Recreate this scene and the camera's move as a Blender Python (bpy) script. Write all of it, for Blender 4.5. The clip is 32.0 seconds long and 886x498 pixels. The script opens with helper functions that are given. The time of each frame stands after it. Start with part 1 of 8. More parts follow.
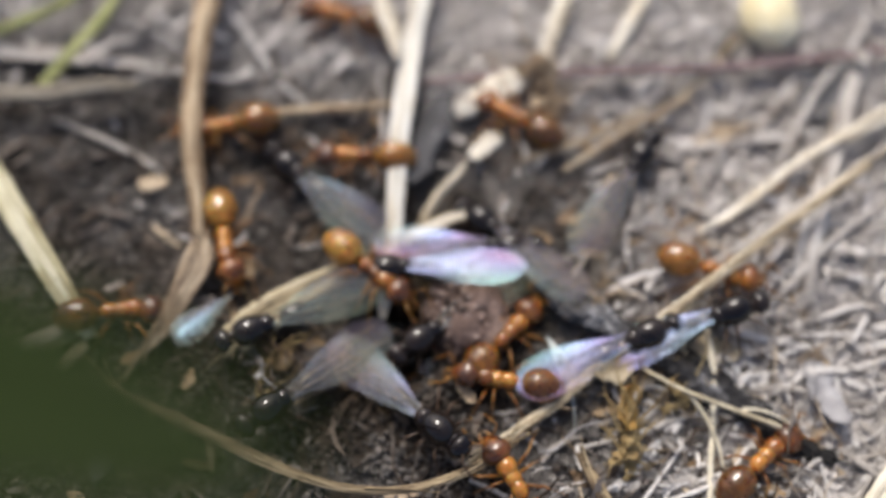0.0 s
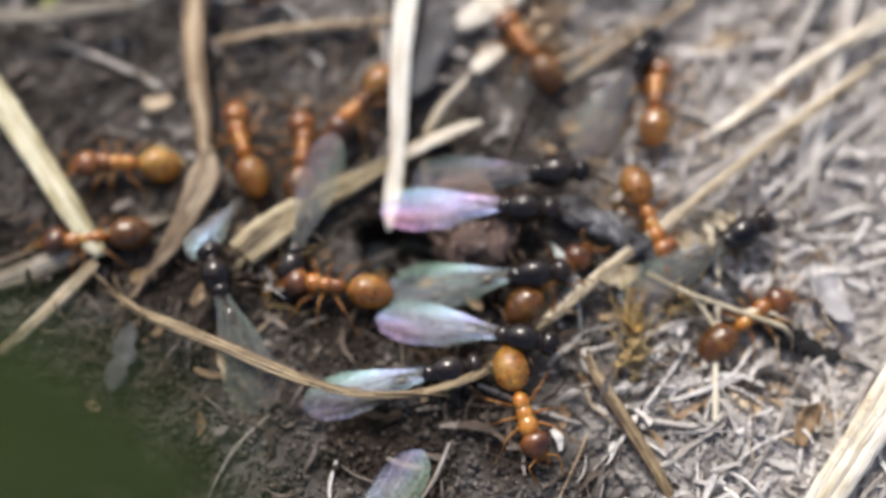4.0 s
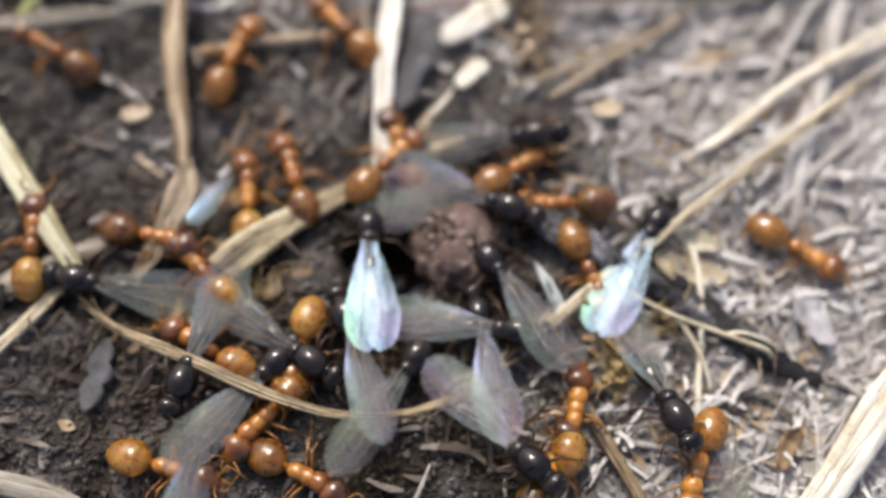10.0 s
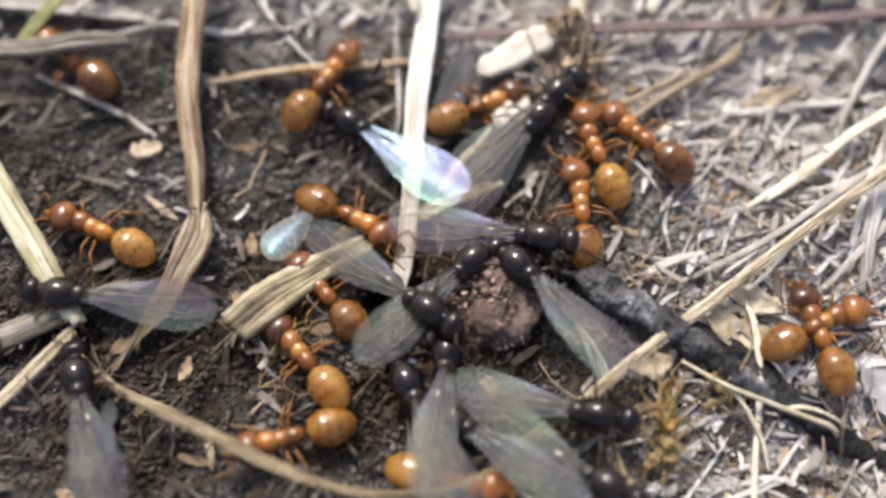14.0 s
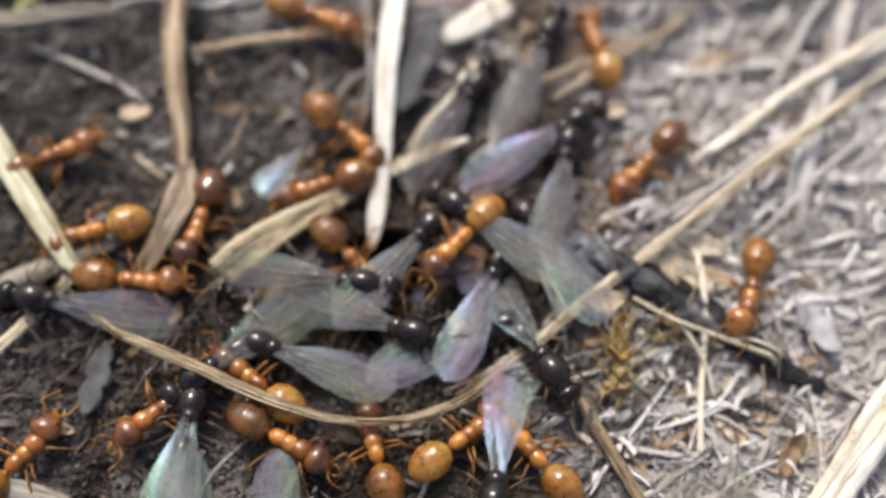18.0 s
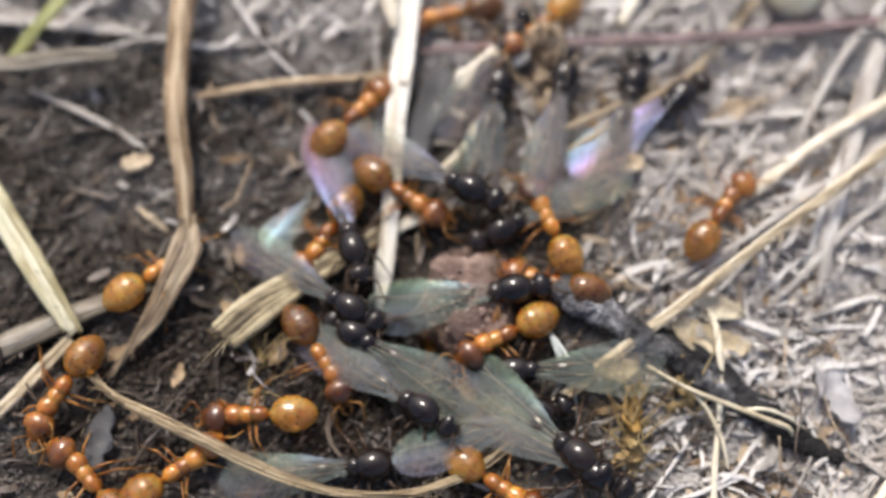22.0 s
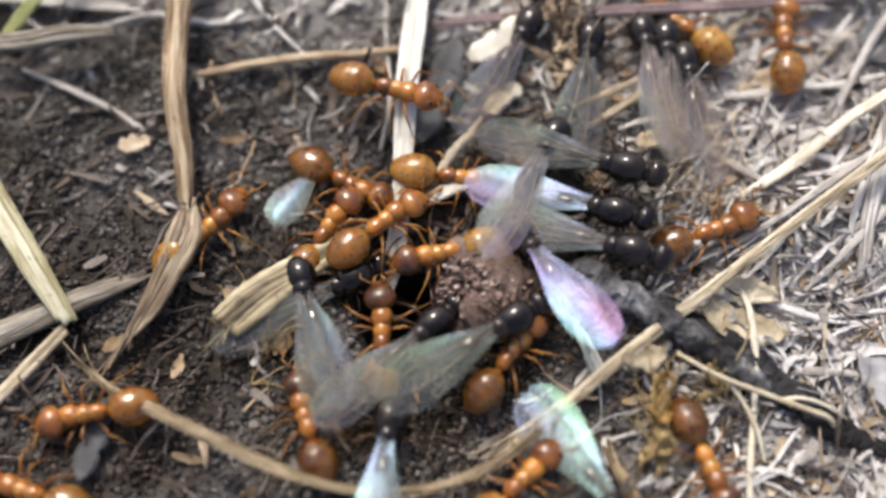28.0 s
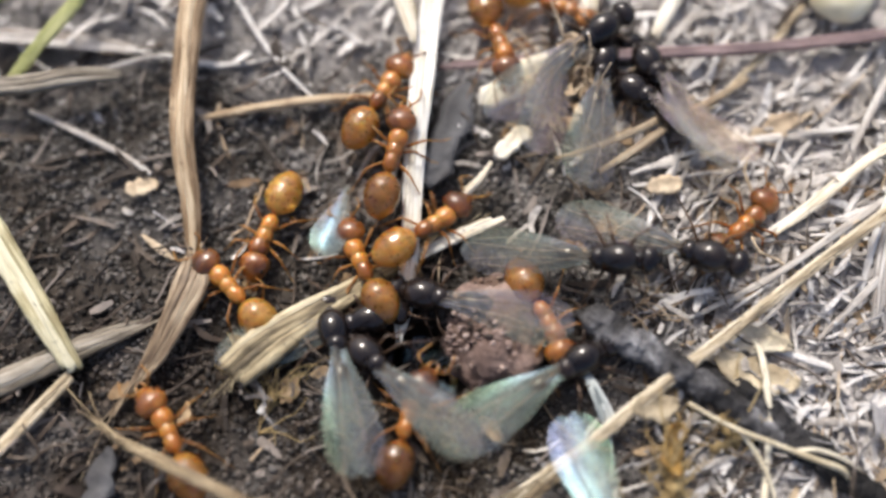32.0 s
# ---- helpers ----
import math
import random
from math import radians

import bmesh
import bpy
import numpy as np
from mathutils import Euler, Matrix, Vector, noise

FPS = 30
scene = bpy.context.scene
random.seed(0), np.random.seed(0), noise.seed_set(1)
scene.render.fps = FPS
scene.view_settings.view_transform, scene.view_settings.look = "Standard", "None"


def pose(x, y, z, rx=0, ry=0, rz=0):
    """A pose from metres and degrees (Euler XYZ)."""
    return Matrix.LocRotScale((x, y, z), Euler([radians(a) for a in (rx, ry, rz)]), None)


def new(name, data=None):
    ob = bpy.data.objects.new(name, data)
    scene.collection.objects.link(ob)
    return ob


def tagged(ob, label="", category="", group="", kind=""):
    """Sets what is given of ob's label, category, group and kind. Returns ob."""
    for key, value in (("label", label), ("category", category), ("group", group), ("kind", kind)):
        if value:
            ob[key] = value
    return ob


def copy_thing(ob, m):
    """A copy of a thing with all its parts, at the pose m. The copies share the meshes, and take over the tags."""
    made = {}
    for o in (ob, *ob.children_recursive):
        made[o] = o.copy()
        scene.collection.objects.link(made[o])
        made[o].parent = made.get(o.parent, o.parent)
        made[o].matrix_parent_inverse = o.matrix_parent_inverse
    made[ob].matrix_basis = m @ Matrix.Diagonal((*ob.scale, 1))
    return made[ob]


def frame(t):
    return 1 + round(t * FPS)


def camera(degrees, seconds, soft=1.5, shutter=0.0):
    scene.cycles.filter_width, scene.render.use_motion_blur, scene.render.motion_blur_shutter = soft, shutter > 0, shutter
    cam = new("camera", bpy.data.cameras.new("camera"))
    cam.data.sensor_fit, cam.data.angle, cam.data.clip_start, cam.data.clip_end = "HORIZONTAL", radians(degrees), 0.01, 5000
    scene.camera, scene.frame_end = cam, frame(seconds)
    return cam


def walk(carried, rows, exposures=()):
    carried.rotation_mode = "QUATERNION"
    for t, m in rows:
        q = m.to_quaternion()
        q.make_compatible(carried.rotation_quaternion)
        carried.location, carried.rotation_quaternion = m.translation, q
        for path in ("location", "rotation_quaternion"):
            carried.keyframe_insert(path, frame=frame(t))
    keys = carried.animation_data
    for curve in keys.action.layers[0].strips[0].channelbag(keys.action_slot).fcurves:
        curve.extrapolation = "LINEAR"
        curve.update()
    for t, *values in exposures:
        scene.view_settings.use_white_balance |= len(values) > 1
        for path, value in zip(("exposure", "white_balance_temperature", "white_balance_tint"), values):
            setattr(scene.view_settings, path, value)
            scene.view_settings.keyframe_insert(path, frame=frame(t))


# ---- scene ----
# Sizes below are in millimetres; MM turns them into metres.
MM = 0.001
cam = camera(43.1, 32.0, soft=3.0, shutter=0.5)
cam.data.dof.use_dof = True
cam.data.dof.focus_distance = 0.0361
cam.data.dof.aperture_fstop = 17.5
PATH = [
    (0.0, 0.06, -0.03, 37.87, 23.61, -0.75, 0.89),
    (0.5, 0.03, 0.52, 37.43, 23.63, -0.87, 1.16),
    (1.0, 0.21, 0.39, 37.84, 22.64, -0.55, 0.95),
    (1.5, 0.23, 0.42, 37.48, 22.42, -0.33, 0.79),
    (2.0, 0.08, 0.55, 37.46, 22.40, -0.24, 0.68),
    (2.5, -0.04, 0.61, 37.54, 21.93, -0.52, 0.54),
    (3.0, 0.29, -0.14, 37.68, 21.58, -0.10, 0.28),
    (3.5, 0.14, -1.69, 37.60, 21.45, 0.03, -0.14),
    (5.5, 0.09, -0.16, 37.64, 20.86, -0.23, 0.43),
    (6.0, -0.15, 0.66, 38.22, 21.96, -0.70, 0.82),
    (6.5, 0.55, 1.31, 37.67, 21.86, -0.79, 1.16),
    (7.0, 0.80, 2.46, 36.46, 20.78, -0.28, 1.49),
    (7.5, 0.81, 2.89, 36.61, 20.13, 0.13, 1.82),
    (8.0, 0.45, 1.84, 36.95, 20.11, -0.20, 1.17),
    (8.5, 0.50, 0.18, 37.27, 20.60, -0.37, 0.74),
    (9.0, -0.09, -0.55, 37.26, 20.95, -1.12, -0.05),
    (9.5, -0.15, -0.75, 37.79, 20.50, -1.14, -0.11),
    (10.0, -0.15, -0.61, 37.52, 20.89, -1.41, 0.02),
    (10.5, -0.02, -0.83, 37.72, 20.53, -1.01, -0.28),
    (11.0, 0.13, -0.60, 37.74, 19.84, -0.43, -0.17),
    (11.5, 0.02, 0.17, 37.61, 19.64, -0.63, 0.06),
    (12.0, 0.22, 0.65, 37.44, 19.40, -0.27, 0.48),
    (12.5, 0.09, 0.85, 36.43, 19.87, -0.55, 0.42),
    (13.0, 0.12, 1.22, 35.65, 19.95, -0.63, 0.73),
    (13.5, -0.34, 2.47, 35.52, 19.74, -0.77, 0.95),
    (14.0, -0.41, 3.13, 35.30, 19.50, -0.55, 1.44),
    (14.5, -0.34, 3.41, 35.31, 19.09, -0.13, 1.70),
    (16.5, -0.20, 1.59, 36.36, 20.04, -0.86, 0.85),
    (17.0, 0.08, 1.38, 36.41, 19.80, -1.12, 0.58),
    (17.5, 0.01, 0.57, 36.85, 19.96, -1.20, 0.36),
    (18.0, -0.31, 0.28, 37.50, 19.83, -1.63, 0.25),
    (18.5, -0.61, 0.54, 37.63, 20.03, -1.74, 0.22),
    (19.0, -0.65, 1.61, 37.95, 19.82, -1.75, 0.58),
    (19.5, -0.63, 3.41, 38.14, 19.35, -1.86, 0.85),
    (20.0, -0.44, 5.05, 37.76, 18.59, -1.61, 1.30),
    (20.5, -0.19, 5.95, 37.36, 18.20, -1.64, 1.39),
    (21.0, -0.23, 5.82, 37.45, 18.06, -1.88, 1.38),
    (21.5, -0.13, 4.98, 38.03, 16.97, -1.30, 1.18),
    (22.0, -0.11, 4.72, 37.76, 16.57, -0.99, 1.01),
    (22.5, 0.10, 5.00, 37.09, 16.83, -0.81, 1.07),
    (23.0, 0.20, 4.98, 36.63, 17.00, -0.78, 1.05),
    (23.5, 0.38, 4.69, 36.83, 17.10, -0.64, 1.02),
    (24.0, 0.07, 3.92, 37.19, 17.14, -1.02, 0.71),
    (24.5, -0.07, 3.57, 37.59, 17.17, -1.07, 0.67),
    (25.0, -0.15, 3.63, 37.69, 17.26, -1.10, 0.64),
    (25.5, 0.04, 3.81, 37.33, 17.36, -1.01, 0.72),
    (27.5, 0.30, 4.56, 35.87, 16.97, 0.17, 1.02),
    (28.0, 0.35, 4.49, 35.35, 17.09, 0.49, 0.91),
    (28.5, 0.58, 4.58, 35.00, 17.11, 0.64, 0.94),
    (29.0, 0.77, 4.86, 34.87, 17.08, 0.62, 1.02),
    (29.5, 0.77, 5.12, 35.03, 16.79, 0.79, 1.12),
    (30.0, 0.87, 5.77, 34.34, 16.31, 0.99, 1.15),
    (30.5, 0.63, 5.95, 33.82, 16.14, 1.14, 1.19),
    (31.0, 0.70, 6.61, 33.51, 15.95, 1.34, 1.26),
    (31.5, 0.25, 6.51, 34.44, 16.71, 1.06, 1.24),
    (32.0, 0.16, 5.70, 35.36, 17.63, 0.64, 1.12),
]
walk(cam, [(t, pose(x * MM, y * MM, z * MM, rx, ry, rz)) for t, x, y, z, rx, ry, rz in PATH],
     exposures=[(0, 0.11), (1, 0.33), (2, 0.2), (3, 0.27), (6, 0.33), (7, 0.17), (8, 0.21), (9, 0.4), (10, 0.36), (11, 0.3), (12, 0.25), (13, 0.14), (14, 0.44), (17, 0.54), (18, 0.35), (19, 0.36), (20, 0.25), (21, 0.27), (22, 0.38), (23, 0.31), (24, 0.36), (25, 0.34), (28, 0.37), (29, 0.27), (30, 0.18), (31, 0.33), (32, 0.46)])

# ---- light: a bright, thinly clouded sky ----
world = bpy.data.worlds.new("sky")
scene.world = world
world.use_nodes = True
wn = world.node_tree
sky = wn.nodes.new("ShaderNodeTexSky")
sky.sky_type = "NISHITA"
sky.sun_disc = False
sky.sun_elevation, sky.sun_rotation = radians(52), radians(-20)
sky.air_density, sky.dust_density, sky.ozone_density = 0.8, 5.0, 1.0
wn.links.new(sky.outputs[0], wn.nodes["Background"].inputs[0])
wn.nodes["Background"].inputs[1].default_value = 0.138
sun = new("sun", bpy.data.lights.new("sun", "SUN"))
sun.data.energy, sun.data.angle, sun.data.color = 2.3, radians(13), (1.0, 0.965, 0.91)
sun.matrix_world = pose(0, 0, 1, -36, -14, 0)


# ---- materials ----
def make_mat(name, colors, scale=900.0, rough=0.7, bump=0.3, stretch=(1, 1, 1), spec=0.4, sss=0.0, island=False, second=0.35, detail_scale=6.0, depth=0.00015, coat=None, clear=0.0):
    """A material with broad patches between two or more colours, fine grain and relief. Scale: patches per metre."""
    m = bpy.data.materials.new(name)
    m.use_nodes = True
    nt = m.node_tree
    b = nt.nodes["Principled BSDF"]
    co = nt.nodes.new("ShaderNodeTexCoord")
    mp = nt.nodes.new("ShaderNodeMapping")
    mp.inputs["Scale"].default_value = stretch
    nt.links.new(co.outputs["Object"], mp.inputs[0])
    n1, n2 = nt.nodes.new("ShaderNodeTexNoise"), nt.nodes.new("ShaderNodeTexNoise")
    n1.inputs["Scale"].default_value, n2.inputs["Scale"].default_value = scale, scale * detail_scale
    n1.inputs["Detail"].default_value = n2.inputs["Detail"].default_value = 4
    for n in (n1, n2):
        nt.links.new(mp.outputs[0], n.inputs["Vector"])
    ramp = nt.nodes.new("ShaderNodeValToRGB")
    el = ramp.color_ramp.elements
    el[0].position, el[1].position = 0.3, 0.7
    while len(el) < len(colors):
        el.new(0.5)
    for i, c in enumerate(colors):
        el[i].position = 0.28 + 0.44 * i / (len(colors) - 1)
        el[i].color = (*c, 1)
    src = n1.outputs[0]
    add = nt.nodes.new("ShaderNodeMath")
    add.operation = "ADD"
    nt.links.new(src, add.inputs[0])
    if island:
        g = nt.nodes.new("ShaderNodeNewGeometry")
        rnd = g.outputs["Random Per Island"]
    else:
        g = nt.nodes.new("ShaderNodeObjectInfo")
        rnd = g.outputs["Random"]
    sp = nt.nodes.new("ShaderNodeMapRange")
    amp = 0.32 if island else 0.17
    sp.inputs["To Min"].default_value, sp.inputs["To Max"].default_value = -amp, amp
    nt.links.new(rnd, sp.inputs[0])
    nt.links.new(sp.outputs[0], add.inputs[1])
    nt.links.new(add.outputs[0], ramp.inputs[0])
    mul = nt.nodes.new("ShaderNodeMix")
    mul.data_type, mul.blend_type = "RGBA", "OVERLAY"
    mul.inputs["Factor"].default_value = second
    nt.links.new(ramp.outputs[0], mul.inputs["A"])
    nt.links.new(n2.outputs[0], mul.inputs["B"])
    nt.links.new(mul.outputs["Result"], b.inputs["Base Color"])
    rr = nt.nodes.new("ShaderNodeMapRange")
    rr.inputs["To Min"].default_value, rr.inputs["To Max"].default_value = max(0.03, rough - 0.12), min(1, rough + 0.12)
    nt.links.new(n2.outputs[0], rr.inputs[0])
    nt.links.new(rr.outputs[0], b.inputs["Roughness"])
    b.inputs["Specular IOR Level"].default_value = spec
    if bump:
        bp = nt.nodes.new("ShaderNodeBump")
        bp.inputs["Strength"].default_value, bp.inputs["Distance"].default_value = bump, depth
        nt.links.new(n2.outputs[0], bp.inputs["Height"])
        nt.links.new(bp.outputs[0], b.inputs["Normal"])
    if coat:
        b.inputs["Coat Weight"].default_value, b.inputs["Coat Roughness"].default_value, b.inputs["Coat IOR"].default_value = coat
    if clear:
        b.inputs["Transmission Weight"].default_value, b.inputs["IOR"].default_value = clear, 1.36
    if sss:
        b.inputs["Subsurface Weight"].default_value = sss
        b.inputs["Subsurface Radius"].default_value = (1.0, 0.45, 0.15)
        b.inputs["Subsurface Scale"].default_value = 0.0007
    return m


def straw_mat(name, colors, rough=0.5, spots=0.5, bump=0.9):
    """Dry plant matter with lengthwise streaks, broad stains and dark specks; its strands carry a map along their length, in millimetres."""
    m = bpy.data.materials.new(name)
    m.use_nodes = True
    nt = m.node_tree
    b = nt.nodes["Principled BSDF"]
    uv = nt.nodes.new("ShaderNodeUVMap")
    mp = nt.nodes.new("ShaderNodeMapping")
    mp.inputs["Scale"].default_value = (9.0, 0.55, 1)
    nt.links.new(uv.outputs[0], mp.inputs[0])
    info = nt.nodes.new("ShaderNodeObjectInfo")
    shift = nt.nodes.new("ShaderNodeMath")
    shift.operation, shift.inputs[1].default_value = "MULTIPLY", 50
    nt.links.new(info.outputs["Random"], shift.inputs[0])
    streak, stain_or_shade, speck = (nt.nodes.new("ShaderNodeTexNoise") for _ in range(3))
    for n in (streak, stain_or_shade, speck):
        n.noise_dimensions = "4D"
        nt.links.new(shift.outputs[0], n.inputs["W"])
    streak.inputs["Scale"].default_value, stain_or_shade.inputs["Scale"].default_value, speck.inputs["Scale"].default_value = 1.6, 0.7, 5.0
    streak.inputs["Detail"].default_value = 5
    nt.links.new(mp.outputs[0], streak.inputs["Vector"])
    nt.links.new(uv.outputs[0], stain_or_shade.inputs["Vector"])
    nt.links.new(uv.outputs[0], speck.inputs["Vector"])
    mean = nt.nodes.new("ShaderNodeMix")
    mean.inputs["Factor"].default_value = 0.45
    nt.links.new(streak.outputs[0], mean.inputs["A"])
    nt.links.new(stain_or_shade.outputs[0], mean.inputs["B"])
    ramp = nt.nodes.new("ShaderNodeValToRGB")
    el = ramp.color_ramp.elements
    while len(el) < len(colors):
        el.new(0.5)
    for i, c in enumerate(colors):
        el[i].position, el[i].color = 0.36 + 0.27 * i / (len(colors) - 1), (*c, 1)
    shade, tone = nt.nodes.new("ShaderNodeMapRange"), nt.nodes.new("ShaderNodeMath")
    shade.inputs["To Min"].default_value, shade.inputs["To Max"].default_value = -0.11, 0.09
    nt.links.new(info.outputs["Random"], shade.inputs[0])
    nt.links.new(mean.outputs["Result"], tone.inputs[0])
    nt.links.new(shade.outputs[0], tone.inputs[1])
    nt.links.new(tone.outputs[0], ramp.inputs[0])
    dots = nt.nodes.new("ShaderNodeMapRange")
    dots.inputs["From Min"].default_value, dots.inputs["From Max"].default_value = 0.62, 0.72
    dots.inputs["To Max"].default_value = spots
    nt.links.new(speck.outputs[0], dots.inputs[0])
    mix = nt.nodes.new("ShaderNodeMix")
    mix.data_type = "RGBA"
    mix.inputs["B"].default_value = (*[c * 0.35 for c in colors[0]], 1)
    nt.links.new(dots.outputs[0], mix.inputs["Factor"])
    nt.links.new(ramp.outputs[0], mix.inputs["A"])
    nt.links.new(mix.outputs["Result"], b.inputs["Base Color"])
    rr = nt.nodes.new("ShaderNodeMapRange")
    rr.inputs["To Min"].default_value, rr.inputs["To Max"].default_value = rough - 0.15, rough + 0.2
    nt.links.new(streak.outputs[0], rr.inputs[0])
    nt.links.new(rr.outputs[0], b.inputs["Roughness"])
    bp = nt.nodes.new("ShaderNodeBump")
    bp.inputs["Strength"].default_value, bp.inputs["Distance"].default_value = bump, 0.00012
    nt.links.new(streak.outputs[0], bp.inputs["Height"])
    nt.links.new(bp.outputs[0], b.inputs["Normal"])
    return m


SOIL = make_mat("soil", [(0.016, 0.0135, 0.0112), (0.034, 0.0285, 0.0235), (0.066, 0.056, 0.047)], 420, 0.8, 0.9, spec=0.2, second=0.6)
CRUMB = make_mat("soil_crumb", [(0.016, 0.0135, 0.011), (0.032, 0.0265, 0.0215), (0.050, 0.042, 0.035), (0.068, 0.059, 0.051), (0.096, 0.085, 0.075), (0.18, 0.166, 0.15)], 1500, 0.55, 0.6, spec=0.4, island=True)
LITTER = make_mat("litter", [(0.31, 0.28, 0.25), (0.43, 0.40, 0.37), (0.53, 0.50, 0.47), (0.64, 0.61, 0.58)], 900, 0.65, 0.5, island=True, second=0.6)
STRAW = straw_mat("straw", [(0.40, 0.32, 0.20), (0.63, 0.55, 0.41), (0.76, 0.70, 0.58), (0.84, 0.80, 0.71)])
YELLOWSTRAW = straw_mat("yellow_straw", [(0.32, 0.27, 0.14), (0.50, 0.45, 0.27), (0.63, 0.585, 0.40), (0.72, 0.68, 0.51)])
CREAM = straw_mat("cream_straw", [(0.55, 0.48, 0.36), (0.74, 0.69, 0.58), (0.84, 0.81, 0.73), (0.89, 0.87, 0.82)], spots=0.35)
TANSTRAW = straw_mat("tan_straw", [(0.13, 0.095, 0.055), (0.42, 0.335, 0.215), (0.60, 0.515, 0.37), (0.72, 0.655, 0.52)], spots=0.7)
GREYSTRAW = straw_mat("grey_straw", [(0.24, 0.20, 0.17), (0.42, 0.38, 0.34), (0.56, 0.53, 0.49), (0.68, 0.66, 0.63)])
DULLSTRAW = straw_mat("dull_straw", [(0.10, 0.08, 0.055), (0.19, 0.16, 0.12), (0.28, 0.245, 0.195), (0.38, 0.345, 0.29)], 0.65)
BARK = straw_mat("bark", [(0.19, 0.12, 0.062), (0.37, 0.26, 0.155), (0.53, 0.405, 0.26), (0.63, 0.52, 0.36)])
SHEATH = straw_mat("sheath", [(0.09, 0.06, 0.035), (0.20, 0.14, 0.085), (0.32, 0.245, 0.16), (0.43, 0.355, 0.25)])
FIBRE = straw_mat("fibre", [(0.08, 0.05, 0.026), (0.19, 0.132, 0.07), (0.33, 0.25, 0.14), (0.50, 0.40, 0.255)], spots=0.9)
TWIG = make_mat("grey_bark", [(0.008, 0.007, 0.007), (0.035, 0.033, 0.034), (0.12, 0.117, 0.122), (0.34, 0.34, 0.35)], 700, 0.75, 1.0, second=0.9, detail_scale=4, depth=0.0004)
ROOT = straw_mat("root", [(0.48, 0.40, 0.26), (0.63, 0.56, 0.41), (0.76, 0.70, 0.56)], 0.5, 0.3, 0.4)
PURPLE = straw_mat("purple_bark", [(0.14, 0.095, 0.095), (0.27, 0.19, 0.185), (0.40, 0.31, 0.30)], 0.6, 0.5)
GREEN = straw_mat("green_blade", [(0.12, 0.13, 0.03), (0.25, 0.27, 0.09), (0.40, 0.40, 0.18)], 0.5, 0.2)
LEAF = make_mat("leaf", [(0.008, 0.0135, 0.0022), (0.012, 0.0205, 0.0035), (0.018, 0.030, 0.0055)], 150, 0.6, 0.3, spec=0.1)
CHIP = make_mat("wood_chip", [(0.62, 0.55, 0.42), (0.76, 0.70, 0.58), (0.82, 0.78, 0.68)], 500, 0.55, 0.4)
SEED = make_mat("seed_coat", [(0.60, 0.47, 0.24), (0.75, 0.65, 0.40), (0.84, 0.77, 0.56)], 200, 0.45, 0.3)
MOSS = make_mat("moss", [(0.11, 0.07, 0.03), (0.24, 0.165, 0.07), (0.40, 0.30, 0.14)], 600, 0.7, 0.3, island=True)
CLOD = make_mat("clod", [(0.13, 0.085, 0.07), (0.29, 0.205, 0.17), (0.44, 0.345, 0.30)], 900, 0.85, 0.9, second=0.6)
FLAKE = make_mat("flake", [(0.28, 0.20, 0.13), (0.44, 0.34, 0.23), (0.56, 0.46, 0.33)], 500, 0.6, 0.4)
BRACT = make_mat("bract", [(0.30, 0.24, 0.155), (0.50, 0.425, 0.30), (0.66, 0.585, 0.45)], 600, 0.6, 0.8, second=0.6)
STUB = straw_mat("straw_stub", [(0.10, 0.075, 0.04), (0.28, 0.22, 0.125), (0.42, 0.35, 0.215), (0.56, 0.49, 0.34)], 0.6, 0.9)
SLATE = make_mat("slate", [(0.05, 0.048, 0.05), (0.10, 0.10, 0.105), (0.19, 0.185, 0.19)], 500, 0.7, 0.6)
SHEATHFLAKE = make_mat("brown_leaf", [(0.16, 0.10, 0.055), (0.30, 0.20, 0.11), (0.42, 0.31, 0.19)], 500, 0.6, 0.5)
GREYFLAKE = make_mat("grey_leaf", [(0.17, 0.16, 0.16), (0.29, 0.28, 0.285), (0.43, 0.42, 0.43)], 500, 0.6, 0.5)
AMBERFLAKE = make_mat("amber_leaf", [(0.20, 0.11, 0.03), (0.36, 0.21, 0.06), (0.48, 0.31, 0.11)], 500, 0.5, 0.4, sss=0.1)
FLOWER = make_mat("withered_flower", [(0.17, 0.115, 0.07), (0.36, 0.265, 0.17), (0.54, 0.43, 0.30)], 900, 0.65, 0.4)
PLUME = straw_mat("bluish_blade", [(0.20, 0.225, 0.215), (0.40, 0.435, 0.42), (0.58, 0.61, 0.59), (0.74, 0.76, 0.74)], 0.4, 0.3)
BROWNBIT = make_mat("brown_litter", [(0.024, 0.016, 0.011), (0.055, 0.038, 0.028), (0.10, 0.075, 0.055), (0.20, 0.17, 0.15)], 700, 0.7, 0.5, island=True)
CRUMBPIECE = make_mat("soil_lump", [(0.016, 0.012, 0.010), (0.038, 0.029, 0.0245), (0.085, 0.07, 0.061)], 2500, 0.8, 0.5, spec=0.15)
BLACK = make_mat("black_cuticle", [(0.006, 0.004, 0.004), (0.014, 0.010, 0.009), (0.022, 0.014, 0.011)], 1100, 0.4, 0.5, spec=0.04, second=0.2, depth=0.00004, coat=(1.0, 0.04, 1.46))
DARKLEG = make_mat("dark_leg", [(0.03, 0.016, 0.010), (0.06, 0.035, 0.02), (0.09, 0.055, 0.035)], 2500, 0.35, 0.1, depth=0.000012)
AMBER = make_mat("amber_cuticle", [(0.11, 0.035, 0.006), (0.29, 0.105, 0.014), (0.52, 0.23, 0.038)], 900, 0.34, 0.5, spec=0.4, sss=0.7, second=0.45, depth=0.00004, coat=(0.75, 0.14, 1.5))
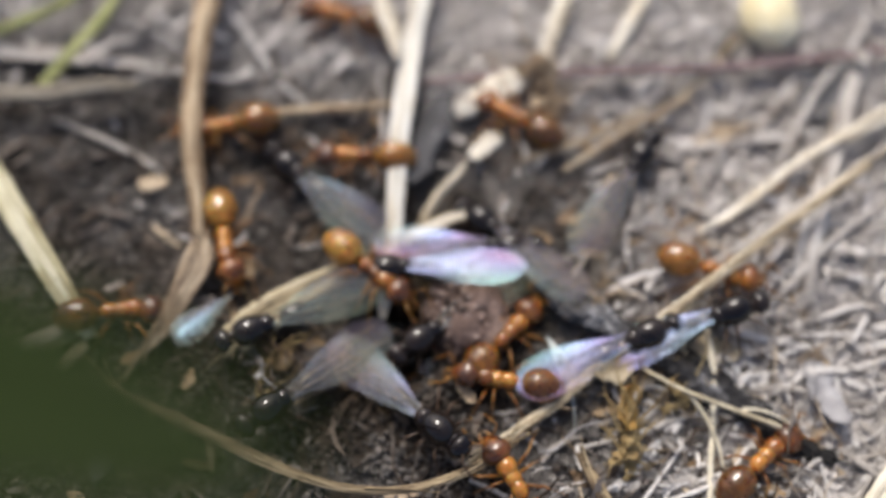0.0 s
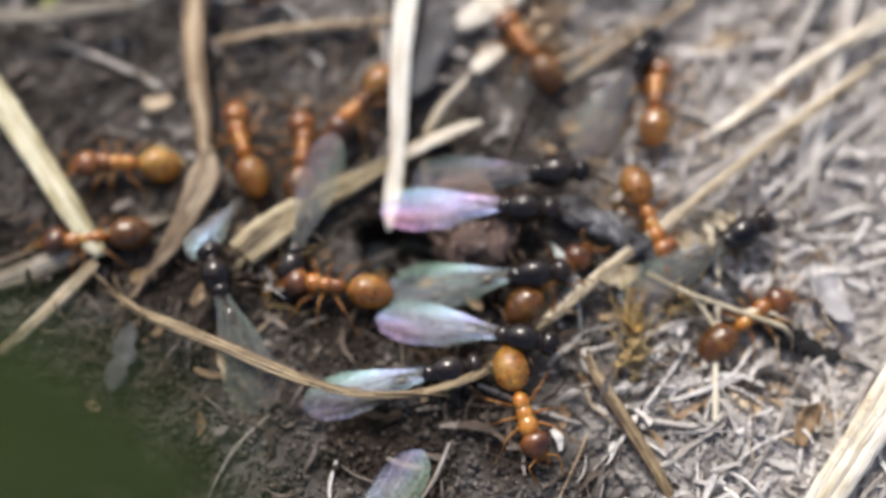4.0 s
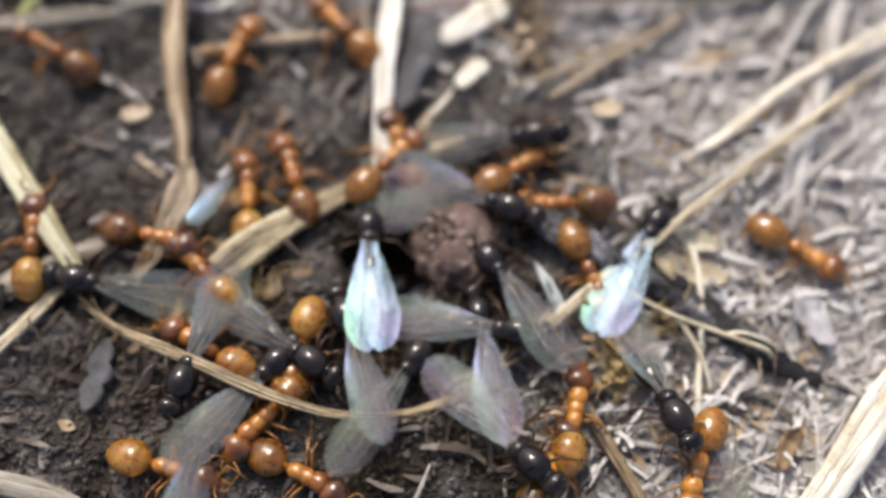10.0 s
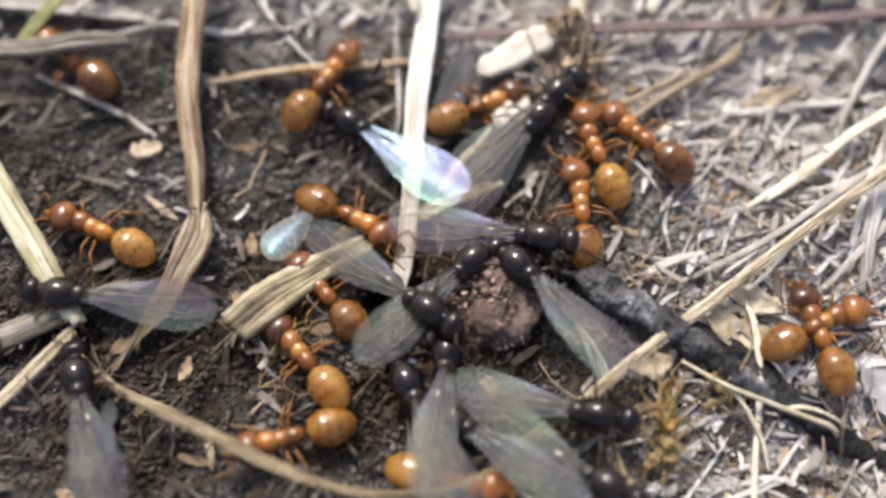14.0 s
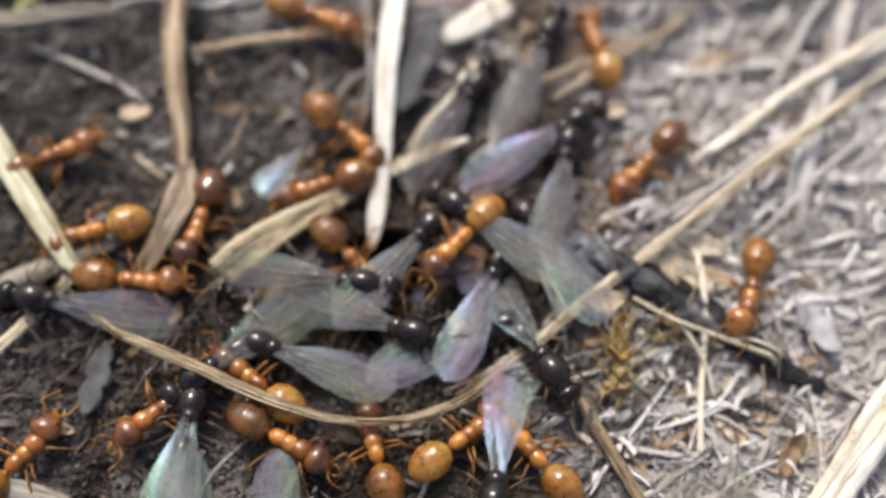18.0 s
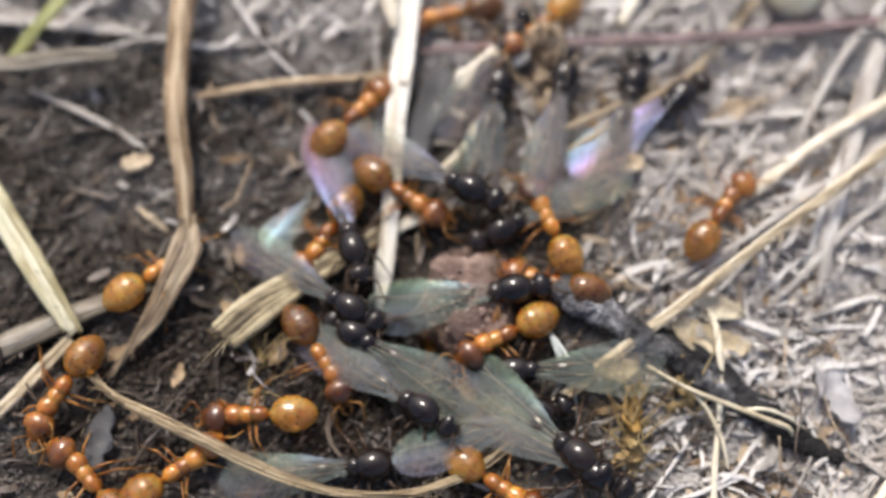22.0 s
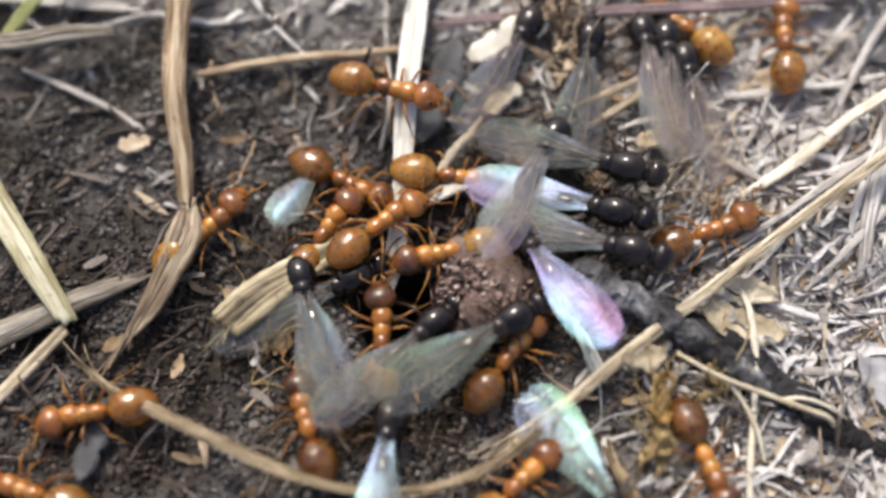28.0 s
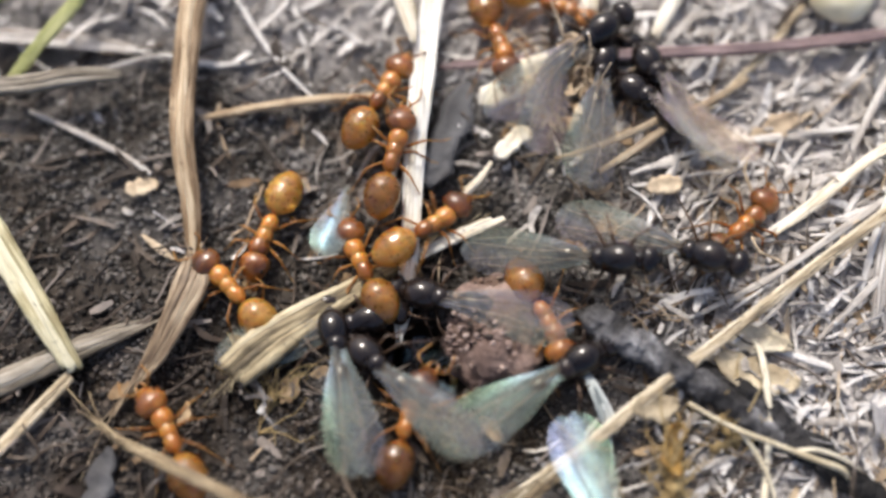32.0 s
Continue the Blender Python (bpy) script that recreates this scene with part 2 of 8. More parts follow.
AMBERHEAD = make_mat("red_amber_cuticle", [(0.065, 0.021, 0.006), (0.17, 0.056, 0.010), (0.35, 0.135, 0.022)], 900, 0.34, 0.5, spec=0.4, sss=0.5, second=0.45, depth=0.00004, coat=(0.75, 0.14, 1.5))
AMBERGASTER = make_mat("yellow_amber_cuticle", [(0.16, 0.062, 0.009), (0.43, 0.19, 0.026), (0.72, 0.42, 0.085)], 700, 0.3, 0.4, spec=0.5, sss=0.8, second=0.35, depth=0.00003, coat=(0.8, 0.1, 1.55), clear=0.45)
AMBERLEG = make_mat("amber_leg", [(0.15, 0.058, 0.014), (0.25, 0.108, 0.028), (0.36, 0.175, 0.055)], 1500, 0.35, 0.1, sss=0.3, depth=0.000012)


def ringed(m, period, share):
    """Darker rims of the overlapping plates, across the body."""
    nt = m.node_tree
    b = nt.nodes["Principled BSDF"]
    old = b.inputs["Base Color"].links[0].from_socket
    co, w = nt.nodes.new("ShaderNodeTexCoord"), nt.nodes.new("ShaderNodeTexWave")
    w.inputs["Scale"].default_value = 2 * math.pi / 20 / period
    w.inputs["Distortion"].default_value = 0.6
    nt.links.new(co.outputs["Object"], w.inputs["Vector"])
    r = nt.nodes.new("ShaderNodeMapRange")
    r.inputs["From Min"].default_value, r.inputs["From Max"].default_value = 0.4, 1.0
    r.inputs["To Max"].default_value = share
    nt.links.new(w.outputs["Fac"], r.inputs[0])
    mix = nt.nodes.new("ShaderNodeMix")
    mix.data_type = "RGBA"
    nt.links.new(r.outputs[0], mix.inputs["Factor"])
    nt.links.new(old, mix.inputs["A"])
    mix.inputs["B"].default_value = (0.10, 0.03, 0.008, 1)
    nt.links.new(mix.outputs["Result"], b.inputs["Base Color"])


ringed(AMBERGASTER, 0.00036, 0.2)
VEIN = make_mat("wing_vein", [(0.15, 0.115, 0.08), (0.24, 0.19, 0.14), (0.34, 0.28, 0.22)], 1500, 0.35, 0.1)


def wing_mat(name, film, milk, tone, sheen, span=45, ior=1.6, clarity=0.84):
    """A clear membrane: it lets light through, is a little milky, and a thin film faintly tints its sheen."""
    m = bpy.data.materials.new(name)
    m.use_nodes = True
    nt = m.node_tree
    tint = nt.nodes["Principled BSDF"]
    plain = nt.nodes.new("ShaderNodeBsdfPrincipled")
    co = nt.nodes.new("ShaderNodeTexCoord")
    n, n2 = nt.nodes.new("ShaderNodeTexNoise"), nt.nodes.new("ShaderNodeTexNoise")
    n.inputs["Scale"].default_value, n2.inputs["Scale"].default_value = 460, 900
    mp = nt.nodes.new("ShaderNodeMapping")
    mp.inputs["Scale"].default_value = (0.45, 1, 1)
    nt.links.new(co.outputs["Object"], mp.inputs[0])
    n.inputs["Detail"].default_value = n2.inputs["Detail"].default_value = 1.0
    for q in (n, n2):
        nt.links.new(mp.outputs[0], q.inputs["Vector"])
    r = nt.nodes.new("ShaderNodeMapRange")
    r.inputs["From Min"].default_value, r.inputs["From Max"].default_value = 0.3, 0.7
    r.inputs["To Min"].default_value, r.inputs["To Max"].default_value = film - span, film + span
    nt.links.new(n.outputs[0], r.inputs[0])
    nt.links.new(r.outputs[0], tint.inputs["Thin Film Thickness"])
    tint.inputs["Thin Film IOR"].default_value = 1.25
    bp = nt.nodes.new("ShaderNodeBump")
    bp.inputs["Strength"].default_value, bp.inputs["Distance"].default_value = 0.25, 0.00004
    nt.links.new(n2.outputs[0], bp.inputs["Height"])
    for g, rough in ((tint, 0.33), (plain, 0.31)):
        g.inputs["Base Color"].default_value = (0, 0, 0, 1)
        g.inputs["IOR"].default_value = ior
        g.inputs["Roughness"].default_value = rough
        nt.links.new(bp.outputs[0], g.inputs["Normal"])
    gloss = nt.nodes.new("ShaderNodeMixShader")
    gloss.inputs[0].default_value = sheen
    nt.links.new(plain.outputs[0], gloss.inputs[1])
    nt.links.new(tint.outputs[0], gloss.inputs[2])
    clear = nt.nodes.new("ShaderNodeBsdfTransparent")
    clear.inputs[0].default_value = (clarity, clarity * 0.97, clarity * 0.89, 1)
    haze = nt.nodes.new("ShaderNodeBsdfDiffuse")
    haze.inputs[0].default_value = (tone, tone * 0.97, tone * 0.80, 1)
    mix, add = nt.nodes.new("ShaderNodeMixShader"), nt.nodes.new("ShaderNodeAddShader")
    cloud = nt.nodes.new("ShaderNodeMapRange")
    cloud.inputs["From Min"].default_value, cloud.inputs["From Max"].default_value = 0.3, 0.7
    cloud.inputs["To Min"].default_value, cloud.inputs["To Max"].default_value = milk * 0.6, milk * 1.4
    nt.links.new(n2.outputs[0], cloud.inputs[0])
    nt.links.new(cloud.outputs[0], mix.inputs[0])
    nt.links.new(clear.outputs[0], mix.inputs[1])
    nt.links.new(haze.outputs[0], mix.inputs[2])
    nt.links.new(mix.outputs[0], add.inputs[0])
    nt.links.new(gloss.outputs[0], add.inputs[1])
    nt.links.new(add.outputs[0], nt.nodes["Material Output"].inputs[0])
    return m


def dust_and_shade(m, colour):
    """Mixes pale dry dust into a ground material where the mesh's 'dust' says that it lies; a second attribute paints
    in shade and damp, darker and redder.
    """
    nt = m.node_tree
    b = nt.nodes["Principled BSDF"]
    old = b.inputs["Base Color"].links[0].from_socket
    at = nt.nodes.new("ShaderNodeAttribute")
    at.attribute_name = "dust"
    # shade before the nest, multiplied into the soil colour along with the damp
    wet_shade = nt.nodes.new("ShaderNodeAttribute")
    wet_shade.attribute_name = "damp_shade"
    stain_or_shade = nt.nodes.new("ShaderNodeMix")
    stain_or_shade.data_type, stain_or_shade.blend_type = "RGBA", "MULTIPLY"
    stain_or_shade.inputs["B"].default_value = (0.52, 0.43, 0.36, 1)
    nt.links.new(wet_shade.outputs["Fac"], stain_or_shade.inputs["Factor"])
    nt.links.new(old, stain_or_shade.inputs["A"])
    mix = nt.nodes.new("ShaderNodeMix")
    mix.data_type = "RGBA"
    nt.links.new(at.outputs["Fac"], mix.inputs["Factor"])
    nt.links.new(stain_or_shade.outputs["Result"], mix.inputs["A"])
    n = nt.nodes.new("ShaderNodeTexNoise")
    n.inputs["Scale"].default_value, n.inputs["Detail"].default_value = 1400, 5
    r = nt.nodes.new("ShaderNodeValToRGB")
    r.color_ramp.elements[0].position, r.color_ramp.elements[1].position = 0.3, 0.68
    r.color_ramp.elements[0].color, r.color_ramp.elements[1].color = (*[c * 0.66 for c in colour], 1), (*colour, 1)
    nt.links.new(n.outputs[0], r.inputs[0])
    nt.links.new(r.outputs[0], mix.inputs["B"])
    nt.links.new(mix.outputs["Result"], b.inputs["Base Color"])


dust_and_shade(SOIL, (0.70, 0.66, 0.635))
dust_and_shade(CRUMB, (0.69, 0.65, 0.625))
WINGS = [wing_mat("wing_membrane", 390, 0.09, 0.5, 0.58, 50, 1.52, 0.87), wing_mat("wing_membrane_rosy", 376, 0.08, 0.5, 0.62, 54, 1.54, 0.87), wing_mat("wing_membrane_green", 404, 0.085, 0.48, 0.56, 50, 1.52, 0.87), wing_mat("wing_membrane_milky", 383, 0.11, 0.52, 0.6, 54, 1.55, 0.88)]
SHEDWING = wing_mat("shed_wing_membrane", 418, 0.2, 0.5, 0.6, 45, 1.7, 0.85)


# ---- mesh helpers ----
def mesh_of(name, verts, faces, material, smooth=True):
    """A mesh from vertices in millimetres."""
    me = bpy.data.meshes.new(name)
    v = np.asarray(verts, dtype=float) * MM
    me.from_pydata(v.tolist() if len(v) < 400 else [tuple(r) for r in v], [], [tuple(map(int, q)) for q in faces])
    me.materials.append(material)
    if smooth:
        me.polygons.foreach_set("use_smooth", [True] * len(me.polygons))
    me.update()
    return me


def part(name, verts, faces, material, parent=None, label="", smooth=True):
    ob = new(name, mesh_of(name, verts, faces, material, smooth))
    ob.parent = parent
    if label:
        ob["label"] = label
    return ob


def lattice(seed):
    return np.random.RandomState(seed).rand(257, 257)


LATTICES = [lattice(s) for s in range(6)]


def vnoise(x, y, size, seed=0):
    """Smooth noise from -1 to 1, with lumps of about that size."""
    g = LATTICES[seed % 6]
    u, v = np.asarray(x) / size + 37.3 * seed, np.asarray(y) / size + 11.7 * seed
    iu, iv = np.floor(u).astype(int), np.floor(v).astype(int)
    a, b = u - iu, v - iv
    a, b = a * a * (3 - 2 * a), b * b * (3 - 2 * b)
    iu, iv = iu % 256, iv % 256
    lo = g[iu, iv] * (1 - a) + g[iu + 1, iv] * a
    hi = g[iu, iv + 1] * (1 - a) + g[iu + 1, iv + 1] * a
    return (lo * (1 - b) + hi * b) * 2 - 1


HOLE = (-1.2, 13.1)


def soft_ground(x, y):
    """The ground's broad height, on which things rest."""
    level = np.clip(1 - (np.hypot(x, y - 15) - 35) / 30, 0, 1)
    return level * (0.35 * vnoise(x, y, 7, 1) + 0.16 * vnoise(x, y, 2.6, 2))


def ground_height(x, y):
    """The broad height with crumbs and the nest hole."""
    x, y = np.asarray(x, float), np.asarray(y, float)
    z = soft_ground(x, y) + 0.11 * vnoise(x, y, 0.9, 3) + 0.09 * vnoise(x, y, 0.42, 4) + 0.05 * vnoise(x, y, 0.24, 5)
    dx, dy = (x - HOLE[0]) / 1.75, (y - HOLE[1]) / 1.35
    r = np.sqrt(dx * dx + dy * dy) + 0.18 * vnoise(x, y, 1.0, 0)
    pit = np.clip((1.15 - r) / 0.55, 0, 1)
    rim = np.exp(-((r - 1.5) / 0.35) ** 2)
    return z - 5.0 * pit * pit * (3 - 2 * pit) + 0.25 * rim


def tube(pts, flat=1.0, sides=10, ridges=0.0, seed=0, steps=6):
    """Verts and faces of a smooth tapering tube. pts: (x, y, z, width). flat: height over width."""
    rs = np.random.RandomState(seed)
    P = np.array(pts, float)
    n = len(P)
    Q = []
    for i in range(n - 1):
        p0, p1, p2, p3 = P[max(i - 1, 0)], P[i], P[i + 1], P[min(i + 2, n - 1)]
        for k in range(steps):
            t = k / steps
            Q.append(0.5 * (2 * p1 + (p2 - p0) * t + (2 * p0 - 5 * p1 + 4 * p2 - p3) * t * t + (3 * p1 - p0 - 3 * p2 + p3) * t ** 3))
    Q.append(P[-1])
    Q = np.array(Q)
    tan = np.gradient(Q[:, :3], axis=0)
    tan /= np.linalg.norm(tan, axis=1)[:, None] + 1e-9
    prof = 1 + ridges * rs.uniform(-1, 1, sides)
    verts, faces = [], []
    for i, q in enumerate(Q):
        side = np.cross(tan[i], (0, 0, 1))
        side /= np.linalg.norm(side) + 1e-9
        up = np.cross(side, tan[i])
        w = max(q[3], 0.02) / 2
        jit = 1 + 0.05 * rs.randn()
        for s in range(sides):
            a = 2 * math.pi * s / sides
            r = w * prof[s] * jit
            verts.append(q[:3] + side * r * math.cos(a) + up * r * flat * math.sin(a))
    for i in range(len(Q) - 1):
        for s in range(sides):
            a, b = i * sides + s, i * sides + (s + 1) % sides
            faces.append((a, b, b + sides, a + sides))
    faces.append(tuple(range(sides - 1, -1, -1)))
    faces.append(tuple(range(len(verts) - sides, len(verts))))
    return verts, faces


def strand_mesh(name, pts, flat, sides, ridges, seed, steps, material, ragged=0.0, gnarl=0.0):
    """A tube as a mesh with a map: round its girth and along its length, in millimetres."""
    v, f = tube(pts, flat, sides, ridges, seed, steps)
    rs = np.random.RandomState(seed + 7)
    v = np.array(v)
    rows = len(v) // sides
    if gnarl:
        # knots, cracks and flaked bark
        core = np.repeat(v.reshape(rows, sides, 3).mean(1), sides, 0)
        bulge = [noise.noise(Vector(q) * 1.1) + 0.7 * noise.noise(Vector(q) * 2.7) + 0.9 * abs(noise.noise(Vector(q) * 5)) - 0.2 for q in v]
        v = core + (v - core) * (1 + gnarl * np.array(bulge))[:, None]
    if ragged:
        for end, nxt in ((0, 1), (rows - 1, rows - 2)):
            way = v[end * sides:(end + 1) * sides].mean(0) - v[nxt * sides:(nxt + 1) * sides].mean(0)
            way /= np.linalg.norm(way) + 1e-9
            v[end * sides:(end + 1) * sides] += way[None] * (ragged * rs.rand(sides, 1) * pts[0][3])
    me = mesh_of(name, v, f, material)
    mid = v.reshape(rows, sides, 3).mean(1)
    along = np.concatenate([[0], np.cumsum(np.linalg.norm(np.diff(mid, axis=0), axis=1))])
    girth = np.pi * np.mean([p[3] for p in pts])
    uv = me.uv_layers.new(name="map")
    idx = np.empty(len(me.loops), dtype=np.int32)
    me.loops.foreach_get("vertex_index", idx)
    s = idx % sides
    u = np.abs(s / sides * 2 - 1) * girth / 2
    uv.data.foreach_set("uv", np.stack([u, along[idx // sides]], -1).ravel())
    return me


def join(*meshes):
    V, F = [], []
    for v, f in meshes:
        o = len(V)
        V += [tuple(p) for p in v]
        F += [tuple(i + o for i in q) for q in f]
    return V, F


def ball(center, radii, seg=14, rings=9, shape=None, turn=0.0):
    """Verts and faces of an egg: radii along x, y and z; shape(u) scales the girth along x from -1 to 1; turn pitches it in degrees."""
    verts, faces = [], []
    c, s = math.cos(radians(turn)), math.sin(radians(turn))
    for i in range(rings + 1):
        u = -math.cos(math.pi * i / rings)
        g = math.sqrt(max(0, 1 - u * u)) * (shape(u) if shape else 1)
        for j in range(seg):
            a = 2 * math.pi * j / seg
            x, y, z = u * radii[0], g * radii[1] * math.cos(a), g * radii[2] * math.sin(a)
            verts.append((center[0] + x * c + z * s, center[1] + y, center[2] - x * s + z * c))
    for i in range(rings):
        for j in range(seg):
            a, b = i * seg + j, i * seg + (j + 1) % seg
            faces.append((a, b, b + seg, a + seg))
    return verts, faces


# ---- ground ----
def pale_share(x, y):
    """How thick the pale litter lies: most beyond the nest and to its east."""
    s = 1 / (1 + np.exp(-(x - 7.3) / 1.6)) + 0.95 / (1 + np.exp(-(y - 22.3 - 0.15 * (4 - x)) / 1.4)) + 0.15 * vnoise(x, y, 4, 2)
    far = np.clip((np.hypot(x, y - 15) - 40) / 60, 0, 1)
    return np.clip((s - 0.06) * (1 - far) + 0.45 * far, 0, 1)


def damp_shade_share(x, y):
    """How dark the soil is tinted: painted shade before the nest, damp round its hole."""
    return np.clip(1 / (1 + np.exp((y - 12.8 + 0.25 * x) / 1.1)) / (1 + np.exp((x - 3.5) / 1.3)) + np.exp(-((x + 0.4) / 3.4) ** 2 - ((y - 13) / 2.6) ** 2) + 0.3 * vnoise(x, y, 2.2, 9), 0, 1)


def spread(lo, hi, step, far):
    inner = list(np.arange(lo, hi + step / 2, step))
    out, d = [], step
    while (out[-1] if out else 0) < far:
        d *= 1.5
        out.append((out[-1] if out else 0) + d)
    return np.array([lo - o for o in reversed(out)] + inner + [hi + o for o in out])


def build_ground():
    xs, ys = spread(-22, 22, 0.12, 3000), spread(1, 36, 0.12, 3000)
    X, Y = np.meshgrid(xs, ys)
    Z = ground_height(X, Y)
    V = np.stack([X, Y, Z], -1).reshape(-1, 3) * MM
    nx, ny = len(xs), len(ys)
    i = (np.arange(ny - 1)[:, None] * nx + np.arange(nx - 1)[None, :]).ravel()
    F = np.stack([i, i + 1, i + nx + 1, i + nx], -1)
    me = bpy.data.meshes.new("ground")
    me.vertices.add(len(V))
    me.vertices.foreach_set("co", V.ravel())
    me.loops.add(F.size)
    me.loops.foreach_set("vertex_index", F.ravel().astype(np.int32))
    me.polygons.add(len(F))
    me.polygons.foreach_set("loop_start", np.arange(0, F.size, 4, dtype=np.int32))
    me.polygons.foreach_set("use_smooth", np.ones(len(F), dtype=bool))
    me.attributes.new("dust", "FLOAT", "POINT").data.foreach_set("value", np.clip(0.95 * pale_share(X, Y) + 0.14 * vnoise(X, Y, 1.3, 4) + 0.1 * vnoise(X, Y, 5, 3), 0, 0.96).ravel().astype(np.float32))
    me.attributes.new("damp_shade", "FLOAT", "POINT").data.foreach_set("value", damp_shade_share(X, Y).ravel().astype(np.float32))
    me.materials.append(SOIL)
    me.update(calc_edges=True)
    me.validate()
    tagged(new("ground", me), "dark grey-brown crumbly soil with an ant nest hole", "soil", kind="structure")


build_ground()


def scatter_crumbs(count, seed, lo, hi, name, label, material):
    """Loose grains of soil, joined, for nobody could count them."""
    rs = np.random.RandomState(seed)
    base = np.array([(1, 0, 0), (-1, 0, 0), (0, 1, 0), (0, -1, 0), (0, 0, 1), (0, 0, -1)], float)
    tri = np.array([(0, 2, 4), (2, 1, 4), (1, 3, 4), (3, 0, 4), (2, 0, 5), (1, 2, 5), (3, 1, 5), (0, 3, 5)])
    x, y = rs.uniform(-21, 21, count), rs.uniform(1.5, 35, count)
    size = lo + (hi - lo) * rs.rand(count) ** 3
    inside = np.hypot((x - HOLE[0]) / 1.9, (y - HOLE[1]) / 1.5) < 1
    size[inside] *= 0.5
    z = ground_height(x, y) + size * 0.25
    V = base[None] * (size[:, None, None] * rs.uniform(0.5, 1.2, (count, 6, 1))) * rs.uniform(0.45, 1.15, (count, 1, 3))
    a = rs.uniform(0, 2 * np.pi, count)
    b = rs.uniform(0, 2 * np.pi, count)
    for i, j, t in ((0, 1, a), (1, 2, b)):
        c, s = np.cos(t)[:, None], np.sin(t)[:, None]
        p, q = V[:, :, i].copy(), V[:, :, j].copy()
        V[:, :, i], V[:, :, j] = p * c - q * s, p * s + q * c
    V += np.stack([x, y, z], -1)[:, None]
    F = tri[None] + 6 * np.arange(count)[:, None, None]
    me = bpy.data.meshes.new(name)
    me.vertices.add(count * 6)
    me.vertices.foreach_set("co", (V * MM).ravel())
    me.loops.add(F.size)
    me.loops.foreach_set("vertex_index", F.ravel().astype(np.int32))
    me.polygons.add(count * 8)
    me.polygons.foreach_set("loop_start", np.arange(0, F.size, 3, dtype=np.int32))
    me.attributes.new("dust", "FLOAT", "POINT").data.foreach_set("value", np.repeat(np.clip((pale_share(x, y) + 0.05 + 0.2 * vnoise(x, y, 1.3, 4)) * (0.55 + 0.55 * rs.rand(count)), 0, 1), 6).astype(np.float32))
    me.attributes.new("damp_shade", "FLOAT", "POINT").data.foreach_set("value", np.repeat(damp_shade_share(x, y), 6).astype(np.float32))
    me.materials.append(material)
    me.update(calc_edges=True)
    tagged(new(name, me), label, "soil", kind="stuff")


scatter_crumbs(100000, 5, 0.05, 0.23, "soil_crumbs", "loose dark and pale soil crumbs", CRUMB)


def stalk(name, category, material, label, flat, pts, strands=1, fray=0, ragged=0.5, gnarl=0.0):
    """A straw, twig or blade along a line of (x, y, z, width), of one or several strands side by side."""
    seed = int(abs(pts[0][0] * 97 + pts[-1][1] * 31)) % 9999
    rs = np.random.RandomState(seed)
    P = np.array([(x, y, z + float(soft_ground(x, y)), w) for x, y, z, w in pts])
    if strands == 1 and not fray:
        return tagged(new(name, strand_mesh(name, P, flat, 14, 0.10, seed, 8, material, ragged)), label, category)
    ob = tagged(new(name), label, category)
    tan = np.gradient(P[:, :3], axis=0)
    side = np.stack([tan[:, 1], -tan[:, 0]], -1)
    side /= np.linalg.norm(side, axis=1)[:, None]
    for k in range(strands):
        o = (k - (strands - 1) / 2) / strands
        Q = P.copy()
        wob = o + 0.05 * rs.randn(len(P))
        Q[:, :2] += side * (wob * P[:, 3])[:, None] * 0.72
        Q[:, 2] += P[:, 3] * flat * (0.2 * (1 - (2 * o) ** 2) + 0.08 * rs.rand())
        Q[:, 3] = P[:, 3] / strands * (1 if gnarl else rs.uniform(1.2, 1.6))
        for end, nxt in ((0, 1), (-1, -2)):
            Q[end, :3] += (Q[nxt, :3] - Q[end, :3]) * rs.uniform(-0.25, 0.45) * ragged * 1.6
            Q[end, 3] *= rs.uniform(0.5, 1)
        st = new("strand", strand_mesh("strand", Q, flat if gnarl else min(1.4, flat * strands * 0.5), 20 if gnarl else 9, 0.14, seed + k, 22 if gnarl else 8, material, ragged, gnarl))
        st.parent = ob
    for k in range(fray):
        i = rs.choice([0, 0, len(P) - 2, rs.randint(len(P) - 1)])
        p = P[i] + (P[i + 1] - P[i]) * rs.rand()
        way = (P[i + 1] - P[i])[:3]
        way = way / np.linalg.norm(way) * (-1 if i == 0 else 1)
        off = rs.normal(0, 0.45, 3) * (1, 1, 0.4)
        reach = rs.uniform(0.3, 0.9)
        pts = []
        for j in range(4):
            q = p[:3] + way * reach * (j - 0.7) + off * (j / 3) ** 2 * reach
            pts.append((q[0], q[1], max(q[2] + 0.1, float(soft_ground(q[0], q[1])) + 0.1), (0.09, 0.075, 0.06, 0.03)[j]))
        fib = new("loose_fibre", strand_mesh("loose_fibre", pts, 0.8, 5, 0.1, seed + 50 + k, 3, material))
        fib.parent = ob
    return ob


stalk("main_straw", "straw", CREAM, "pale split straw stalk lying over the nest hole", 0.35, [(-0.57, 29.16, 1.60, 0.94), (-0.85, 26.49, 1.40, 0.93), (-1.06, 24.76, 1.25, 0.92), (-1.25, 22.56, 1.25, 0.90), (-1.42, 20.28, 1.10, 0.89), (-1.54, 16.69, 0.85, 0.80), (-1.68, 14.96, 0.70, 0.68), (-1.78, 13.85, 0.50, 0.34)], 5, 3)
stalk("straw_sheath", "straw", STRAW, "pale peeled leaf sheath beside the straw stalk", 0.3, [(-2.48, 26.79, 2.00, 0.62), (-2.13, 25.70, 1.90, 0.69), (-1.74, 24.62, 1.80, 0.57), (-1.54, 23.55, 1.70, 0.20)], 3)
